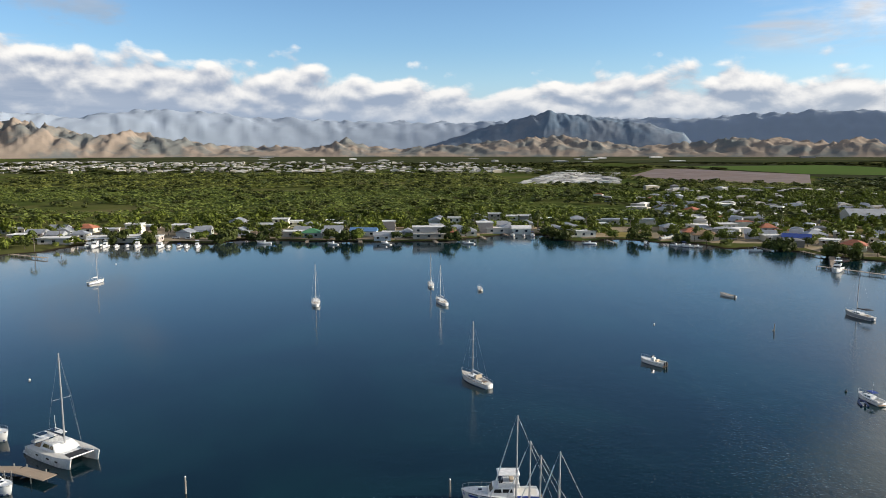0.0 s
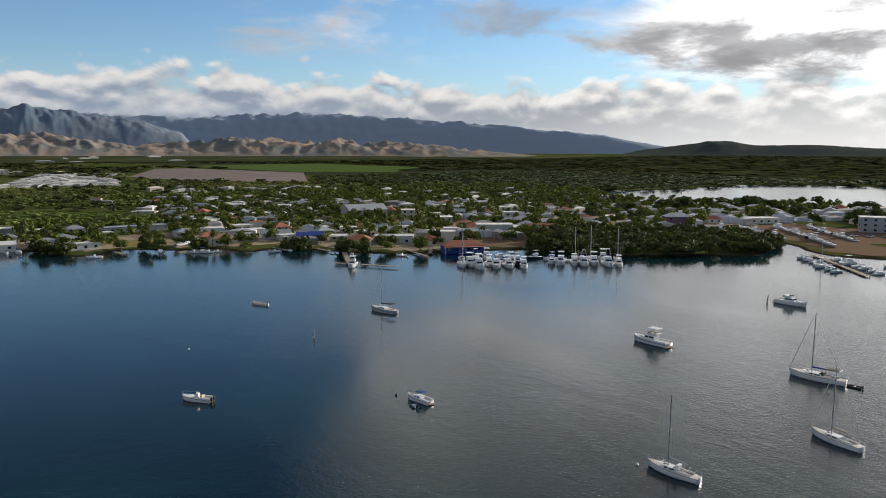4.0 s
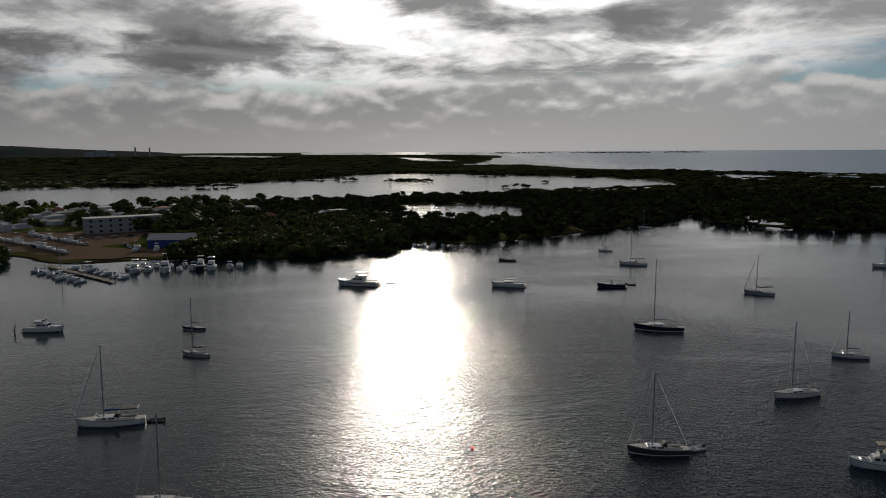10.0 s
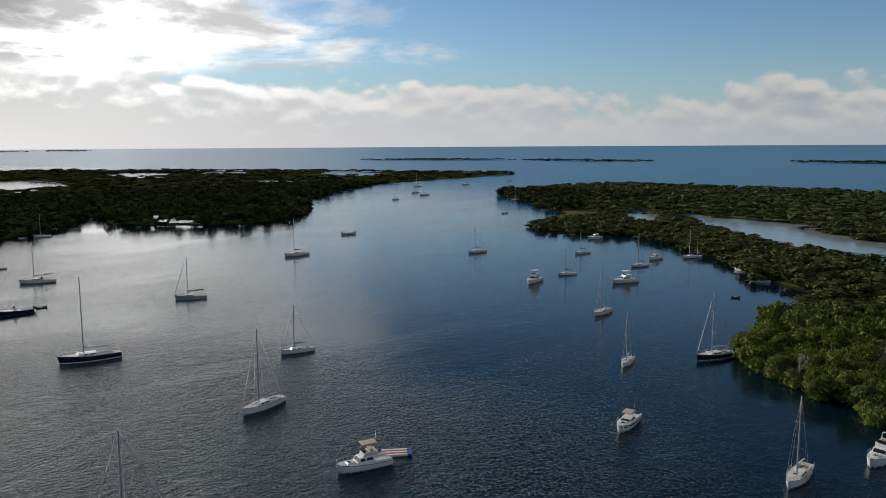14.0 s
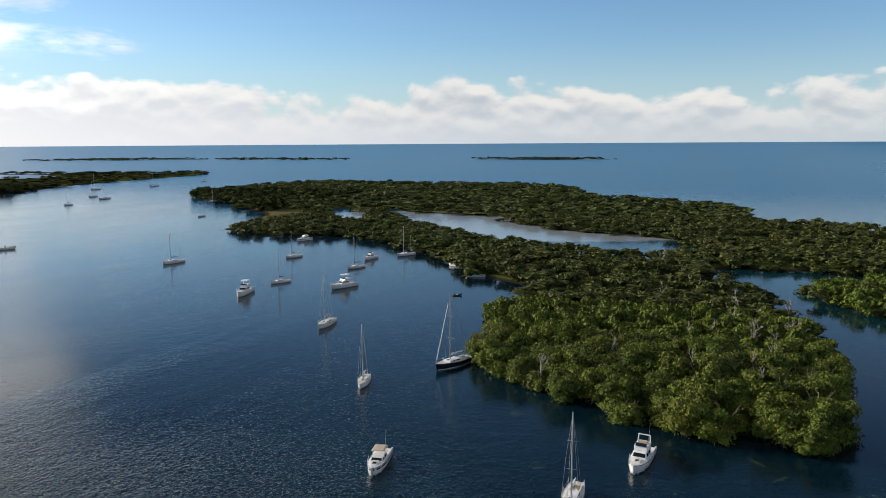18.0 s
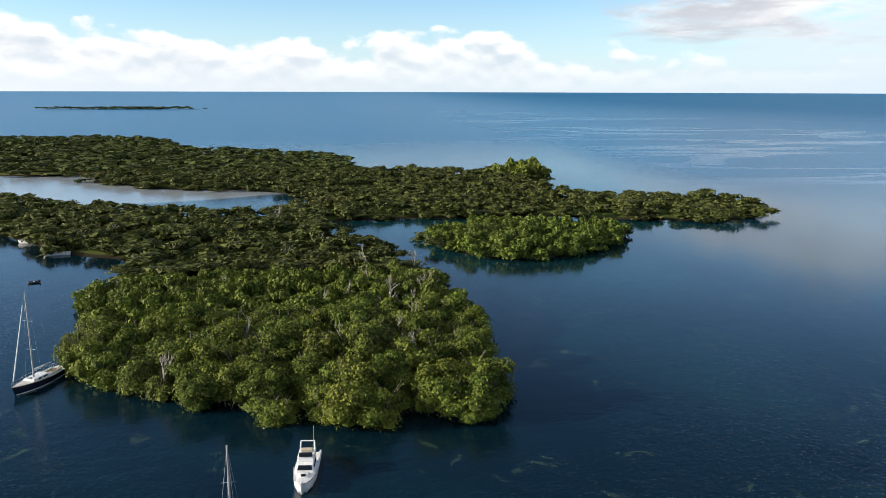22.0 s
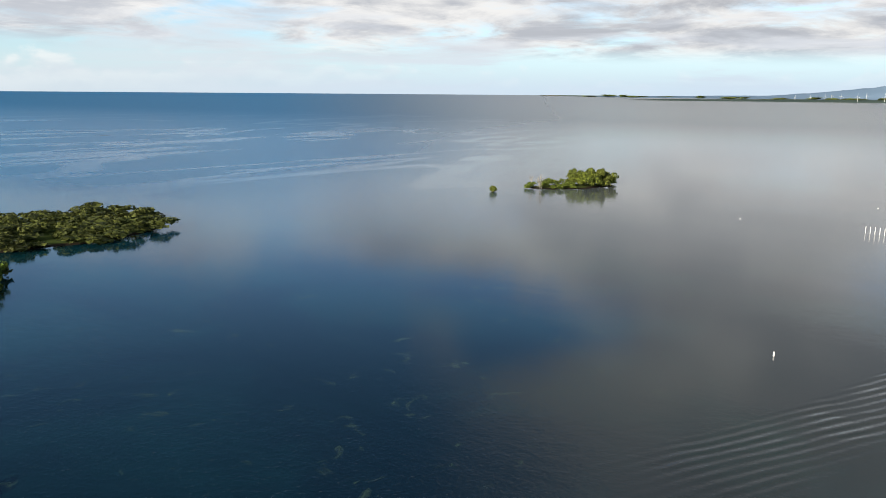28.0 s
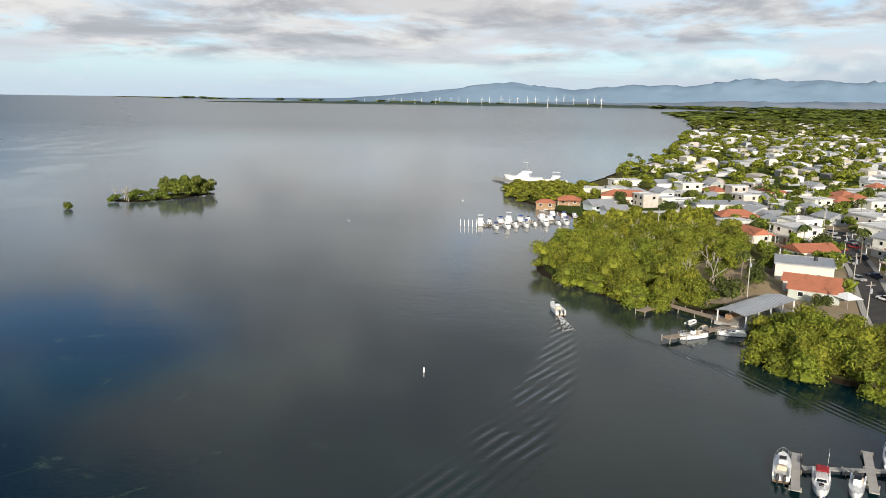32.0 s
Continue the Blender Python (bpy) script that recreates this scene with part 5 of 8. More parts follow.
def dinghy(label, L=3.0, tube_mat=None, group=""):
    e = thing("dinghy", label, "boat", group)
    bm = bmesh.new()
    pts = [(-L / 2, 0.62, 0.16), (L * 0.22, 0.62, 0.2), (L * 0.42, 0.36, 0.27), (L / 2, 0, 0.32)]
    for s in (-1, 1):
        for p, q in zip(pts, pts[1:]):
            tube(bm, (p[0], s * p[1], p[2]), (q[0], s * q[1], q[2]), 0.2, 0.2, 7)
    part("inflatable_tube", bm, tube_mat or M_GREY, e)
    block("floor", M_DECK, e, -L / 2 + 0.1, L * 0.3, -0.5, 0.5, 0.02, 0.10)
    block("thwart", M_WHITE, e, -0.2, 0.1, -0.55, 0.55, 0.25, 0.32)
    block("outboard", M_BLACK, e, -L / 2 - 0.35, -L / 2 + 0.05, -0.16, 0.16, 0.1, 0.75, bx=0.1, bevel=0.04)
    return e


def rowboat(label, L, hull=None, deckmat=None, group="moored boats"):
    e = thing("skiff", label, "boat", group)
    h = Hull(L, L * 0.30, L * 0.07 + 0.15, L * 0.05, POWER, 0.3)
    h.mesh(hull or M_WHITE, e)
    h.deck(deckmat or M_DECK, e, 0.0, 1.0, 0.25)
    h.stripe("gunwale", M_TEAK, e, 0.92, 1.03)
    for s in (0.2, 0.45, 0.68):
        block("thwart", M_TEAK, e, h.x(s) - 0.15, h.x(s) + 0.15, -h.half(s) * 0.9, h.half(s) * 0.9, h.sheer(s) - 0.16, h.sheer(s) - 0.08)
    block("outboard", M_BLACK, e, -L / 2 - 0.4, -L / 2 + 0.02, -0.2, 0.2, 0.1, 1.0, bx=0.12, bevel=0.05)
    return e


def catamaran(label, L, group="boats at the dock"):
    e = thing("catamaran", label, "boat", group)
    h = Hull(L, 1.7, 1.45, 0.35, ([0, .15, .5, .8, 1], [.7, .9, 1, .75, .1]))
    for s in (-1, 1):
        k = h.mesh(M_WHITE, e)
        k.location = (0, s * 2.4, 0)
        d = h.deck(M_DECK, e)
        d.location = (0, s * 2.4, 0)
        for xx in (-0.2, 0.05, 0.25):
            bm = bmesh.new()
            box(bm, xx * L, xx * L + 0.7, s * 3.17, s * 3.25, 0.85, 1.08)
            part("port_light", bm, M_GLASS, e)
        block("hull_step", M_WHITE, e, -0.57 * L, -0.48 * L, s * 2.4 - 0.55, s * 2.4 + 0.55, 0.15, 0.65, bx=0.3)
    block("bridge_deck", M_WHITE, e, -0.46 * L, 0.22 * L, -2.3, 2.3, 0.75, 1.44)
    block("trampoline", M_BLACK, e, 0.22 * L, 0.44 * L, -1.7, 1.7, 1.40, 1.44)
    rod("cross_beam", M_ALU, e, (0.44 * L, -2.4, 1.6), (0.44 * L, 2.4, 1.6), 0.12)
    z = 1.44
    cab = block("cabin", M_WHITE, e, -0.26 * L, 0.14 * L, -2.2, 2.2, z, z + 1.15, fx=1.7, bx=0.2, iy=0.45, bevel=0.1)
    for s in (-1, 1):
        pane_on("cabin_window", cab, -0.20 * L, -0.05 * L, 2.2, 1.75, z, z + 1.15, 0.4, 0.85, s, slant=0.2)
        pane_on("cabin_window", cab, -0.04 * L, 0.05 * L, 2.2, 1.75, z, z + 1.15, 0.4, 0.85, s, slant=0.25)
    bm = bmesh.new()
    for y0 in (-1.5, -0.45, 0.6):
        box(bm, 0.14 * L - 1.35, 0.14 * L - 0.75, y0, y0 + 0.9, z + 0.45, z + 0.92, fx=0.65, bx=-0.0)
    part("front_windows", bm, M_GLASS, cab)
    block("hardtop", M_WHITE, e, -0.44 * L, -0.16 * L, -2.0, 2.0, z + 1.75, z + 1.87, bevel=0.04)
    block("cockpit", M_TEAK, e, -0.45 * L, -0.26 * L, -1.9, 1.9, z - 0.3, z + 0.015)
    for s in (-1, 1):
        rod("hardtop_post", M_ALU, e, (-0.42 * L, s * 1.8, z), (-0.42 * L, s * 1.8, z + 1.76), 0.05)
        block("solar_panel", M_GLASS, e, -0.42 * L, -0.30 * L, s * 0.95 - 0.75, s * 0.95 + 0.75, z + 1.88, z + 1.92)
    hh = Hull(L, 6.4, 1.45, 0.35, SAIL)
    mast_set(e, hh, 0.05 * L, z + 1.1, 17.6, 0.42 * L, M_NAVY, 0.16, None, 1, False)
    rod("wind_pole", M_ALU, e, (-0.47 * L, 2.2, 1.2), (-0.49 * L, 2.2, 5.2), 0.045)
    block("davit_dinghy", M_GREY, e, -0.60 * L, -0.52 * L, -1.4, 1.4, 1.2, 1.7, bevel=0.15)
    return e


# moored boats, each at its own buoy
put(catamaran("white cruising catamaran with navy sail cover moored at a dock", 12.2), -62.5, 118.5, -33)
put(sailboat("white sloop with a dark mast and tan cockpit", 10.4, top=13.4, bimini=None, dodger=M_TAN, cover=M_WHITE), 7.0, 158.2, 122)
put(motorboat("small white open motorboat cluttered with gear", 6.6, open_=True), 49.4, 172.4, 128)
put(rowboat("small white wooden boat with tan decks", 6.6), 98.1, 255.4, 114)
put(sailboat("grey sloop with bare mast and cockpit frame", 10.6, M_GREY, M_BLACK, top=14.2, bimini=M_BLACK), 125.5, 222.4, 106)
put(motorboat("small white motorboat with a blue canvas top", 6.4, fly=False, bimini=M_BLUE), 85.6, 145.7, 100)
put(dinghy("blue and white inflatable dinghy beside a motorboat", 3.2, M_STRIPE), 83.2, 144.0, 75)
put(motorboat("white flybridge motor yacht with blue cockpit canvas", 10.8, bimini=M_WHITE, stripe=M_GREY), 161.3, 147.3, 93)
put(motorboat("old white trawler with a rounded wheelhouse", 10.6, fly=True, tower=False), 240.0, 152.2, -92)
put(sailboat("white cutter with furled headsail and dark cockpit canvas", 11.8, top=15.0, furl=M_WHITE, bimini=M_BLACK, dodger=M_BLACK), 165.2, 105.2, 99)
put(dinghy("dark inflatable dinghy tied behind a cutter", 3.0, M_BLACK), 166.4, 97.6, 95)
put(sailboat("white sloop with tan covers and long boot stripe", 9.6, top=13.8, furl=M_WHITE, cover=M_TAN), 131.8, 84.7, 80)
put(sailboat("white sloop with a white canvas awning", 9.0, top=12.8, cover=M_GREY, dodger=M_WHITE), 98.0, 93.6, 96)
put(sailboat("white sloop with open white cockpit seen from astern", 9.6, top=13.0, cover=M_WHITE), -41.7, 242.5, 100)
put(sailboat("white ketch with a wide stern", 9.8, top=12.6, ketch=False, cover=M_WHITE), -0.6, 243.8, 108)
put(sailboat("small white sloop lying behind another boat", 8.0, top=12.2, cover=M_WHITE), -4.5, 275.0, 95)
put(motorboat("small white cabin motorboat", 5.2, fly=False), 13.3, 267.5, 95)
put(sailboat("small white sloop near the northern docks", 7.8, top=12.0, cover=M_WHITE), -132.0, 282.4, 70)
put(sailboat("small dark sloop with a teak deck", 6.8, M_NAVY, M_TAN, top=9.4), 239.6, 111.0, 77)
put(sailboat("small grey sloop with a stern frame", 7.4, M_GREY, M_BLACK, top=9.6, bimini=M_BLACK), 211.8, 102.8, 70)
put(motorboat("large white trawler yacht with a high bridge", 15.0, bimini=M_WHITE, arch=True, stripe=M_NAVY), 305.5, 69.3, 78)
put(dinghy("grey dinghy trailing behind a trawler yacht", 3.4), 309.0, 57.5, 90)
put(rowboat("low dark wooden fishing boat", 8.0, M_WINE), 362.3, 6.4, 62)
put(motorboat("low white express motorboat with a dark top", 12.0, fly=False, bimini=M_BLACK), 298.6, 14.4, 76)
put(sailboat("small sloop with a furled headsail", 6.8, top=8.6, furl=M_WHITE), 390.5, -45.6, 78)
put(sailboat("white sloop with a dark pilothouse", 11.8, top=14.6, cover=M_WHITE, dodger=M_BLACK, bimini=M_BLACK), 346.0, -46.0, 67)
put(motorboat("low black launch with a bare deck", 9.8, M_NAVY, fly=False, open_=True), 295.6, -22.7, 85)
put(dinghy("dark dinghy behind a black launch", 2.8, M_BLACK), 298.7, -31.0, 90)
put(sailboat("long navy sloop with white deck and covered boom", 13.2, M_NAVY, M_WHITE, top=19.6), 229.8, -18.3, 75)
put(sailboat("dark-hulled cutter with white cluttered deck", 10.0, M_WINE, M_GREY, top=13.6, dodger=M_BLACK), 146.4, 9.7, 84)
put(dinghy("white inflatable dinghy behind a dark cutter", 3.0, M_WHITE), 147.4, 3.0, 110)
put(sailboat("sloop lying close under the mangrove shore", 8.6, top=13.0), 494.5, -98.0, 74)
put(sailboat("grey cutter with dark canvas and a towed dinghy", 9.8, M_GREY, M_BLACK, top=13.4, bimini=M_BLACK, furl=M_TAN), 278.0, -69.2, 56)
put(sailboat("white sloop with a low cabin far out in the anchorage", 12.0, top=17.0), 331.2, -148.7, 84)
put(motorboat("low white motorboat with an open deck", 8.0, open_=True), 377.0, -215.8, 72)
put(sailboat("white sloop with a clean deck", 8.2, top=11.4, cover=M_GREY), 199.6, -54.4, 74)
put(sailboat("white sloop with grey covers and sugar-scoop stern", 10.2, top=15.4, cover=M_GREY), 172.7, -27.2, 101)
put(motorboat("white flybridge cruiser with a tan canvas top", 8.6, bimini=M_TAN), 138.6, -22.7, 72)
put(sailboat("white ketch with two bare masts", 9.8, ketch=True, top=12.0), 277.0, -209.4, 76)
put(motorboat("white sport cruiser with tall enclosed bridge", 10.0, bimini=M_WHITE, arch=True), 213.0, -166.2, 104)
put(sailboat("small white sloop with a thin mast", 7.4, top=11.0), 212.8, -186.6, 60)
put(motorboat("white power catamaran cruiser with wide cabin", 10.0, fly=True, bimini=M_WHITE), 188.5, -186.3, 66)
put(sailboat("small grey ketch with slender masts", 8.0, ketch=True, top=11.0), 239.4, -238.0, 68)
put(motorboat("white trawler with blue deck stripe near mangroves", 8.6, stripe=M_NAVY), 263.8, -287.0, 70)
put(sailboat("white sloop with a blue sail cover", 8.2, top=13.4), 202.2, -222.0, 66)
put(motorboat("white flybridge cruiser facing the spit", 8.0), 206.9, -243.8, 80)
put(sailboat("white ketch moored close to mangroves", 9.4, ketch=True, top=12.4), 197.0, -257.5, 64)
put(sailboat("white sloop with blue stripe and cluttered stern", 9.6, top=14.0, cover=M_TAN, stripe=True), 168.0, -138.5, 95)
put(sailboat("small white sloop with forestay and bow mooring", 7.6, top=12.2, cover=M_WHITE), 137.2, -98.7, 105)
put(sailboat("black-hulled sloop with furled sail and pale deck", 11.0, M_NAVY, M_WHITE, top=15.6, furl=M_WHITE), 124.6, -116.2, 68)
put(motorboat("white express cruiser with tan soft top and dark stripe", 8.2, fly=False, bimini=M_TAN, stripe=M_NAVY), 118.0, -65.2, 101)
put(motorboat("white trawler yacht with open flybridge and radar arch", 9.0, arch=True), 81.8, -78.9, 83)
put(sailboat("white sloop with white deck off the mangrove spit", 9.4, top=12.8, cover=M_WHITE), 88.9, -63.2, 92)
for args in (("white skiff drawn up under the mangroves", 7.5, 167.4, -238.5, -15), ("white open boat nosed into the mangroves", 7.2, 153.6, -219.4, 5), ("white and red skiff under mangrove branches", 6.4, 127.6, -169.5, 40)):
    put(rowboat(args[0], args[1]), *args[2:])
put(dinghy("small dark dinghy adrift at a mooring", 2.4, M_BLACK), 148.7, -185.8, 20)
for k, (bx_, by_, bl, hd) in enumerate(((690, -579, 13, 92), (576, -476, 12, 88), (607, -494, 11, 95), (552, -415, 8, 90), (670, -643, 12, 80), (686, -748, 11, 95), (461, -475, 11, 72))):
    put(sailboat("white sailing yacht far down the channel", bl, top=bl * 1.3, group="yachts in the channel"), bx_, by_, hd)
for bx_, by_ in ((391, -371), (386, -411)):
    put(rowboat("small open boat at the channel mouth", 6.5, group="skiffs at the channel mouth"), bx_, by_, 88)
e = thing("swim_platform", "floating platform painted red, white and blue stripes", "float")
for k, mt in enumerate((M_WHITE, M_RED, M_WHITE, M_RED, M_WHITE)):
    block("panel", mt, e, -1.8, 2.2, -1.2 + 0.48 * k, -0.74 + 0.48 * k, 0.0, 0.35, bevel=0.02)
block("blue_panel", M_BLUE, e, -2.5, -1.83, -1.2, 1.2, 0.0, 0.35)
put(e, 138.9, -29.6, 50)
for bx_, by_, c in ((83.9, 151.6, M_BLACK), (96.3, 99.3, M_WHITE), (92.0, 205, M_WHITE), (-232.8, -91.7, M_WHITE), (-459, -82, M_WHITE), (-298, -51, M_WHITE), (-90.7, 160, M_WHITE), (61, 213, M_WHITE), (-145, 330, M_WHITE), (150, 40, M_RED)):
    e = thing("mooring_buoy", "small round mooring buoy floating on the water", "buoy", "mooring buoys")
    bm = bmesh.new()
    bmesh.ops.create_icosphere(bm, subdivisions=2, radius=0.27)
    part("float", bm, c, e, smooth=True)
    rod("ring", M_BLACK, e, (0, 0, 0.3), (0, 0, 0.55), 0.05)
    put(e, bx_, by_, 0, 0.12)
e = thing("channel_marker", "white channel marker post standing in shallow water", "marker")
rod("post", M_WHITE, e, (0, 0, -2), (0, 0, 0.75), 0.17, 0.15, 8)
rod("cap", M_WHITE, e, (0, 0, 0.75), (0, 0, 0.92), 0.15, 0.05, 8)
put(e, -73.6, -47.0, 70)
for px_, py_, h_, ln in ((-37.8, 105, 2.6, 0), (1, 104, 2.6, 0), (92.1, 204.7, 2.0, 2), (235.7, 158.6, 2.6, 30), (238, 158.8, 1.6, -38), (48.2, -119.0, 1.3, 4), (48.9, -119.4, 1.4, -3)):
    e = thing("mooring_pile", "weathered timber pile standing in the water", "pile", "piles in the bay")
    rod("post", M_DEAD, e, (0, 0, -2), (math.tan(radians(ln)) * h_, 0, h_), 0.17, 0.14, 8)
    rod("cap", M_WHITE, e, (math.tan(radians(ln)) * h_, 0, h_ - 0.02), (math.tan(radians(ln)) * h_, 0, h_ + 0.12), 0.18, 0.05, 8)
    put(e, px_, py_, 0)

# ---- houses ----


def shared(name, mat, *a, **k):
    bm = bmesh.new()
    box(bm, *a, **k)
    me = bpy.data.meshes.new(name)
    bm.to_mesh(me)
    bm.free()
    me.materials.append(mat)
    return me


WIN_FRAME = shared("window", M_WHITE, -0.65, 0.65, -0.05, 0.06, 0.0, 1.2)
bm = bmesh.new()
box(bm, -0.65, 0.65, -0.05, 0.06, 0.0, 1.2)
bm.faces.ensure_lookup_table()
front_ = max(bm.faces, key=lambda f: f.calc_center_median().y)
bmesh.ops.inset_region(bm, faces=[front_], thickness=0.1, depth=-0.03)
front_.material_index = 1
WIN_ONE = bpy.data.meshes.new("window")
bm.to_mesh(WIN_ONE)
bm.free()
WIN_ONE.materials.append(M_WHITE)
WIN_ONE.materials.append(M_GLASS)
WIN_PANE = shared("pane", M_GLASS, -0.55, 0.55, 0.05, 0.075, 0.1, 1.1)
DOOR_LEAF = shared("door", M_TEAK, -0.5, 0.5, -0.05, 0.07, 0.0, 2.1)
FAR_WIN = shared("window", M_GLASS, -0.75, 0.75, -0.05, 0.05, 0.0, 1.2)


def roof_mesh(kind, w, d, h, over=0.45):
    bm = bmesh.new()
    W, D = w / 2 + over, d / 2 + over
    if kind == "flat":
        box(bm, -W, W, -D, D, h, h + 0.42)
        bm.faces.ensure_lookup_table()
        top_ = max(bm.faces, key=lambda f: f.calc_center_median().z)
        bmesh.ops.inset_region(bm, faces=[top_], thickness=0.16)
        bmesh.ops.translate(bm, verts=list(top_.verts), vec=(0, 0, -0.22))
    elif kind == "gable":
        r = D * 0.42
        v = [bm.verts.new(p) for p in ((-W, -D, h), (W, -D, h), (W, D, h), (-W, D, h), (-W, 0, h + r), (W, 0, h + r), (-W, -D, h - 0.12), (W, -D, h - 0.12), (W, D, h - 0.12), (-W, D, h - 0.12))]
        for q in ((0, 1, 5, 4), (2, 3, 4, 5), (3, 0, 4), (1, 2, 5), (6, 7, 1, 0), (7, 8, 2, 1), (8, 9, 3, 2), (9, 6, 0, 3), (9, 8, 7, 6)):
            bm.faces.new([v[i] for i in q])
    else:
        r, k = D * 0.45, max(W - D, 0.3)
        v = [bm.verts.new(p) for p in ((-W, -D, h), (W, -D, h), (W, D, h), (-W, D, h), (-k, 0, h + r), (k, 0, h + r), (-W, -D, h - 0.12), (W, -D, h - 0.12), (W, D, h - 0.12), (-W, D, h - 0.12))]
        for q in ((0, 1, 5, 4), (2, 3, 4, 5), (3, 0, 4), (1, 2, 5), (6, 7, 1, 0), (7, 8, 2, 1), (8, 9, 3, 2), (9, 6, 0, 3), (9, 8, 7, 6)):
            bm.faces.new([v[i] for i in q])
    bmesh.ops.recalc_face_normals(bm, faces=bm.faces)
    return bm


def house(label, w, d, h, roof, wall, top, near=True, floors=1, porch=0.0, group="houses of the village", name="house", every=False, panes=False):
    e = thing(name, label, "house", group)
    H = h * floors
    wl = block("wall", wall, e, -w / 2, w / 2, -d / 2, d / 2, -0.6, H)
    part("roof", roof_mesh(roof, w, d, H), top, e)
    if roof == "flat" and near:
        rod("water_tank", M_BLACK if w > 12 else M_ROOFW, e, (w * 0.2, d * 0.15, H + 0.2), (w * 0.2, d * 0.15, H + 1.3), 0.55, 0.5, 9)
    spots = []
    for fl in range(floors):
        z = fl * h + 1.0
        for k in range(max(2, int(w / 5))):
            x = -w / 2 + w * (k + 0.5) / max(2, int(w / 5))
            spots += [(x, -d / 2, z, 180)] + ([(x, d / 2, z, 0)] if k == 0 or panes else [])
        spots += [(w / 2, 0.2 * d, z, -90), (-w / 2, -0.2 * d, z, 90)]
    for k, (x, y, z, a) in enumerate(spots if near or every else [q for q in spots if q[3] == 180][:4] + spots[-2:-1]):
        f = new("window", (WIN_FRAME if panes else WIN_ONE) if near else FAR_WIN)
        f.parent, f.matrix_basis = e, pose(x, y, z, 0, 0, a)
        if near and panes:
            p = new("pane", WIN_PANE)
            p.parent = f
    if near:
        o = new("door", DOOR_LEAF)
        o.parent, o.matrix_basis = e, pose(0.05 * w, -d / 2, 0.05, 0, 0, 180)
        if panes:
            block("step", M_CONC, e, 0.05 * w - 0.9, 0.05 * w + 0.9, -d / 2 - 0.9, -d / 2, -0.5, 0.04)
    if porch:
        block("porch_roof", top, e, -w / 2, w / 2, -d / 2 - porch, -d / 2 + 0.02, h - 0.45, h - 0.3)
        for x in (-w / 2 + 0.2, 0, w / 2 - 0.2) if near else (-w / 2 + 0.2, w / 2 - 0.2):
            block("porch_post", M_WHITE, e, x - 0.1, x + 0.1, -d / 2 - porch + 0.1, -d / 2 - porch + 0.3, -0.5, h - 0.45)
        if floors > 1:
            block("balcony", M_CONC, e, -w / 2, w / 2, -d / 2 - porch, -d / 2, h - 0.28, h - 0.05)
            rails("balcony_rail", M_WHITE, e, [[(-w / 2, -d / 2 - porch, h + 0.9), (w / 2, -d / 2 - porch, h + 0.9)]] + [[(x, -d / 2 - porch, h - 0.1), (x, -d / 2 - porch, h + 0.9)] for x in np.linspace(-w / 2, w / 2, 9)], 0.04)
    return e


NEARK = [house("small cream concrete house with flat white roof", 10, 8.5, 3.0, "flat", M_WALL, M_ROOFW),
         house("long white house with flat roof and porch", 14, 9, 3.1, "flat", M_WALL, M_ROOFW, porch=2.2),
         house("low house with rusty terracotta gable roof", 11, 8, 2.9, "gable", M_WALL, M_ROOFR, porch=2.0),
         house("tinted wooden house under a zinc gable roof", 9, 8, 2.8, "gable", M_WALLB, M_ROOFG),
         house("two-storey pale house with balcony and flat roof", 11, 9, 3.0, "flat", M_WALL, M_ROOFW, floors=2, porch=2.0),
         house("tinted concrete house with flat white roof", 9.5, 9, 3.0, "flat", M_WALLB, M_ROOFW)]
FARK = [house("pale concrete house with flat white roof among trees", 10, 8, 2.9, "flat", M_BLOCK, M_ROOFW, False, porch=2.4),
        house("long white building with flat roof among trees", 15, 9, 3.1, "flat", M_WALL, M_ROOFW, False),
        house("house with zinc gable roof among trees", 10, 8, 2.8, "gable", M_WALLB, M_ROOFG, False, porch=2.2),
        house("house with terracotta hip roof among trees", 11, 9, 2.8, "hip", M_BLOCK, M_ROOFR, False),
        house("two-storey pale house with flat roof among trees", 9.5, 8, 2.9, "flat", M_BLOCK, M_ROOFW, False, 2),
        house("house with zinc hip roof among trees", 10, 8, 2.8, "hip", M_WALL, M_ROOFG, False, porch=2.2)]
TAKEN = []


def settle_houses(kinds, pts, turn, seed, group, spread=8.0, weights=None, faces=(0, 90, 180, 270), gap=9.5):
    rng = np.random.RandomState(seed)
    for x, y in pts:
        if any((x - a) ** 2 + (y - b) ** 2 < r * r for a, b, r in TAKEN):
            continue
        k = kinds[rng.choice(len(kinds), p=weights)]
        t = copy_thing(k, pose(x, y, 0.72 + float(rise(np.array(x), np.array(y))), 0, 0, turn + rng.choice(faces) + spread * (rng.rand() - 0.5)))
        s = 0.85 + 0.3 * rng.rand()
        t.scale = (s, s, 0.95 + 0.15 * rng.rand())
        t["group"] = group
        TAKEN.append((x, y, gap))


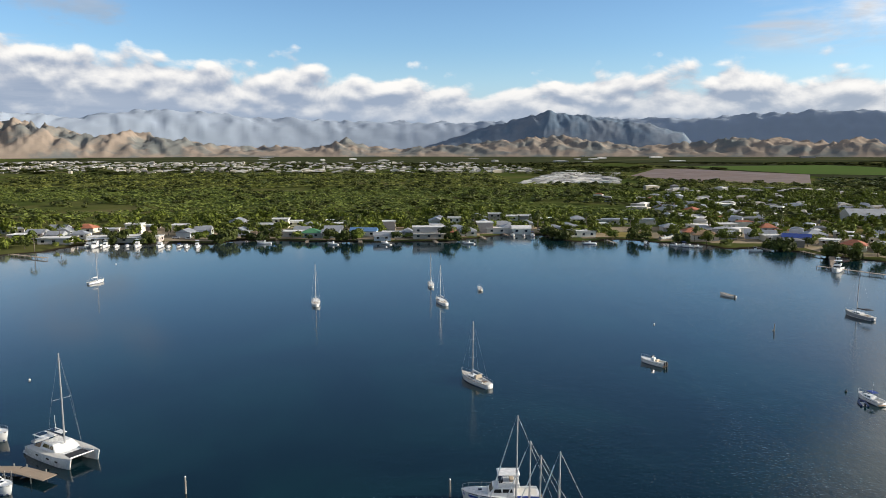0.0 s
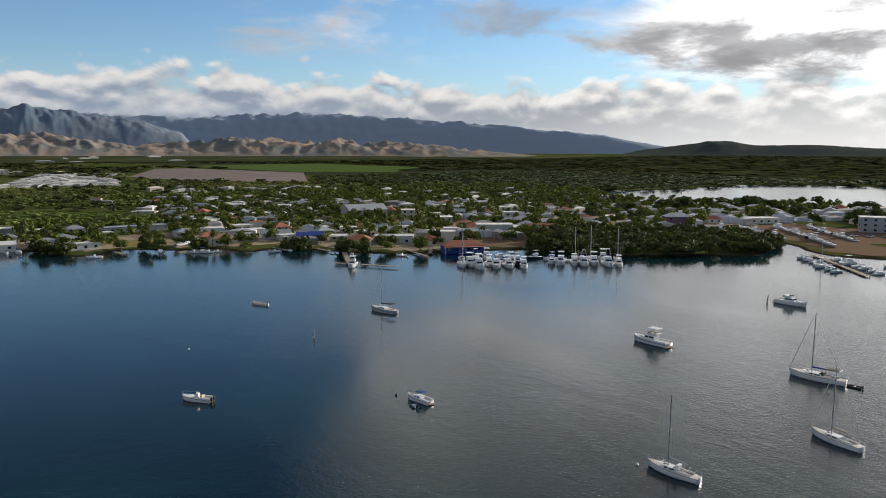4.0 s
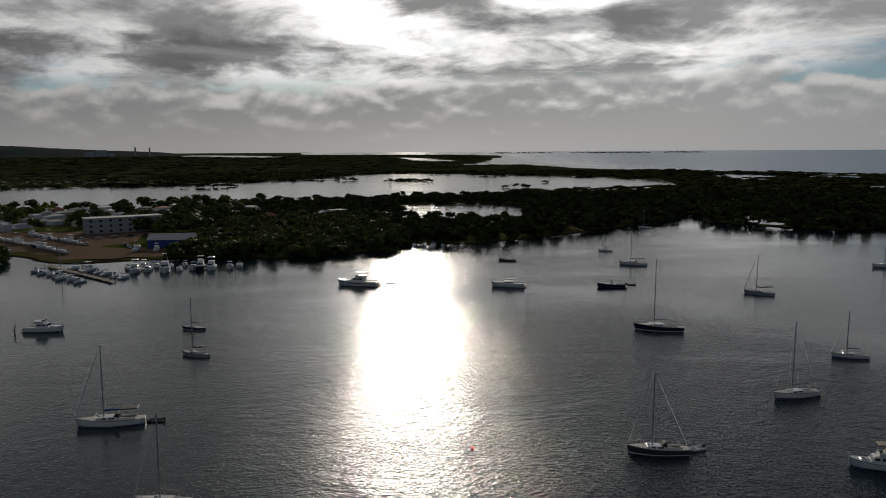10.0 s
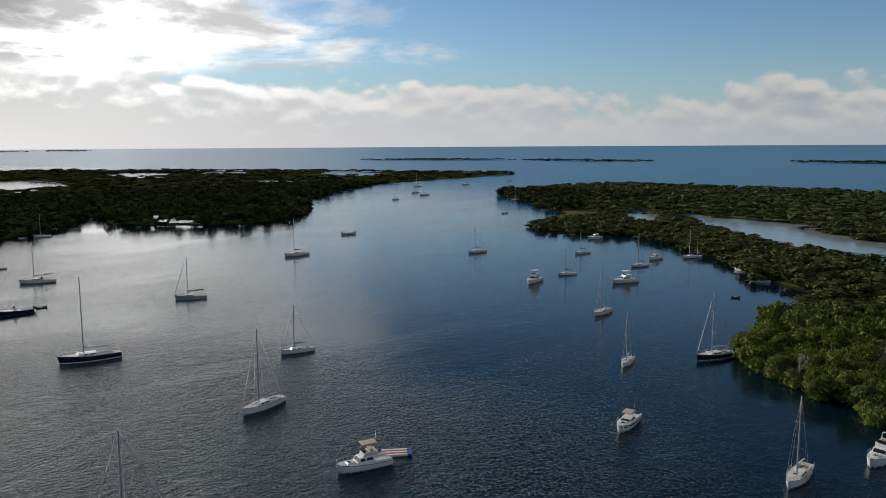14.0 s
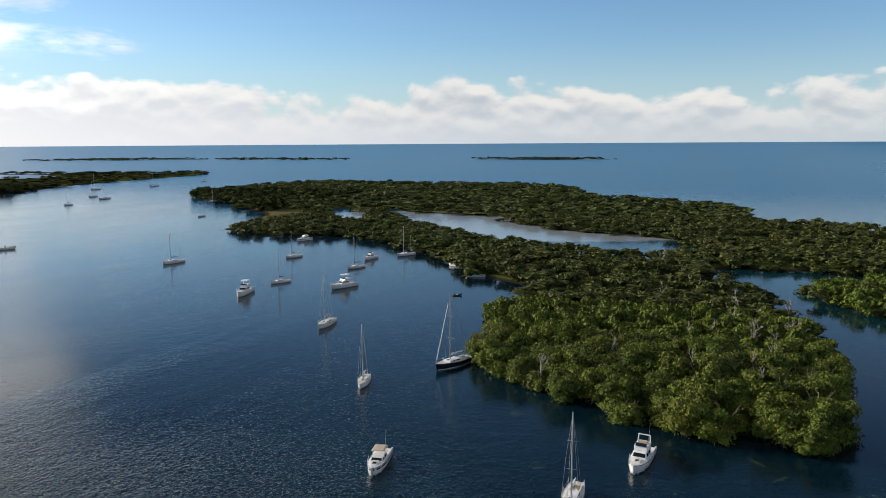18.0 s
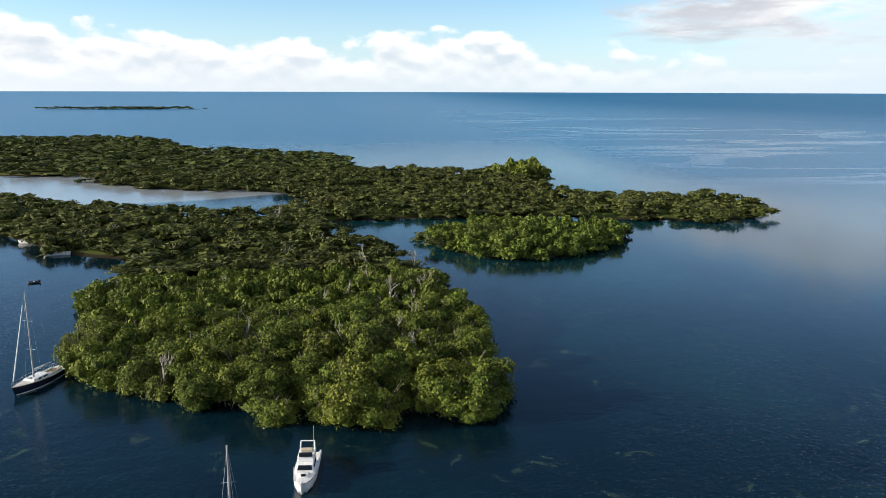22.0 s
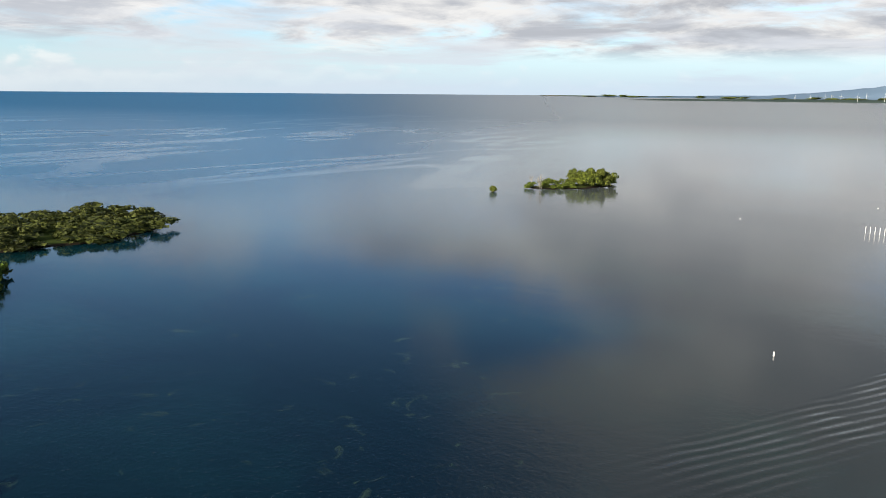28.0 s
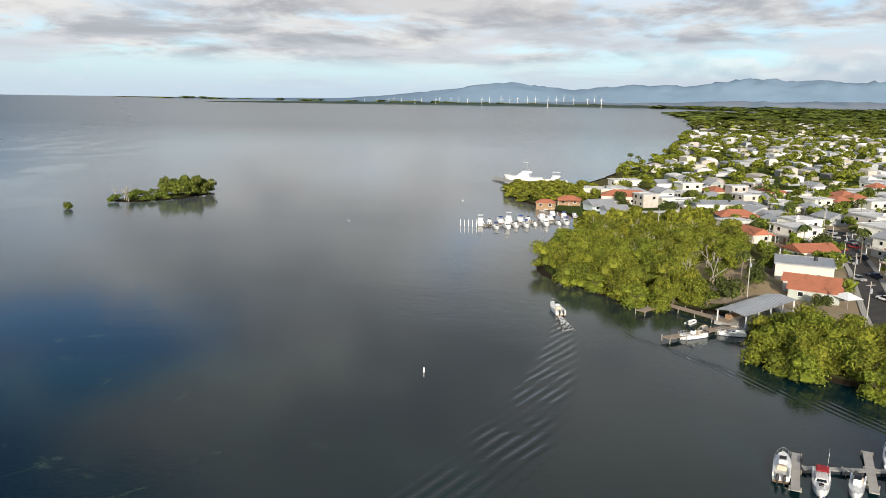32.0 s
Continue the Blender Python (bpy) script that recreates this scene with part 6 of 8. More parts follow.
def flat_patch(name, label, x0, x1, y0, y1, mat, lift=0.12, n=8, ragged=0.12, category="ground"):
    """An uneven patch of bare or tilled ground laid just over the plain."""
    rng = np.random.RandomState(int(abs(x0) + abs(y0)))
    u, v = np.meshgrid(np.linspace(0, 1, n), np.linspace(0, 1, n))
    x, y = x0 + (x1 - x0) * u, y0 + (y1 - y0) * v
    edge = (u == 0) | (u == 1) | (v == 0) | (v == 1)
    x = x + edge * (rng.rand(n, n) - 0.5) * (x1 - x0) * ragged
    y = y + edge * (rng.rand(n, n) - 0.5) * (y1 - y0) * ragged
    z = 0.75 + rise(x, y) + lift
    dry = land_depth(x.ravel(), y.ravel()) > 7
    f = [(j * n + i, j * n + i + 1, (j + 1) * n + i + 1, (j + 1) * n + i) for j in range(n - 1) for i in range(n - 1)]
    f = [q for q in f if all(dry[i] for i in q)]
    return tagged(mesh_ob(name, np.stack([x.ravel(), y.ravel(), z.ravel()], 1), f, mat), label, category, kind="structure")


def strip(name, label, pts, width, mat, lift=0.16):
    p = np.array(pts, float)
    t = np.gradient(p, axis=0)
    t /= np.linalg.norm(t, axis=1)[:, None]
    nrm = np.stack([-t[:, 1], t[:, 0]], 1) * width / 2
    v = [(*q, 0.75 + lift + float(rise(q[0], q[1]))) for a, b in zip(p + nrm, p - nrm) for q in (a, b)]
    f = [(2 * k, 2 * k + 1, 2 * k + 3, 2 * k + 2) for k in range(len(p) - 1)]
    return tagged(mesh_ob(name, v, f, mat), label, "road", kind="structure")


# western village: road, kerbs, houses
ROAD_W = [(-60, 32), (-90, 41), (-117, 50), (-140, 58.5), (-163, 67), (-198, 78), (-232, 89)]
strip("road", "grey asphalt village street with pale kerbs", ROAD_W, 5.6, M_ROAD)
for s in (-1, 1):
    q = np.array(ROAD_W, float)
    tt_ = np.gradient(q, axis=0)
    tt_ /= np.linalg.norm(tt_, axis=1)[:, None]
    q = q + np.stack([-tt_[:, 1], tt_[:, 0]], 1) * s * 3.55
    strip("pavement", "pale concrete pavement along the street", q, 1.3, M_CONC, 0.28)
flat_patch("village_ground", "pale sandy ground of the western village", -325, -92, 52, 215, M_YARD, 0.06, 26, 0.02)
flat_patch("waterfront_ground", "pale sandy ground behind the restaurant", -172, -112, 10, 62, M_YARD, 0.09, 22, 0.02)
flat_patch("bare_lot", "dry brown earth lot beside the mangroves", -160, -130, 12, 36, M_LOT, 0.16)
TAKEN += [(-254 + 0, 58, 9)]


def one(label, x, y, turn, *a, r=8, **k):
    e = house(label, *a, **{"panes": True, **k})
    put(e, x, y, turn, 0.74)
    TAKEN.append((x, y, r))
    return e


one("long pale yellow building with grey flat roof", -272, 58, 96, 24, 13, 4.6, "flat", M_WALL, M_ROOFG, r=14)
one("pink house with terracotta roof", -250, 58, 96, 15, 9, 3.0, "hip", M_WALLB, M_ROOFR, porch=2.0)
one("cream hall with pale grey flat roof", -155, 47.5, 70, 14, 12, 4.2, "flat", M_WALL, M_ROOFG, r=11)
one("low cream house with rust-red roof", -138, 43, 62, 12.5, 6, 2.9, "gable", M_WALL, M_ROOFR, r=9)
one("small blue and red roofed bar", -130, 40.5, 62, 11, 5, 2.7, "gable", M_WALLB, M_ROOFR, r=8)
one("white two-storey house with balcony beside the street", -208, 94, 17, 13, 10, 3.1, "flat", M_WALL, M_ROOFW, floors=2, porch=2.2, r=10)
one("white two-storey house with grey roof beside the street", -182, 87, 17, 14, 10, 3.1, "gable", M_WALL, M_ROOFG, floors=2, porch=2.2, r=10)
one("white house with red roof at the street corner", -160, 80, 17, 13, 10, 3.1, "flat", M_WALL, M_ROOFR, floors=2, porch=2.0, r=10)
one("white two-storey house near the palms", -234, 103, 17, 12, 10, 3.1, "flat", M_WALL, M_ROOFW, floors=2, r=9)
one("large white house with terracotta roof by the bay", -300, 24, 80, 22, 10, 3.6, "hip", M_WALL, M_ROOFR, r=12)
one("small waterside hut with orange-red roof", -277, -14, 80, 8, 5, 2.6, "hip", M_TEAK, M_ROOFR, r=6)
one("restaurant hut with orange-red roof beside the pontoon", -289, -3, 85, 10, 6, 2.7, "hip", M_TEAK, M_ROOFR, porch=2, r=7)
one("yellow waterfront house behind trees", -318, 14, 80, 14, 9, 4.5, "flat", M_WALL, M_ROOFW, r=9)
e = thing("white_tent", "white peaked canopy tent beside the street", "tent")
bm = bmesh.new()
box(bm, -2.6, 2.6, -2.2, 2.2, 2.3, 3.5, fx=2.3, bx=2.3, iy=2.0)
part("canopy", bm, M_WHITE, e)
for sx_ in (-2.5, 2.5):
    for sy_ in (-2.1, 2.1):
        rod("pole", M_ALU, e, (sx_, sy_, 0), (sx_, sy_, 2.4), 0.05)
put(e, -124.5, 45.5, 20, 0.76)
TAKEN.append((-124.5, 45.5, 6))
e = thing("dock_pavilion", "open waterfront restaurant under a grey metal roof", "pavilion")
panel_mesh = []
for sg_ in (-1, 1):
    bm = bmesh.new()
    for x0_, x1_, up_ in ((-0.5, 0.44, 0.06), (0.44, 0.5, 0.12)):
        v_ = [bm.verts.new(p_) for p_ in [(x_, y_, z_ + dz_) for dz_ in (0, up_) for x_, y_, z_ in ((x0_, sg_ * 3.5, 2.6), (x1_, sg_ * 3.5, 2.6), (x1_, 0, 3.1), (x0_, 0, 3.1))]]
        for q_ in ((4, 5, 6, 7), (3, 2, 1, 0), (0, 1, 5, 4), (1, 2, 6, 5), (2, 3, 7, 6), (3, 0, 4, 7)):
            bm.faces.new([v_[i_] for i_ in q_])
    bmesh.ops.recalc_face_normals(bm, faces=bm.faces)
    panel_mesh.append(bpy.data.meshes.new("roof_panel"))
    bm.to_mesh(panel_mesh[-1])
    bm.free()
    panel_mesh[-1].materials.append(M_ROOFG)
    for k in range(22):
        o = new("roof_panel", panel_mesh[-1])
        o.parent, o.matrix_basis = e, pose(-10.5 + k, 0, 0)
for xx in (-10.4, -5.2, 0, 5.2, 10.4):
    for yy in (-3.2, 3.2):
        block("post", M_WHITE, e, xx - 0.12, xx + 0.12, yy - 0.12, yy + 0.12, -0.5, 2.64)
block("floor_slab", M_CONC, e, -11, 11, -3.5, 3.5, -0.6, 0.12)
block("bar_counter", M_TEAK, e, -8, 4, 2.0, 2.8, 0.12, 1.2)
put(e, -114.2, 22.0, 134, 0.72)
TAKEN.append((-113, 21.5, 11))
TAKEN += [(-100, 32, 14), (-108, 38, 10)]

rngw = np.random.RandomState(71)
wx_, wy_, _ = scatter(-330, -85, 20, 215, 14.5, 72, lambda x, y, d: (d > 14))
road_np = np.array(ROAD_W, float)


def off_road(x, y, gap):
    a, b = road_np[:-1], road_np[1:]
    e_ = b - a
    t = np.clip(((x - a[:, 0]) * e_[:, 0] + (y - a[:, 1]) * e_[:, 1]) / (e_ ** 2).sum(1), 0, 1)
    return np.hypot(x - a[:, 0] - t * e_[:, 0], y - a[:, 1] - t * e_[:, 1]).min() > gap


WOOD_W1 = np.array([(-172, -24), (-140, -17), (-122, -6), (-120, 8), (-135, 12), (-160, 14), (-166, 34), (-200, 44), (-232, 42), (-236, 15), (-225, -2), (-195, -8)], float)
WOOD_W2 = np.array([(-101, 19), (-87, 14), (-79, 16), (-71, 24), (-66, 34), (-84, 40), (-98, 38)], float)
free_w = lambda x, y: off_road(x, y, 9.5) and signed(WOOD_W1, np.array([x]), np.array([y]))[0] < -5 and signed(WOOD_W2, np.array([x]), np.array([y]))[0] < -5 and not (-164 < x < -126 and 8 < y < 38)
settle_houses(NEARK, [(x, y) for x, y in zip(wx_, wy_) if free_w(x, y) and x > -225], 17, 73, "houses of the western village", gap=8.8)
settle_houses(FARK, [(x, y) for x, y in zip(wx_, wy_) if free_w(x, y) and x <= -225], 17, 78, "houses of the western village", gap=8.8, faces=(90, 90, 0, 180), weights=[.3, .15, .15, .14, .14, .12])
wx_, wy_, _ = scatter(-900, -330, 40, 620, 20.0, 74, lambda x, y, d: (d > 12))
settle_houses(FARK, [(x, y) for x, y in zip(wx_, wy_) if off_road(x, y, 11) and (y - 20) < -0.95 * x + 40 and x > -400 and rngw.rand() < 0.66], 17, 75, "houses of the western village", weights=[.34, .2, .12, .12, .14, .08])

# northern and eastern village
YARD = [(428, 310), (379, 222), (366, 207), (378, 160), (470, 200), (520, 250), (500, 300)]
yard_np = np.array(YARD, float)
E_GROVE = np.array([(262, 300), (282, 262), (345, 223), (396, 248), (392, 300), (350, 355), (310, 345)], float)
inside = lambda ring, x, y, m=0.0: signed(ring, np.array([float(x)]), np.array([float(y)]))[0] > m
flat_patch("boatyard_ground", "bare brown earth of a boatyard", 392, 500, 205, 300, M_DIRT)
flat_patch("boatyard_front", "bare brown earth beside the slipway", 378, 420, 160, 212, M_DIRT, 0.14)
flat_patch("slip_ground", "bare brown earth behind the moored motorboats", 240, 300, 310, 352, M_DIRT)
flat_patch("north_village_ground", "sandy trodden ground between the northern shore houses", -255, 225, 398, 486, M_YARD, 0.05, 60, 0.02)
flat_patch("east_village_ground", "sandy trodden ground between the eastern village houses", 170, 560, 310, 620, M_YARD, 0.04, 60, 0.02)
flat_patch("dry_lawn", "dry yellow lawn beside the water", 96, 120, 418, 452, M_GRASS)
flat_patch("ball_field", "dry yellow sports field", 246, 304, 440, 480, M_GRASS)
for ring_, nm_, lb_, mt_ in ((PLOTS[0], "mud_flat", "brown and grey drying mud flat on the plain", M_MUD), (PLOTS[1], "crop_field", "bright green crop field on the plain", M_FIELD)):
    v_ = [(x, y, 1.5 + float(rise(x, y))) for x, y in ring_]
    tagged(mesh_ob(nm_, v_, [tuple(range(len(v_)))[::1]], mt_), lb_, "field", kind="structure")
flat_patch("crop_field_far", "dark pasture far on the plain", -1500, 2300, 2750, 3900, M_PASTURE, 2.6, 24)
flat_patch("scrubland", "dark low scrubland between and beyond the lagoons", 700, 4600, -900, 2700, M_DARKSCRUB, 0.2, 90, 0.0)
TAKEN += [(275, 460, 30), (108, 435, 17), (268, 330, 26)]
one("long white marina building with covered terrace", -178, 406, 12, 26, 8, 3.2, "flat", M_WALL, M_ROOFW, porch=4, r=15, near=False)
one("boathouse with a green hip roof", -75, 428, 3, 11, 9, 3.0, "hip", M_WALLB, painted("green roof", (0.06, 0.22, 0.10), amount=0.3, rough=0.6), r=8, near=False)
one("white open terrace house at the water", -8, 424, 2, 18, 9, 3.2, "flat", M_WALL, M_ROOFW, floors=2, porch=3, r=11, near=False)
one("house with a blue metal roof", -46, 436, -4, 15, 8, 3.0, "gable", M_WALL, painted("blue roof", (0.10, 0.22, 0.42), amount=0.3, rough=0.5), r=9, near=False)
one("white flat-roofed waterfront house", -29, 428, -3, 11, 8, 3.0, "flat", M_WALL, M_ROOFW, r=7, near=False)
one("pale blue house behind the shore", 37, 468, 5, 15, 10, 3.3, "hip", M_WALLB, M_ROOFG, r=9, near=False)
one("white bungalow facing the bay", 32, 451, 3, 12, 7, 3.0, "flat", M_WALL, M_ROOFW, r=7, near=False)
one("white bungalow with wide eaves facing the bay", 47, 450, -3, 11, 7, 3.0, "gable", M_WALL, M_ROOFW, r=7, near=False)
one("dark open-sided shed with zinc roof", 288, 508, -8, 30, 18, 6.0, "gable", M_ROOFG, M_ROOFG, r=20, near=False)
one("long low grey school building", 122, 505, 2, 40, 10, 3.2, "flat", M_WALL, M_ROOFG, r=22, near=False)
one("white house with patched zinc roof", 178, 420, -20, 16, 9, 3.0, "gable", M_WALLB, M_ROOFG, r=9, near=False)
one("blue roofed boat shelter", 190, 402, -25, 14, 8, 3.0, "gable", M_WALLB, M_BLUE, r=8, near=False)
one("grey house with brown hip roof", 145, 415, -10, 14, 10, 3.0, "hip", M_WALL, M_TEAK, r=9, near=False)
one("long pale blue boathouse with flat roof", 222, 364, -38, 19, 8, 4.0, "flat", M_WALLB, M_ROOFW, r=11, near=False)
one("waterfront bar painted bright blue", 230, 316, -26, 20, 9, 3.4, "hip", M_BLUE, M_ROOFR, porch=3, r=12, near=False)
one("two-storey turquoise house with white balconies", 292, 364, -36, 21, 10, 3.1, "flat", M_WALLB, M_ROOFW, floors=2, porch=2.5, r=12, near=False)
one("long red roofed shed", 327, 359, -35, 19, 8, 3.2, "gable", M_WALL, M_ROOFR, r=11, near=False)
one("three-storey grey hotel block with rows of windows", 500, 226, -58, 44, 11, 3.1, "flat", M_GREY, M_ROOFW, floors=3, r=24, near=False, every=True)
one("blue boat workshop at the quay", 421, 172, 96, 22, 12, 4.5, "gable", M_BLUE, M_ROOFG, r=13, near=False)
one("white workshop with flat roof in the boatyard", 492, 312, -35, 20, 12, 3.5, "flat", M_WALL, M_ROOFW, r=13, near=False)
one("purple house at the edge of the mangroves", 428, 335, -35, 17, 10, 3.1, "hip", painted("purple paint", (0.18, 0.10, 0.16), amount=0.3, rough=0.8), M_ROOFG, floors=2, r=11, near=False)
rngn = np.random.RandomState(81)
nx_, ny_, nd_ = scatter(-260, 230, 395, 570, 13.5, 82, lambda x, y, d: (d > 9) & (d < 22))
settle_houses(FARK, [(x, y) for x, y in zip(nx_, ny_) if rngn.rand() < 0.95], 2, 83, "houses of the northern shore", faces=(0, 0, 0, 90), gap=10.5, weights=[.18, .12, .25, .12, .13, .2])
nx_, ny_, nd_ = scatter(-260, 230, 395, 570, 16.5, 88, lambda x, y, d: (d > 22) & (d < 95))
settle_houses(FARK, [(x, y) for x, y in zip(nx_, ny_) if rngn.rand() < 0.5], 2, 89, "houses of the northern shore", faces=(0, 0, 90), gap=12, weights=[.2, .1, .25, .1, .1, .25])
nx_, ny_, nd_ = scatter(170, 620, 300, 780, 19.0, 84, lambda x, y, d: (d > 12))
settle_houses(FARK, [(x, y) for x, y in zip(nx_, ny_) if not inside(E_GROVE, x, y, -8) and not inside(yard_np, x, y, -8) and y > 330 - 0.0 * x and x + y > 560 and x + y < 860 and rngn.rand() < 0.48], -34, 85, "houses of the eastern village", faces=(0, 0, 90), gap=11, weights=[.22, .1, .24, .08, .14, .22])
nx_, ny_, nd_ = scatter(560, 690, 30, 360, 34.0, 86, lambda x, y, d: (d > 10))
settle_houses(FARK, [(x, y) for x, y in zip(nx_, ny_) if rngn.rand() < 0.5], -60, 87, "houses along the lagoon road")
for o in [o for o in scene.objects if o.name.startswith("porch_post") and o.parent and o.parent.location.y > 330]:
    bpy.data.objects.remove(o)
drop_kinds(NEARK)
drop_kinds(FARK)

# far town and white covered fields on the plain: too many and too small to count
def blocks(name, label, pts, size, high, mat, seed, long=1.6, roof=None, turn_=0.0):
    rng = np.random.RandomState(seed)
    V, F = [], []
    for x, y in pts:
        a, w_, d_, h_ = turn_ + rng.rand() * 0.3 + (1.57 if rng.rand() < 0.25 else 0.0), size * (0.6 + rng.rand()) * long, size * (0.5 + 0.5 * rng.rand()), high * (0.6 + 0.9 * rng.rand())
        z = 0.6 + float(rise(x, y))
        o = len(V)
        for zz, k in ((z - 0.5, 1.0), (z + h_, 1.0), (z + h_ * 1.25, 0.35)):
            V += [(x + cx * w_ * k * math.cos(a) - cy * d_ * k * math.sin(a), y + cx * w_ * k * math.sin(a) + cy * d_ * k * math.cos(a), zz) for cx, cy in ((-.5, -.5), (.5, -.5), (.5, .5), (-.5, .5))]
        F += [(o + r * 4 + k, o + r * 4 + (k + 1) % 4, o + r * 4 + 4 + (k + 1) % 4, o + r * 4 + 4 + k) for r in (0, 1) for k in range(4)] + [(o + 8, o + 9, o + 10, o + 11)]
    ob = mesh_ob(name, V, F, [mat, roof or mat])
    ob.data.polygons.foreach_set("material_index", [int(k % 9 > 3) for k in range(len(F))])
    return tagged(ob, label, "buildings", kind="stuff")


rngf = np.random.RandomState(91)
blocks("far_town", "pale houses of a town far out on the plain", [(x, y) for x, y in zip(rngf.uniform(-1500, 520, 1100), rngf.uniform(1620, 2800, 1100)) if x < 350 - (y - 1500) * 0.2], 8.5, 4.0, M_FAR_WALL, 92, 1.6, M_FAR_ROOF)
blocks("far_town_halls", "large pale halls on the far plain", [(x, y) for x, y in zip(rngf.uniform(-1900, 1700, 18), rngf.uniform(2700, 3900, 18))], 24, 6.0, M_FAR_ROOF, 93, 1.8)
blocks("covered_fields", "rows of low white covered beds", [(120 + (k % 10) * 15 + (k // 10) * 5 + rngf.uniform(-4, 4), 1120 + (k // 10) * 21 + 4 * (k % 3)) for k in range(260)], 11, 1.6, M_FAR_ROOF, 94, 1.3)
wfx, wfy, _ = scatter(-1700, -395, 60, 1000, 21.0, 95, lambda x, y, d: d > 14)
keep_w = [(x, y) for x, y in zip(wfx, wfy) if off_road(x, y, 12) and y < 60 - 0.6 * x and rngf.rand() < (0.75 if x > -1100 else 0.35)]
blocks("west_far_houses", "pale flat-roofed houses farther along the western coast", keep_w[::4], 8.5, 3.2, M_FAR_WALL, 96, 1.3, M_FAR_ROOF)
blocks("west_far_roofs", "white-roofed houses farther along the western coast", keep_w[1::4], 9, 3.2, M_ROOFW, 97, 1.4)
blocks("west_far_zinc_roofs", "grey zinc-roofed houses farther along the western coast", keep_w[2::4], 9, 3.0, M_ROOFG, 197, 1.4)
blocks("west_far_painted_houses", "cream and tinted houses farther along the western coast", keep_w[3::4], 8.5, 3.4, M_BLOCK, 198, 1.3)
efx, efy, _ = scatter(250, 900, 440, 1000, 25.0, 98, lambda x, y, d: d > 12)
blocks("east_far_houses", "pale roofs among trees beyond the eastern village", [(x, y) for x, y in zip(efx, efy) if x + y > 870 and x + y < 1350 and rngf.rand() < 0.4], 9, 3.4, M_FAR_WALL, 99, 1.3, M_FAR_ROOF)
TAKEN += [(x, y, 9.5) for x, y in keep_w]
vfx, vfy, _ = scatter(170, 760, 230, 820, 14.5, 201, lambda x, y, d: d > 12)
keep_e = [(x, y) for x, y in zip(vfx, vfy) if x + y > 560 and x + y < 1000 and not inside(E_GROVE, x, y, -8) and not inside(yard_np, x, y, -6) and not any((x - a) ** 2 + (y - b) ** 2 < 121 for a, b, _ in TAKEN) and not (240 < x < 310 and 430 < y < 490) and rngf.rand() < 0.5]
for k, (nm_, lb_, wl_, rf_) in enumerate((("east_village_houses", "pale houses with white flat roofs in the eastern village", M_FAR_WALL, M_FAR_ROOF), ("east_village_zinc_houses", "tinted houses with zinc roofs in the eastern village", M_WALLB, M_ROOFG), ("east_village_cream_houses", "cream houses with grey roofs in the eastern village", M_FAR_WALL, M_CONC), ("east_village_red_houses", "pale houses with rusty roofs in the eastern village", M_BLOCK, M_ROOFR))):
    blocks(nm_, lb_, [p for i, p in enumerate(keep_e) if (i * 7 % 10 < 4, 4 <= i * 7 % 10 < 7, 7 <= i * 7 % 10 < 9, i * 7 % 10 == 9)[k]], 8.0, 3.2, wl_, 202 + k, 1.35, rf_, -0.6)
TAKEN += [(x, y, 8) for x, y in keep_e]

# ---- village and shore trees, palms ----
SHORE_CROWNS = [crown_mesh(140 + k, 3.4 + 0.3 * (k % 3), 6.6 + 0.5 * (k % 3), 10 + k % 4, 1700, 0.185, M_LEAF3, -0.05) for k in range(5)]
SHORE_TREES = [tree_kind("shore_tree", "bright green mangrove tree at the village waterfront", SHORE_CROWNS[k], TRUNKS[k % 3], "mangroves by the village") for k in range(5)]
VILLAGE_CROWNS = [crown_mesh(240 + k, 4.2 + 0.4 * (k % 3), 7.5 + 0.7 * (k % 3), 8 + k % 3, 800, 0.31, M_LEAF2 if k % 2 else M_LEAF, 0.22) for k in range(5)]
VILLAGE_TREES = [tree_kind("village_tree", "broad dark green shade tree among houses", VILLAGE_CROWNS[k], TRUNKS[k % 3], "shade trees in the villages") for k in range(5)]


def palm_kind(seed, h):
    rng = random.Random(seed)
    e = thing("palm_tree", "tall coconut palm with drooping fronds", "tree", "palms in the villages")
    bm = bmesh.new()
    lean = rng.uniform(-0.8, 0.8)
    for k in range(5):
        a, b = k / 5, (k + 1) / 5
        tube(bm, (lean * a * a, 0, h * a - 0.3), (lean * b * b, 0, h * b - 0.3), 0.2 - 0.08 * a, 0.2 - 0.08 * b, 7, False)
    part("trunk", bm, M_BARK, e)
    bm = bmesh.new()
    for k in range(15):
        a, up = k * 2.399, rng.uniform(-0.1, 1.0)
        pts = []
        for j in range(6):
            t = j / 5
            r = 2.8 * t * (0.85 + 0.3 * rng.random() * 0)
            pts.append(Vector((lean + math.cos(a) * r, math.sin(a) * r, h - 0.3 + up * 1.5 * t - 2.4 * t * t)))
        side = Vector((-math.sin(a), math.cos(a), 0))
        for p, q in zip(pts, pts[1:]):
            for s in (-1, 1):
                w0, w1 = 0.5, 0.42
                v = [bm.verts.new(c) for c in (p, q, q + side * s * w1 - Vector((0, 0, 0.28)), p + side * s * w0 * 0.8 - Vector((0, 0, 0.24)))]
                bm.faces.new(v)
    part("fronds", bm, M_LEAF2, e)
    return e


PALMS = [palm_kind(k, 8 + 1.3 * k) for k in range(3)]


def free_of_houses(x, y, r=6.5):
    if not TAKEN:
        return np.ones(len(x), bool)
    t = np.array([(a, b) for a, b, _ in TAKEN])
    return (np.hypot(x[:, None] - t[:, 0], y[:, None] - t[:, 1]) > r).all(1)


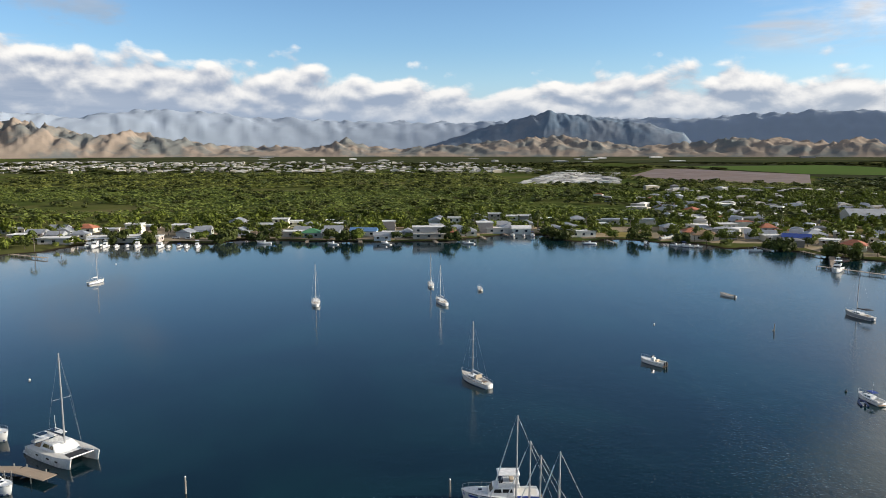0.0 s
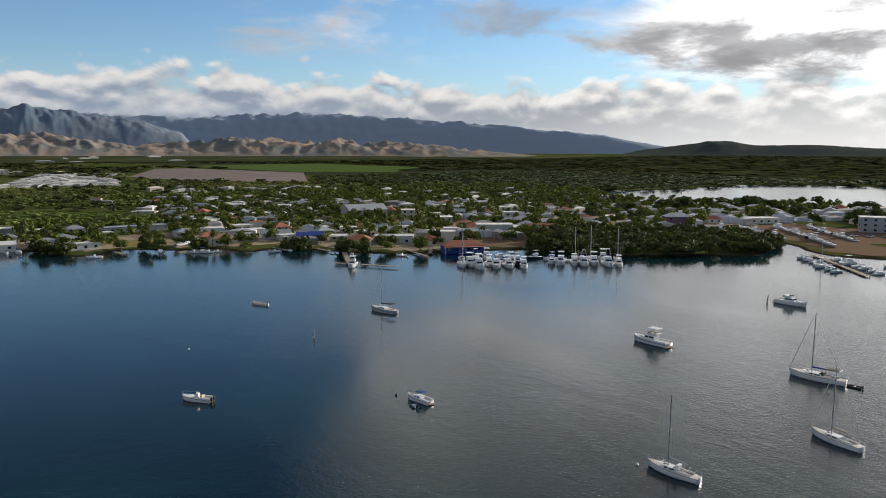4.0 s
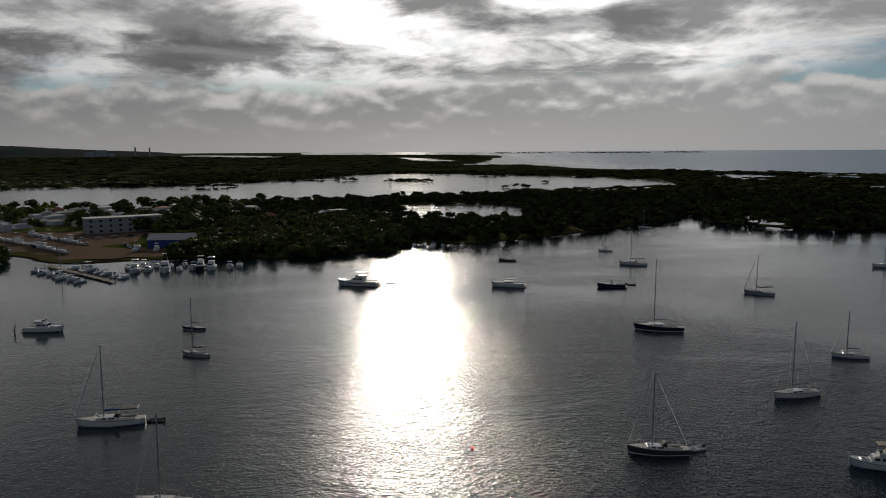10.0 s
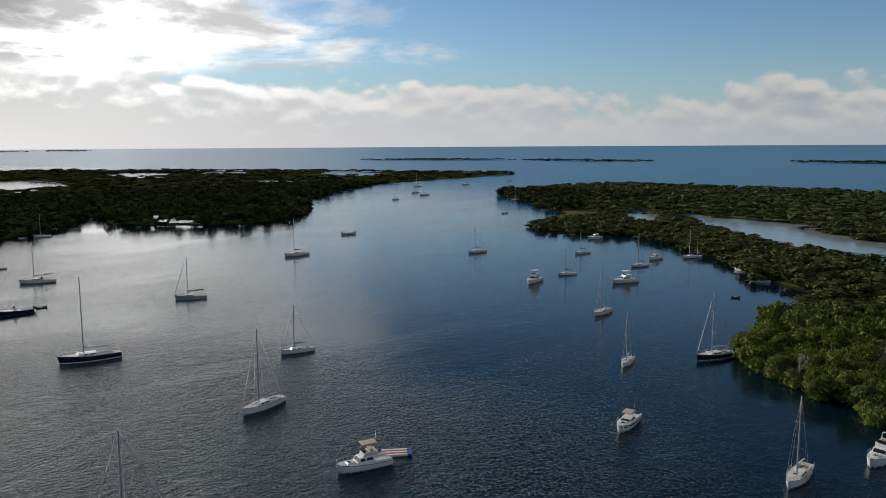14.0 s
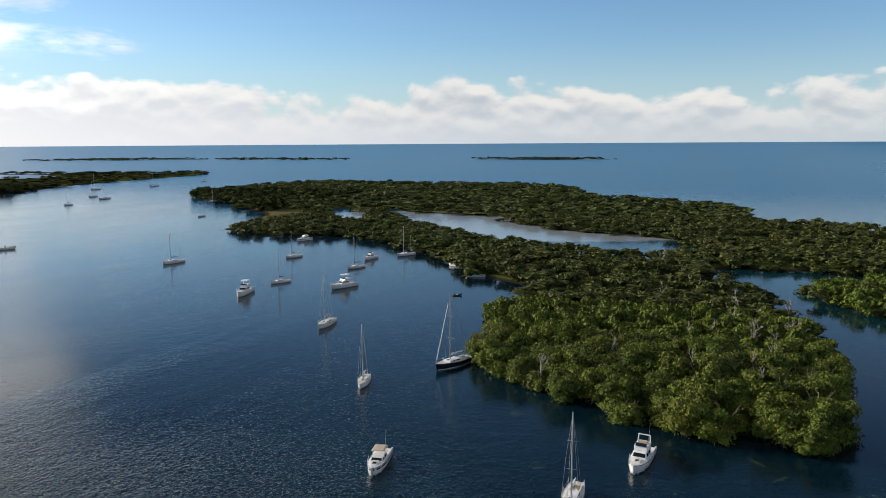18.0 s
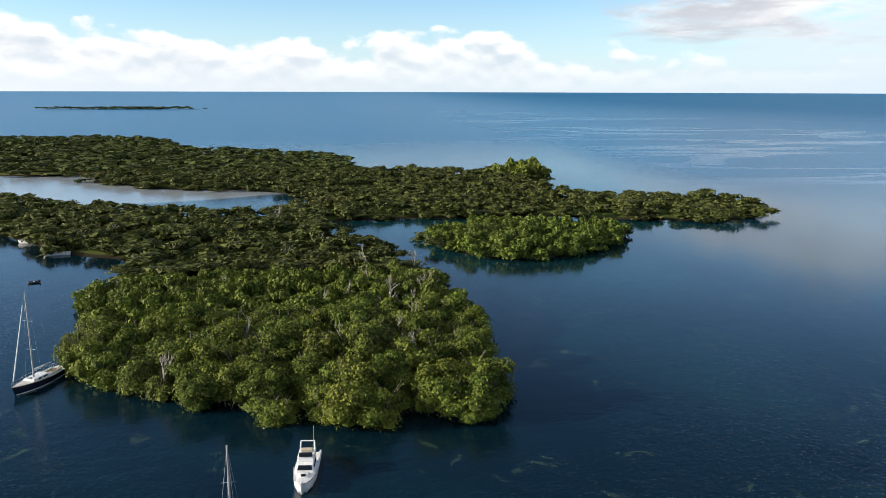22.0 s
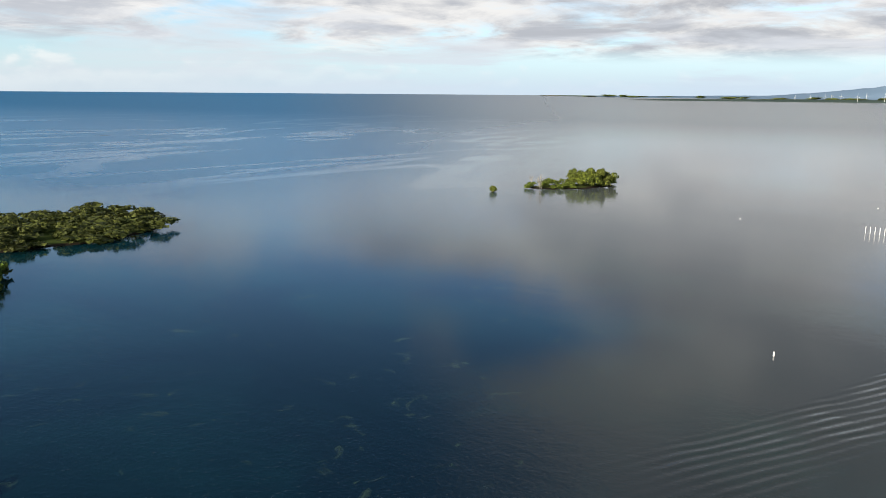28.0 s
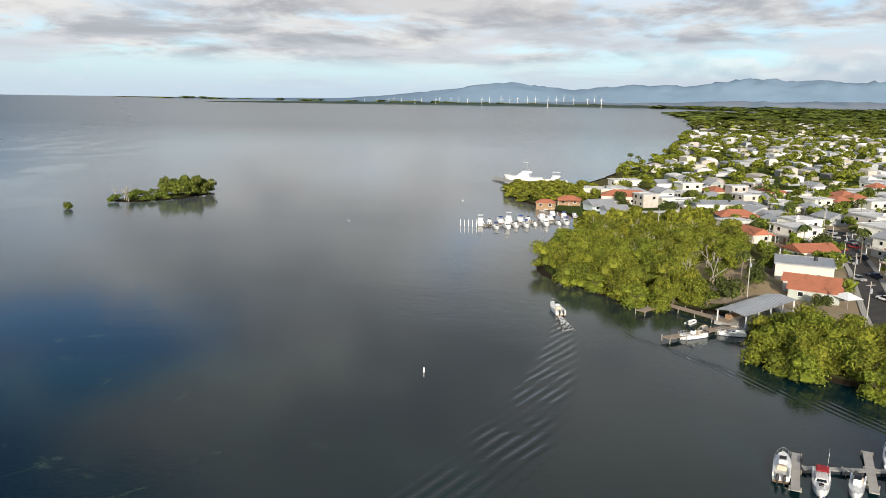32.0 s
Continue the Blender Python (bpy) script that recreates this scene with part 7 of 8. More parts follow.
off = lambda x, y, g: np.array([off_road(a, b, g) for a, b in zip(x, y)], bool)
w1x, w1y, w1d = scatter(-240, -112, -30, 48, 5.2, 101, lambda x, y, d: (d > -2.4) & (signed(WOOD_W1, x, y) > -1.6))
near_first = np.argsort(-w1x)
w1x, w1y, w1d = w1x[near_first], w1y[near_first], w1d[near_first]
plant(SHORE_TREES, w1x[:150], w1y[:150], w1d[:150], 102, 0.85, 1.25)
woods("waterfront_wood", "bright green mangrove wood by the village", w1x[150:], w1y[150:], w1d[150:], 4.0, 7.5, 120, 0.22, M_LEAF3, 103, 4)
plant(SHORE_TREES, *scatter(-108, -60, 8, 46, 4.4, 104, lambda x, y, d: (d > -2.2) & (signed(WOOD_W2, x, y) > -2.4)), 105, 0.8, 1.1)
tx, ty, td = scatter(-345, -60, 15, 260, 11.5, 106, lambda x, y, d: (d > 4) & (signed(WOOD_W1, x, y) < -3) & (signed(WOOD_W2, x, y) < -3))
k = free_of_houses(tx, ty, 7.2) & off(tx, ty, 6.5) & ~((tx > -162) & (tx < -128) & (ty > 10) & (ty < 38)) & (np.random.RandomState(3).rand(len(tx)) < 0.6)
plant(VILLAGE_TREES, tx[k][:90], ty[k][:90], td[k][:90], 107, 0.5, 0.85, "shade trees in the western village")
gx_, gy_, gd_ = scatter(-335, -85, 40, 270, 8.0, 141, lambda x, y, d: (d > 6) & (signed(WOOD_W1, x, y) < -4) & (signed(WOOD_W2, x, y) < -4))
kk = free_of_houses(gx_, gy_, 6.6) & off(gx_, gy_, 5.4) & ~((gx_ > -162) & (gx_ < -124) & (gy_ > 8) & (gy_ < 50)) & (np.random.RandomState(142).rand(len(gx_)) < 0.75)
woods("garden_trees", "bright green garden trees and shrubs between village houses", gx_[kk], gy_[kk], gd_[kk], 2.9, 5.6, 60, 0.24, M_LEAF3, 143, 3)
plant(VILLAGE_TREES, np.array([-150.0, -146, -139, -132]), np.array([33.0, 22, 30, 14]), np.full(4, 9.0), 108, 0.5, 0.7, "trees round the bare lot")
tx, ty, td = scatter(-300, 700, 330, 830, 11.5, 109, lambda x, y, d: (d > 3) & ((d < 150) | (x > 170)))
k = free_of_houses(tx, ty, 6.0) & (np.random.RandomState(4).rand(len(tx)) < np.where(tx > 200, 0.85, np.where(td < 16, 0.35, 0.6)))
tx, ty, td = tx[k], ty[k], td[k]
rank = np.argsort(np.hypot(tx, ty))
plant(VILLAGE_TREES, tx[rank][:40], ty[rank][:40], td[rank][:40], 110, 0.65, 1.1, "shade trees on the northern shore")
woods("village_wood", "dark green shade trees among village houses", tx[rank][40:], ty[rank][40:], td[rank][40:], 4.4, 7.6, 34, 0.27, M_LEAF, 111, 3)
tx, ty, td = scatter(-300, 640, 385, 800, 13.0, 131, lambda x, y, d: (d > 3) & ((d < 150) | (x > 170)))
k = free_of_houses(tx, ty, 8) & (np.random.RandomState(5).rand(len(tx)) < 0.55)
woods("village_scrub", "low green garden trees among village houses", tx[k], ty[k], td[k], 3.4, 4.2, 22, 0.38, M_SCRUB, 132, 2)
tx, ty, td = scatter(-215, 262, 320, 450, 5.0, 112, lambda x, y, d: (d > -0.8) & (d < 6) & (np.sin(x * 0.11 + 1.0) + 0.6 * np.sin(x * 0.31) > 0.62) & (y > 300))
k = free_of_houses(tx, ty, 7)
woods("north_shore_mangroves", "dark mangroves along the northern shore", tx[k], ty[k], td[k], 4.0, 7.6, 70, 0.27, M_LEAF2, 113, 4)
tx, ty, td = scatter(255, 400, 215, 360, 5.4, 114, lambda x, y, d: (d > -0.6) & (signed(E_GROVE, x, y) > -2))
woods("slip_mangroves", "dark mangrove thicket between marina and boatyard", tx, ty, td, 3.9, 6.6, 56, 0.24, M_LEAF2, 115, 3)
tx, ty, td = scatter(372, 560, 60, 190, 7.0, 116, lambda x, y, d: (d > -0.5) & (x + 0.75 * (190 - y) * 0.2 > 385) & (y < 165) & free_of_houses(x, y, 15))
woods("quay_mangroves", "dark mangrove wood beyond the boat workshop", tx, ty, td, 5.0, 7.0, 50, 0.32, M_LEAF2, 117, 4)
tx, ty, td = scatter(430, 720, 190, 420, 15.0, 118, lambda x, y, d: (d > 3) & free_of_houses(x, y, 12) & (signed(yard_np, x, y) < -6))
woods("lagoon_wood", "dark trees behind the boatyard", tx, ty, td, 7.0, 9.0, 50, 0.34, M_LEAF2, 119, 4)
tx, ty, td = scatter(560, 780, 45, 215, 12.0, 134, lambda x, y, d: (d > 2) & free_of_houses(x, y, 9))
woods("lagoon_shore_wood", "dark scrub wood between the hotel and the lagoon", tx, ty, td, 7.0, 6.0, 26, 0.38, M_DULL, 135, 3)
tx, ty, td = scatter(-1100, -330, 40, 700, 14.5, 120, lambda x, y, d: (d > 4))
k = free_of_houses(tx, ty, 7.5) & off(tx, ty, 8) & (ty < 120 - 0.62 * tx)
tx, ty, td = tx[k], ty[k], td[k]
woods("west_village_trees", "green shade trees among western village houses", tx, ty, td, 4.6, 6.5, 26, 0.30, M_LEAF3, 121, 2)
tx, ty, td = scatter(-1900, -1000, 330, 1300, 36.0, 122, lambda x, y, d: (d > 6))
woods("west_plain_trees", "green trees and scrub beyond the western village", tx, ty, td, 15.0, 8.0, 16, 0.55, M_LEAF, 123, 2)
tx, ty, td = scatter(-4300, -1900, -2400, 1900, 75.0, 124, lambda x, y, d: (d > 8) & (np.hypot(x, y) < 4700))
woods("west_coast_wood", "dark wood along the distant western coast", tx, ty, td, 42.0, 11.0, 20, 0.55, M_LEAF, 125, 3)
tx, ty, td = scatter(-352, -296, -40, 12, 6.0, 126, lambda x, y, d: (d > 0.5) & (x < -296) & free_of_houses(x, y, 6))
woods("pier_head_trees", "green trees behind the ferry pier", tx[::1], ty[::1], td[::1], 3.8, 5.0, 70, 0.28, M_LEAF3, 127, 4)
prng = np.random.RandomState(130)
PALM_AT = [(-486, 62), (-492, 58), (-480, 70), (-176, 72), (-198, 64), (-168, 92), (262, 338), (284, 322), (300, 330), (292, 306), (250, 400), (232, 398), (60, 470), (-20, 470), (-205, 400), (-110, 440), (20, 480), (90, 470), (160, 450), (330, 420), (350, 400), (410, 390), (520, 330), (660, 260), (690, 130), (-230, 70), (-260, 110), (-300, 90), (-120, 70), (-340, 60), (-142, 27)]
pal_x, pal_y, _ = scatter(-220, 620, 400, 760, 44.0, 133, lambda x, y, d: (d > 5) & free_of_houses(x, y, 6) & ((d < 70) | (x > 200)) & (x + y < 1000))
PALM_AT += list(zip(pal_x.tolist(), pal_y.tolist()))[:45]
for px_, py_ in PALM_AT:
    t = copy_thing(PALMS[prng.randint(3)], pose(px_, py_, 0.6, 0, 0, prng.rand() * 360))
drop_kinds(SHORE_TREES)
drop_kinds(VILLAGE_TREES)
drop_kinds(PALMS)
drop_kinds(MANGROVES)


# bare grey trees among the mangroves
def snag(seed, h):
    rng = random.Random(seed)
    e = thing("dead_tree", "bare grey dead mangrove with twisted branches", "tree", "dead trees in the mangroves")
    bm = bmesh.new()

    def limb(p, d, ln, r, lev):
        q = p + d * ln
        tube(bm, p, q, r, r * 0.6, 5, False)
        if lev:
            for _ in range(3):
                nd = (d + Vector((rng.uniform(-0.8, 0.8), rng.uniform(-0.8, 0.8), rng.uniform(-0.2, 0.6)))).normalized()
                limb(p + d * ln * rng.uniform(0.55, 1.0), nd, ln * 0.62, r * 0.55, lev - 1)
    limb(Vector((0, 0, -0.3)), Vector((0.1, 0, 1)), h * 0.45, 0.14, 3)
    part("trunk", bm, M_DEAD, e)
    return e


SNAGS = [snag(k, 6.5) for k in range(3)]
snr = np.random.RandomState(140)
for k in range(80):
    if k < 16:
        px_, py_ = 55 + snr.rand() * 14, -100 - snr.rand() * 90
    elif k < 26:
        px_, py_ = 60 + snr.rand() * 50, -105 - snr.rand() * 60
    elif k < 34:
        px_, py_ = 60 + snr.rand() * 120, -180 - snr.rand() * 80
    elif k < 38:
        px_, py_ = -262 - snr.rand() * 8, -203 + snr.rand() * 8
    else:
        px_, py_ = -140 - snr.rand() * 80, -5 + snr.rand() * 35
    if land_depth(np.array([px_]), np.array([py_]))[0] > 0.5:
        t = copy_thing(SNAGS[snr.randint(3)], pose(px_, py_, 0.8, 0, 0, snr.rand() * 360))
        s = 0.9 + 0.5 * snr.rand()
        t.scale = (s, s, s)
drop_kinds(SNAGS)


# ---- piers and pontoons ----
def pier(label, pts, width=1.8, z=0.9, gap=4.4, boards=True, mat=None, name="pier", planks=False):
    e = thing(name, label, "pier", "piers round the bay")
    for a, b in zip(pts, pts[1:]):
        A, B = Vector((*a, 0)), Vector((*b, 0))
        d = (B - A).normalized()
        s, ln = Vector((-d.y, d.x, 0)), (B - A).length
        step_ = 2.4 if mat is M_CONC else 0.42
        n = max(1, int(ln / step_))
        if planks:
            bm = bmesh.new()
            box(bm, 0, ln / n - 0.04, -width / 2, width / 2, z - 0.1, z)
            board = bpy.data.meshes.new("plank")
            bm.to_mesh(board)
            bm.free()
            board.materials.append(mat or M_PLANK)
            for k in range(n):
                o = new("dock_section" if mat is M_CONC else "plank", board)
                c = A + d * (ln * k / n)
                o.parent, o.matrix_basis = e, pose(c.x, c.y, random.uniform(-0.015, 0.015), 0, 0, math.degrees(math.atan2(d.y, d.x)))
        bm = bmesh.new()
        for k in range(0 if planks else n):
            p = A + d * (ln * k / n)
            q = A + d * (ln * (k + 1) / n - 0.04)
            lift = z + random.uniform(-0.015, 0.015)
            vs = [bm.verts.new((c.x, c.y, zz)) for zz in (lift - 0.1, lift) for c in (p - s * width / 2, q - s * width / 2, q + s * width / 2, p + s * width / 2)]
            for f in ((4, 5, 6, 7), (0, 1, 5, 4), (1, 2, 6, 5), (2, 3, 7, 6), (3, 0, 4, 7)):
                bm.faces.new([vs[i] for i in f])
        bmesh.ops.recalc_face_normals(bm, faces=bm.faces)
        if planks:
            bm.free()
        else:
            tagged(part("deck", bm, mat or M_PLANK, e), "", "", kind="stuff")
        for k in range(int(ln / gap) + 1):
            for sd in (-1, 1):
                c = A + d * min(k * gap + 0.2, ln - 0.1) + s * sd * (width / 2 + 0.12)
                rod("pile", M_DEAD, e, (c.x, c.y, -2.2), (c.x, c.y, z + (0.06 if mat is M_CONC else 0.35)), 0.11, 0.10, 6)
    return e


pier("weathered timber pier with white piles on the northern shore", [(-207, 357), (-183, 344)])
pier("long timber pier with a cross head", [(184, 353), (164, 312)], 2.2)
pier("low timber cross head of the long pier", [(160, 318), (177, 293)], 1.8)
pier("narrow timber pier beside the blue boathouse", [(214, 352), (205, 310)])
pier("narrow timber jetty beside the blue bar", [(232, 345), (212, 318)])
for x_, y_, ln in ((-150, 402, 10), (-75, 410, 9), (-46, 410, 8), (-5, 410, 9), (22, 428, 12), (36, 443, 8), (90, 409, 8), (124, 399, 9), (160, 379, 10), (176, 362, 12)):
    pier("short timber jetty in front of a shore house", [(x_, y_ + 4), (x_ + 2, y_ - ln)], 1.6, gap=4.5)
pier("long marina pontoon off the boatyard", [(362, 208), (318, 163)], 2.4, 0.6)
pier("timber landing stage with open corner by the restaurant", [(-114.5, -3), (-121.5, 4), (-108, 15)], 2.2, planks=True)
pier("timber jetty beside the restaurant landing", [(-95.5, -1.5), (-105, 14)], 2.0, planks=True)
pier("white fishing pontoon crowded with boats", [(-228, -40), (-246, -6)], 2.2, 0.7)
pier("grey concrete ferry pier on piles", [(-362, -22), (-404, -37)], 5.0, 1.2, 6, mat=M_CONC)
pier("timber dock beside the catamaran", [(-94, 112), (-66, 111.5), (-59.5, 108.5)], 2.4, planks=True)
pier("grey floating dock finger with rounded bumpers", [(-47.6, 5.6), (-37.2, 1.6)], 1.05, 0.55, 5, mat=M_CONC, planks=True)
pier("grey floating walkway of the small marina", [(-43.4, 4.8), (-43.4, 24)], 0.95, 0.55, 5, mat=M_CONC, planks=True)
pier("grey floating dock finger between motorboats", [(-49, 15.4), (-37.5, 11.0)], 1.1, 0.55, 5, mat=M_CONC, planks=True)
for k in range(5):
    e = thing("white_pile", "white painted pile standing off the pontoon", "pile", "white piles")
    rod("post", M_WHITE, e, (0, 0, -2), (0, 0, 2.4), 0.12, 0.11, 7)
    put(e, -228.5 + 0.4 * k, -48.5 + 1.5 * k, 0)

# boats alongside
put(motorboat("white centre-console boat with twin black outboards", 6.8, open_=True, group="boats at the small marina"), -43.2, 2.2, 158)
put(motorboat("white cabin motorboat with a red canvas top", 6.6, fly=False, bimini=M_RED, group="boats at the small marina"), -39.6, 5.6, -22)
put(motorboat("small white open motorboat at a floating dock", 5.6, open_=True, group="boats at the small marina"), -39.0, 9.6, -28)
put(motorboat("white motorboat with grey canvas cover", 7.0, fly=False, bimini=M_GREY, group="boats at the small marina"), -46.8, 17.6, 157)
put(motorboat("white motorboat moored stern-in at a floating dock", 6.4, fly=False, group="boats at the small marina"), -39.5, 14.6, -24)
put(motorboat("white speedboat tied to a timber jetty", 6.4, open_=True, group="boats at the landing"), -98.8, 4.6, -62)
put(motorboat("white open fishing boat with a tan top", 5.6, fly=False, bimini=M_TAN, group="boats at the landing"), -101.6, 13.0, -95)
put(dinghy("pale dinghy beside the landing stage", 3.4, M_WHITE), -109.5, 7.0, 140)
put(dinghy("yellow and white kayak-shaped tender", 3.2, M_TAN), -105.5, 8.5, 150)
put(motorboat("white open launch leaving a foaming wake", 7.6, open_=True, group=""), -115.3, -21.2, 190)
put(motorboat("white cabin cruiser bow-out at the catamaran dock", 9.5, fly=False, arch=True, group="boats at the dock"), -67.5, 106.6, -25)
put(motorboat("white sportfishing boat with outrigger poles", 10.5, tower=True, group="boats at the dock"), -80.5, 127.0, -20)
put(motorboat("white sportfisher with covered flybridge and blue stripe", 11.0, bimini=M_WHITE, stripe=M_BLUE, arch=True, group="boats at the dock"), 8.3, 102.6, 180)
for k, (y_, x_, tp_) in enumerate(((98.6, 10.0, 14.2), (95.0, 11.4, 12.0), (91.8, 12.4, 11.4), (87.6, 14.2, 13.6))):
    put(sailboat("white sloop rafted beside other yachts", 9.5 + 0.3 * k, top=tp_, cover=(M_BLUE, M_TAN, M_WHITE, M_BLUE)[k], furl=M_WHITE, group="boats at the dock"), x_ + 1.0, y_, 180)
put(motorboat("white sportfishing boat with tall flybridge at a pier", 11.5, tower=True, bimini=M_WHITE), 163.5, 308.5, -128)

GB = "marina boats"
KINDS = [motorboat("white motor cruiser in a row at the marina", 9.0, bimini=M_WHITE, group=GB), motorboat("white express boat in a row at the marina", 7.6, fly=False, bimini=M_BLUE, group=GB),
         motorboat("white sportfisher in a row at the marina", 10.5, tower=True, group=GB), motorboat("white open boat in a row at the marina", 6.8, open_=True, group=GB),
         sailboat("white sloop in a row at the marina", 9.6, top=13.0, group=GB), motorboat("white boat with navy hull at the marina", 8.4, M_NAVY, bimini=M_TAN, group=GB)]
kr = np.random.RandomState(150)


def prune(ob, names):
    """Takes the small fittings off a boat that is only met far away."""
    for o in list(ob.children_recursive):
        if o.name.split(".")[0] in names:
            bpy.data.objects.remove(o)


for k in KINDS:
    prune(k, {"hatch", "fore_hatch", "antenna", "helm_seat", "cockpit", "wheel", "coaming", "toe_rail", "spreader", "bimini_frame", "backstay", "flybridge_screen", "gunwale", "leg", "rub_rail", "fore_deck", "seat", "swim_platform", "side_window", "foredeck"})


def row_of(a, b, n, heading, seq, jit=0.8, z=0.0, group=GB, big=1.0):
    for k in range(n):
        f = (k + 0.5) / n
        t = copy_thing(KINDS[seq[k % len(seq)]], pose(a[0] + (b[0] - a[0]) * f + kr.uniform(-jit, jit), a[1] + (b[1] - a[1]) * f + kr.uniform(-jit, jit), z, 0, 0, heading + kr.uniform(-6, 6)))
        s = kr.uniform(0.85, 1.12) * big
        t.scale = (s, s, s)
        t["group"] = group


row_of((199, 283), (232, 271), 7, -124, [4, 0, 2, 0, 1, 0, 5], 1.8, big=1.3)
row_of((212, 296), (240, 286), 5, -124, [1, 3, 0, 1, 3], 1.8, big=1.3)
row_of((243, 282), (252, 262), 3, 170, [5, 0, 3])
row_of((240, 268), (262, 240), 7, -134, [1, 0, 0, 2, 0, 2, 0], 1.8, big=1.3)
row_of((256, 270), (274, 252), 5, -134, [4, 1, 4, 0, 4], 1.8, big=1.3)
row_of((358, 196), (326, 160), 7, -12, [1, 3, 0, 3, 1, 3, 1])
row_of((350, 208), (318, 174), 7, 170, [3, 1, 3, 0, 4, 1, 3])
row_of((343, 166), (354, 120), 9, 190, [0, 1, 2, 3, 1, 5, 0, 1, 3], 1.8, big=1.3)
row_of((352, 172), (362, 140), 6, 190, [3, 0, 1, 3, 1, 0])
row_of((420, 50), (413, 20), 6, 175, [3, 3, 1, 3, 3, 1])
row_of((-188, 388), (-158, 391), 6, -80, [0, 2, 0, 3, 1, 0])
row_of((-150, 389), (-126, 388), 5, -85, [2, 3, 1, 3, 0])
row_of((120, 392), (134, 386), 4, -70, [3, 1, 3, 3])
for bx_, by_ in ((-100, 403), (-62, 400), (-34, 401), (10, 402), (76, 401), (106, 402), (152, 371), (196, 323)):
    row_of((bx_, by_), (bx_ + 6, by_), 1, 90 + 170 * kr.rand(), [3, 1, 3])
row_of((38, 441), (56, 438), 3, -90, [3, 3, 1])
row_of((-224, -38), (-240, -6), 8, 10, [1, 0, 3, 1, 3, 0, 3, 1])
row_of((-232, -44), (-250, -12), 8, 188, [0, 3, 1, 0, 1, 3, 0, 1])
row_of((-258, -14), (-258, -2), 3, 180, [5, 1, 3])
row_of((433, 306), (388, 262), 9, 55, [0, 3, 1, 4, 0, 1, 3, 0, 1], 1.0, 1.4, "boats ashore in the yard")
row_of((470, 290), (396, 214), 13, 60, [1, 0, 3, 1, 2, 0, 3, 1, 5, 0, 1, 3, 1], 1.0, 1.4, "boats ashore in the yard")
row_of((404, 190), (404, 150), 4, 10, [2, 0, 2, 0], 1.0, 1.4, "boats ashore in the yard")
row_of((122, 414), (140, 424), 5, 30, [3, 1, 3, 0, 3], 1.2, 1.4, "boats ashore in the yard")
e = copy_thing(KINDS[2], pose(-395, -20, 0, 0, 0, -100))
e.scale = (2.1, 2.1, 1.9)
e["label"], e["group"] = "large white passenger ferry at a concrete pier", "ferries"
e = copy_thing(KINDS[0], pose(-388, -3, 0, 0, 0, -80))
e.scale = (1.7, 1.7, 1.5)
e["label"], e["group"] = "white tour boat at a concrete pier", "ferries"
row_of((448, 300), (404, 246), 8, 62, [3, 1, 0, 3, 1, 3, 0, 1], 1.4, 1.4, "boats ashore in the yard")
row_of((486, 278), (432, 222), 8, 60, [0, 3, 1, 2, 3, 1, 0, 3], 1.4, 1.4, "boats ashore in the yard")
row_of((204, 275), (226, 262), 4, -124, [0, 2, 0, 0], 1.2, big=1.35)
drop_kinds(KINDS)
for o in [o for o in scene.objects if o.parent is None and o.get("category") == "boat"]:
    if (o.location.xy - Vector((60, 10))).length > 200:
        prune(o, {"hatch", "fore_hatch", "antenna", "helm_seat", "wheel", "coaming", "toe_rail", "spreader", "bimini_frame", "leg", "rub_rail", "seat"})


# ---- cars ----
def car_kind(label, mat):
    e = thing("car", label, "car", "parked cars")
    bm = bmesh.new()
    box(bm, -2.15, 2.15, -0.87, 0.87, 0.32, 0.86, fx=0.1, bx=0.08, iy=0.06, bevel=0.08)
    b = part("body", bm, mat, e)
    block("cabin", M_GLASS, b, -1.5, 0.9, -0.78, 0.78, 0.84, 1.40, fx=0.65, bx=0.35, iy=0.16, bevel=0.04)
    block("roof", mat, b, -1.12, 0.22, -0.62, 0.62, 1.385, 1.45, bevel=0.03)
    for x in (-1.35, 1.35):
        for y in (-0.8, 0.8):
            w_ = rod("wheel", M_BLACK, e, (x, y - 0.11, 0.33), (x, y + 0.11, 0.33), 0.33, sides=12)
    return e


def beside_road(s, off):
    """A place along the village street, so far from its start and to its side."""
    for a, b in zip(ROAD_W, ROAD_W[1:]):
        ln = math.dist(a, b)
        if s <= ln:
            break
        s -= ln
    dx, dy = (b[0] - a[0]) / ln, (b[1] - a[1]) / ln
    return a[0] + dx * s - dy * off, a[1] + dy * s + dx * off


CARS = [car_kind("white car parked by the street", M_WHITE), car_kind("silver car parked by the street", M_ALU), car_kind("dark blue car parked by the street", M_NAVY), car_kind("small red car parked by the street", M_RED)]
cr = np.random.RandomState(160)
spots = [(*beside_road(75 + 27.0 * k, -1.9), 198) for k in range(5)] + [(*beside_road(96 + 23.0 * k, 2.2), 18) for k in range(6)]
spots += [(474 - 7 * k + cr.uniform(-1, 1), 268 - 8 * k, 60) for k in range(7)] + [(430 - 4 * k, 200 - 2.5 * k, 20) for k in range(4)] + [(455 + 5 * k, 232 - 7 * k, -40) for k in range(5)]
spots += [(-150, 420, 10), (-142, 418, 80), (-130, 420, 30), (60, 462, 0), (150, 440, 60), (262, 352, 60), (-262, 102, 20), (-330, 118, 200)]
for x_, y_, a_ in spots:
    copy_thing(CARS[cr.choice(4, p=[.45, .25, .2, .1])], pose(x_, y_, 0.92, 0, 0, a_ + cr.uniform(-4, 4)))
drop_kinds(CARS)


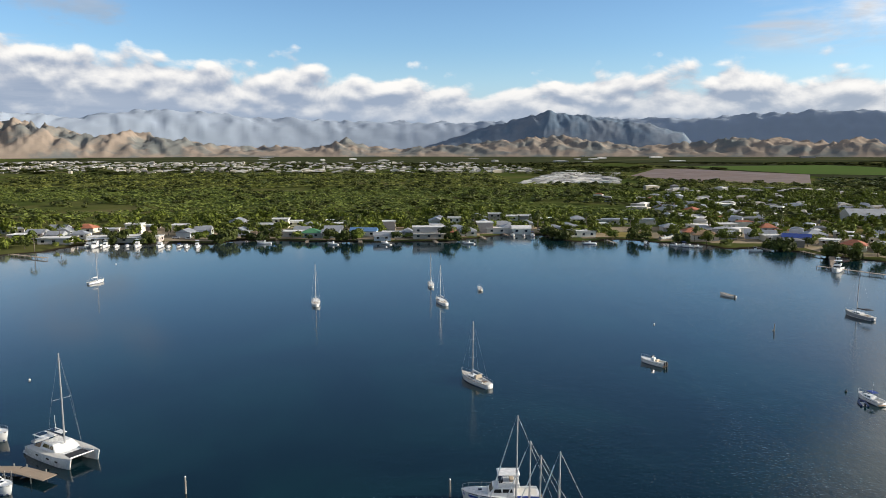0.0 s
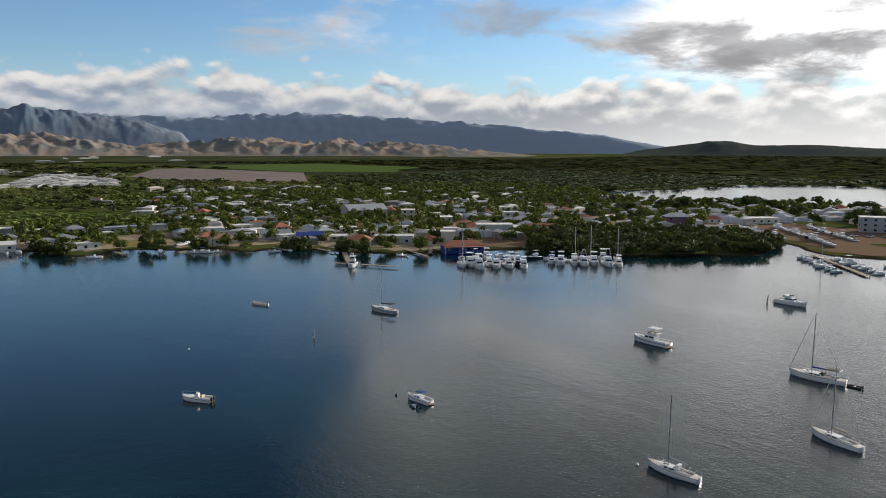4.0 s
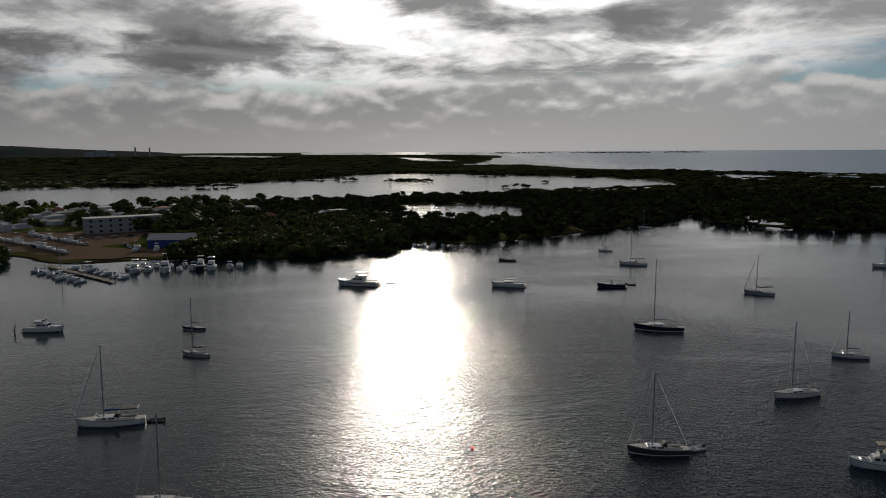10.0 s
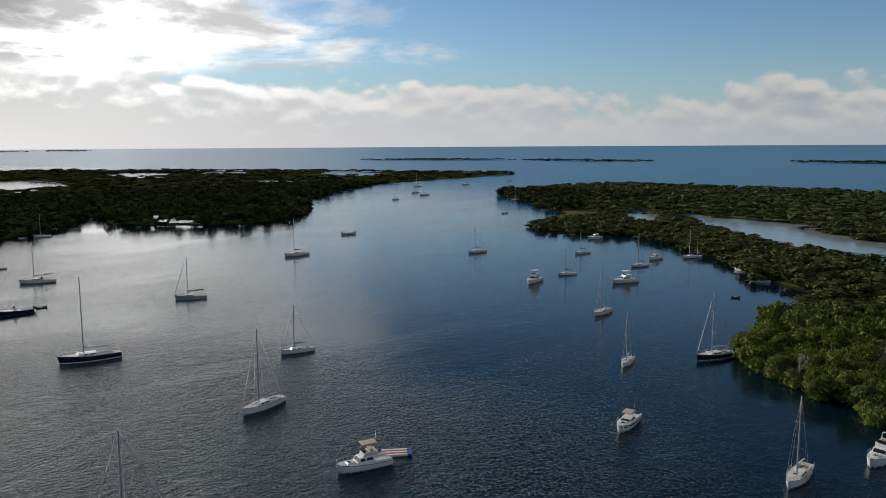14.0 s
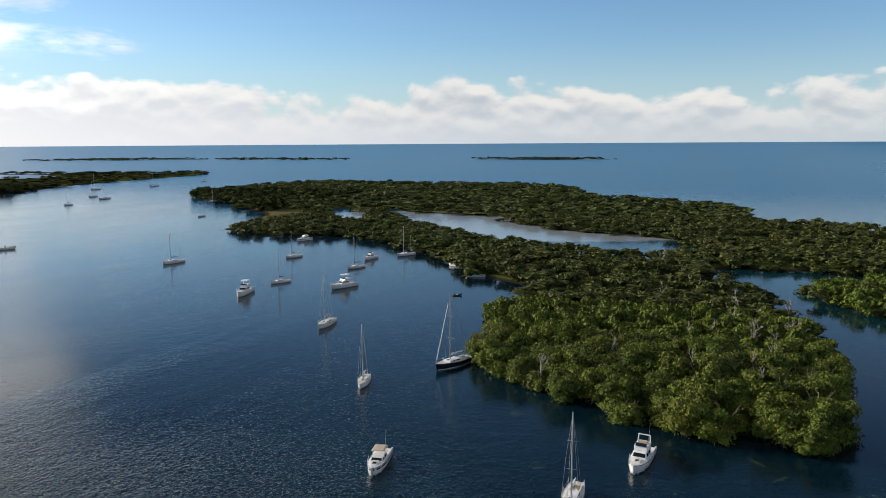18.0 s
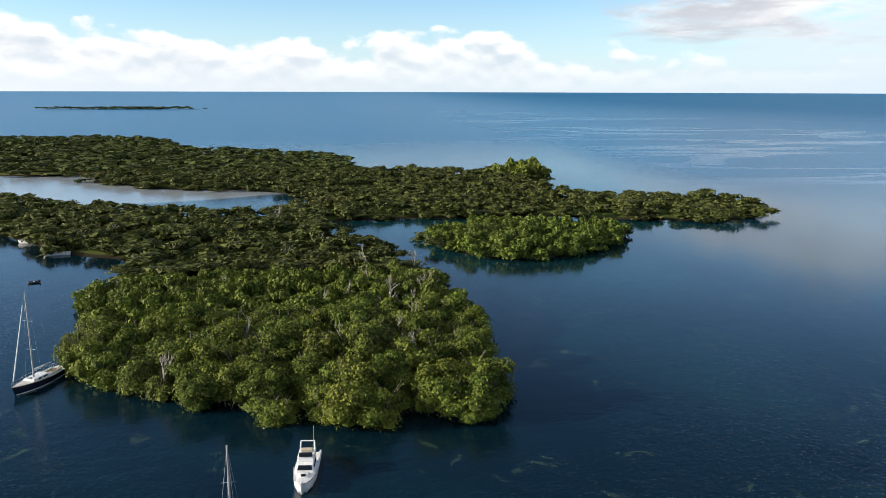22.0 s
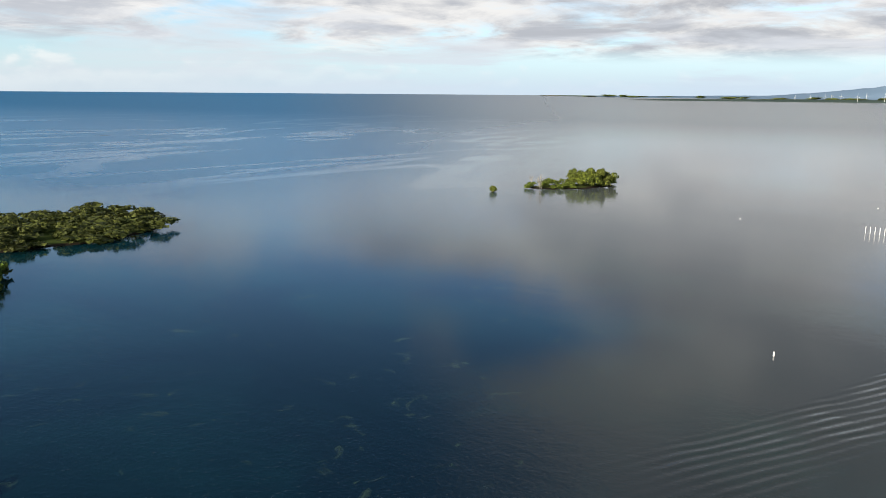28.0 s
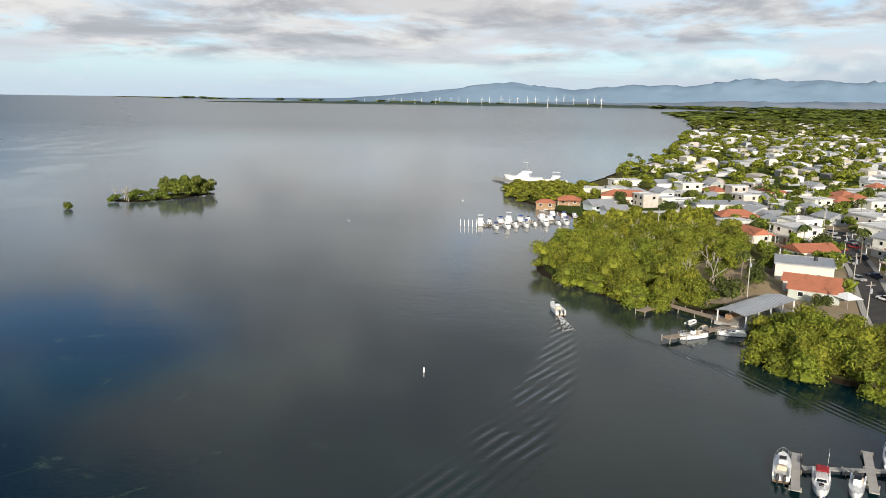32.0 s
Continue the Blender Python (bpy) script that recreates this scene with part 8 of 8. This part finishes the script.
# ---- poles, turbines, power station ----
def pole_kind():
    e = thing("utility_pole", "pale concrete utility pole with cross arm", "pole", "poles along the street")
    rod("shaft", M_CONC, e, (0, 0, -0.5), (0, 0, 10), 0.15, 0.09, 7)
    block("cross_arm", M_DEAD, e, -0.06, 0.06, -1.1, 1.1, 9.2, 9.34)
    rod("transformer", M_GREY, e, (0.3, 0, 7.6), (0.3, 0, 8.6), 0.26, sides=8)
    return e


pk = pole_kind()
POLES = [beside_road(48 + 33 * k, 4.6) for k in range(10)] + [(-250, 70), (-190, 50), (-130, 25), (-210, 20)]
for x_, y_ in POLES:
    copy_thing(pk, pose(x_, y_, 0.8, 0, 0, 15))
bm = bmesh.new()
for a, b in zip(POLES[:9], POLES[1:10]):
    for s in (-1, 0, 1):
        pts = [(a[0] + (b[0] - a[0]) * t - 0.3 * s, a[1] + (b[1] - a[1]) * t + s, 10.1 - 2.4 * t * (1 - t)) for t in (0, .25, .5, .75, 1)]
        for p, q in zip(pts, pts[1:]):
            tube(bm, p, q, 0.03, 0.03, 3, False)
cable = part("power_cable", bm, M_BLACK, None)
tagged(cable, "black power cables sagging between street poles", "cable")
drop_kinds([pk])

e = thing("wind_turbine", "tall white three-bladed wind turbine on the far coast", "turbine", "wind turbines on the far coast")
rod("tower", M_WHITE, e, (0, 0, -5), (0, 0, 72), 2.6, 1.5, 10)
n_ = block("nacelle", M_WHITE, e, -4, 5, -1.8, 1.8, 71, 75, bevel=0.4)
rod("hub", M_WHITE, n_, (5, 0, 73), (7, 0, 73), 1.8, 0.8, 8)
for k in range(3):
    a = radians(90 + 120 * k)
    bm = bmesh.new()
    tube(bm, (6, 0, 73), (6, math.cos(a) * 34, 73 + math.sin(a) * 34), 1.4, 0.4, 5)
    part("blade", bm, M_WHITE, e)
first = e
tr_ = np.random.RandomState(170)
for k in range(26):
    hd = 259.5 + 17.5 * k / 25 + tr_.uniform(-0.25, 0.25)
    R = 4150 + tr_.uniform(-250, 350)
    x_, y_ = CENTRE[0] + R * math.sin(radians(hd)), CENTRE[1] + R * math.cos(radians(hd))
    t = copy_thing(first, pose(x_, y_, float(rise(x_, y_)), 0, 0, 20 + tr_.uniform(-10, 10)))
    s = 0.30 + 0.27 * (k / 25) + tr_.uniform(-0.04, 0.04)
    t.scale = (s, s, s)
drop_kinds([first])
e = thing("power_station", "grey power station blocks with two tall chimneys", "power station")
for x0, x1, h_ in ((-75, -20, 26), (-15, 35, 36), (45, 70, 22)):
    block("block", M_GREY, e, x0, x1, -20, 20, -5, h_, bevel=1.0)
rod("chimney", M_CONC, e, (170, 0, -5), (170, 0, 50), 5, 3.5, 10)
rod("chimney", M_CONC, e, (240, 0, -5), (240, 0, 48), 5, 3.5, 10)
put(e, CENTRE[0] + 4250 * math.sin(radians(67.7)), CENTRE[1] + 4250 * math.cos(radians(67.7)), -22 - 67.7 + 22, float(rise(4000, 1600)))

# foam behind the launch under way
fr = np.random.RandomState(180)
V, F = [], []
for k in range(260):
    t = fr.rand() ** 1.4
    x_, y_ = 4.0 + t * 11, (fr.rand() - 0.5) * (0.6 + 2.4 * t)
    a, s = fr.rand() * 6.28, 0.07 + 0.13 * fr.rand() * (1 - 0.6 * t)
    o = len(V)
    V += [(x_ + s * math.cos(a + j * 1.257) * (0.7 + 0.6 * fr.rand()), y_ + s * math.sin(a + j * 1.257), 0.02 + 0.03 * fr.rand()) for j in range(5)] + [(x_, y_, 0.06)]
    F += [(o + j, o + (j + 1) % 5, o + 5) for j in range(5)]
foam = mesh_ob("wake_foam", V, F, M_WHITE)
foam.matrix_basis = pose(-115.3, -21.2, 0, 0, 0, 6)
tagged(foam, "white churned foam trailing behind a launch", "foam", kind="stuff")
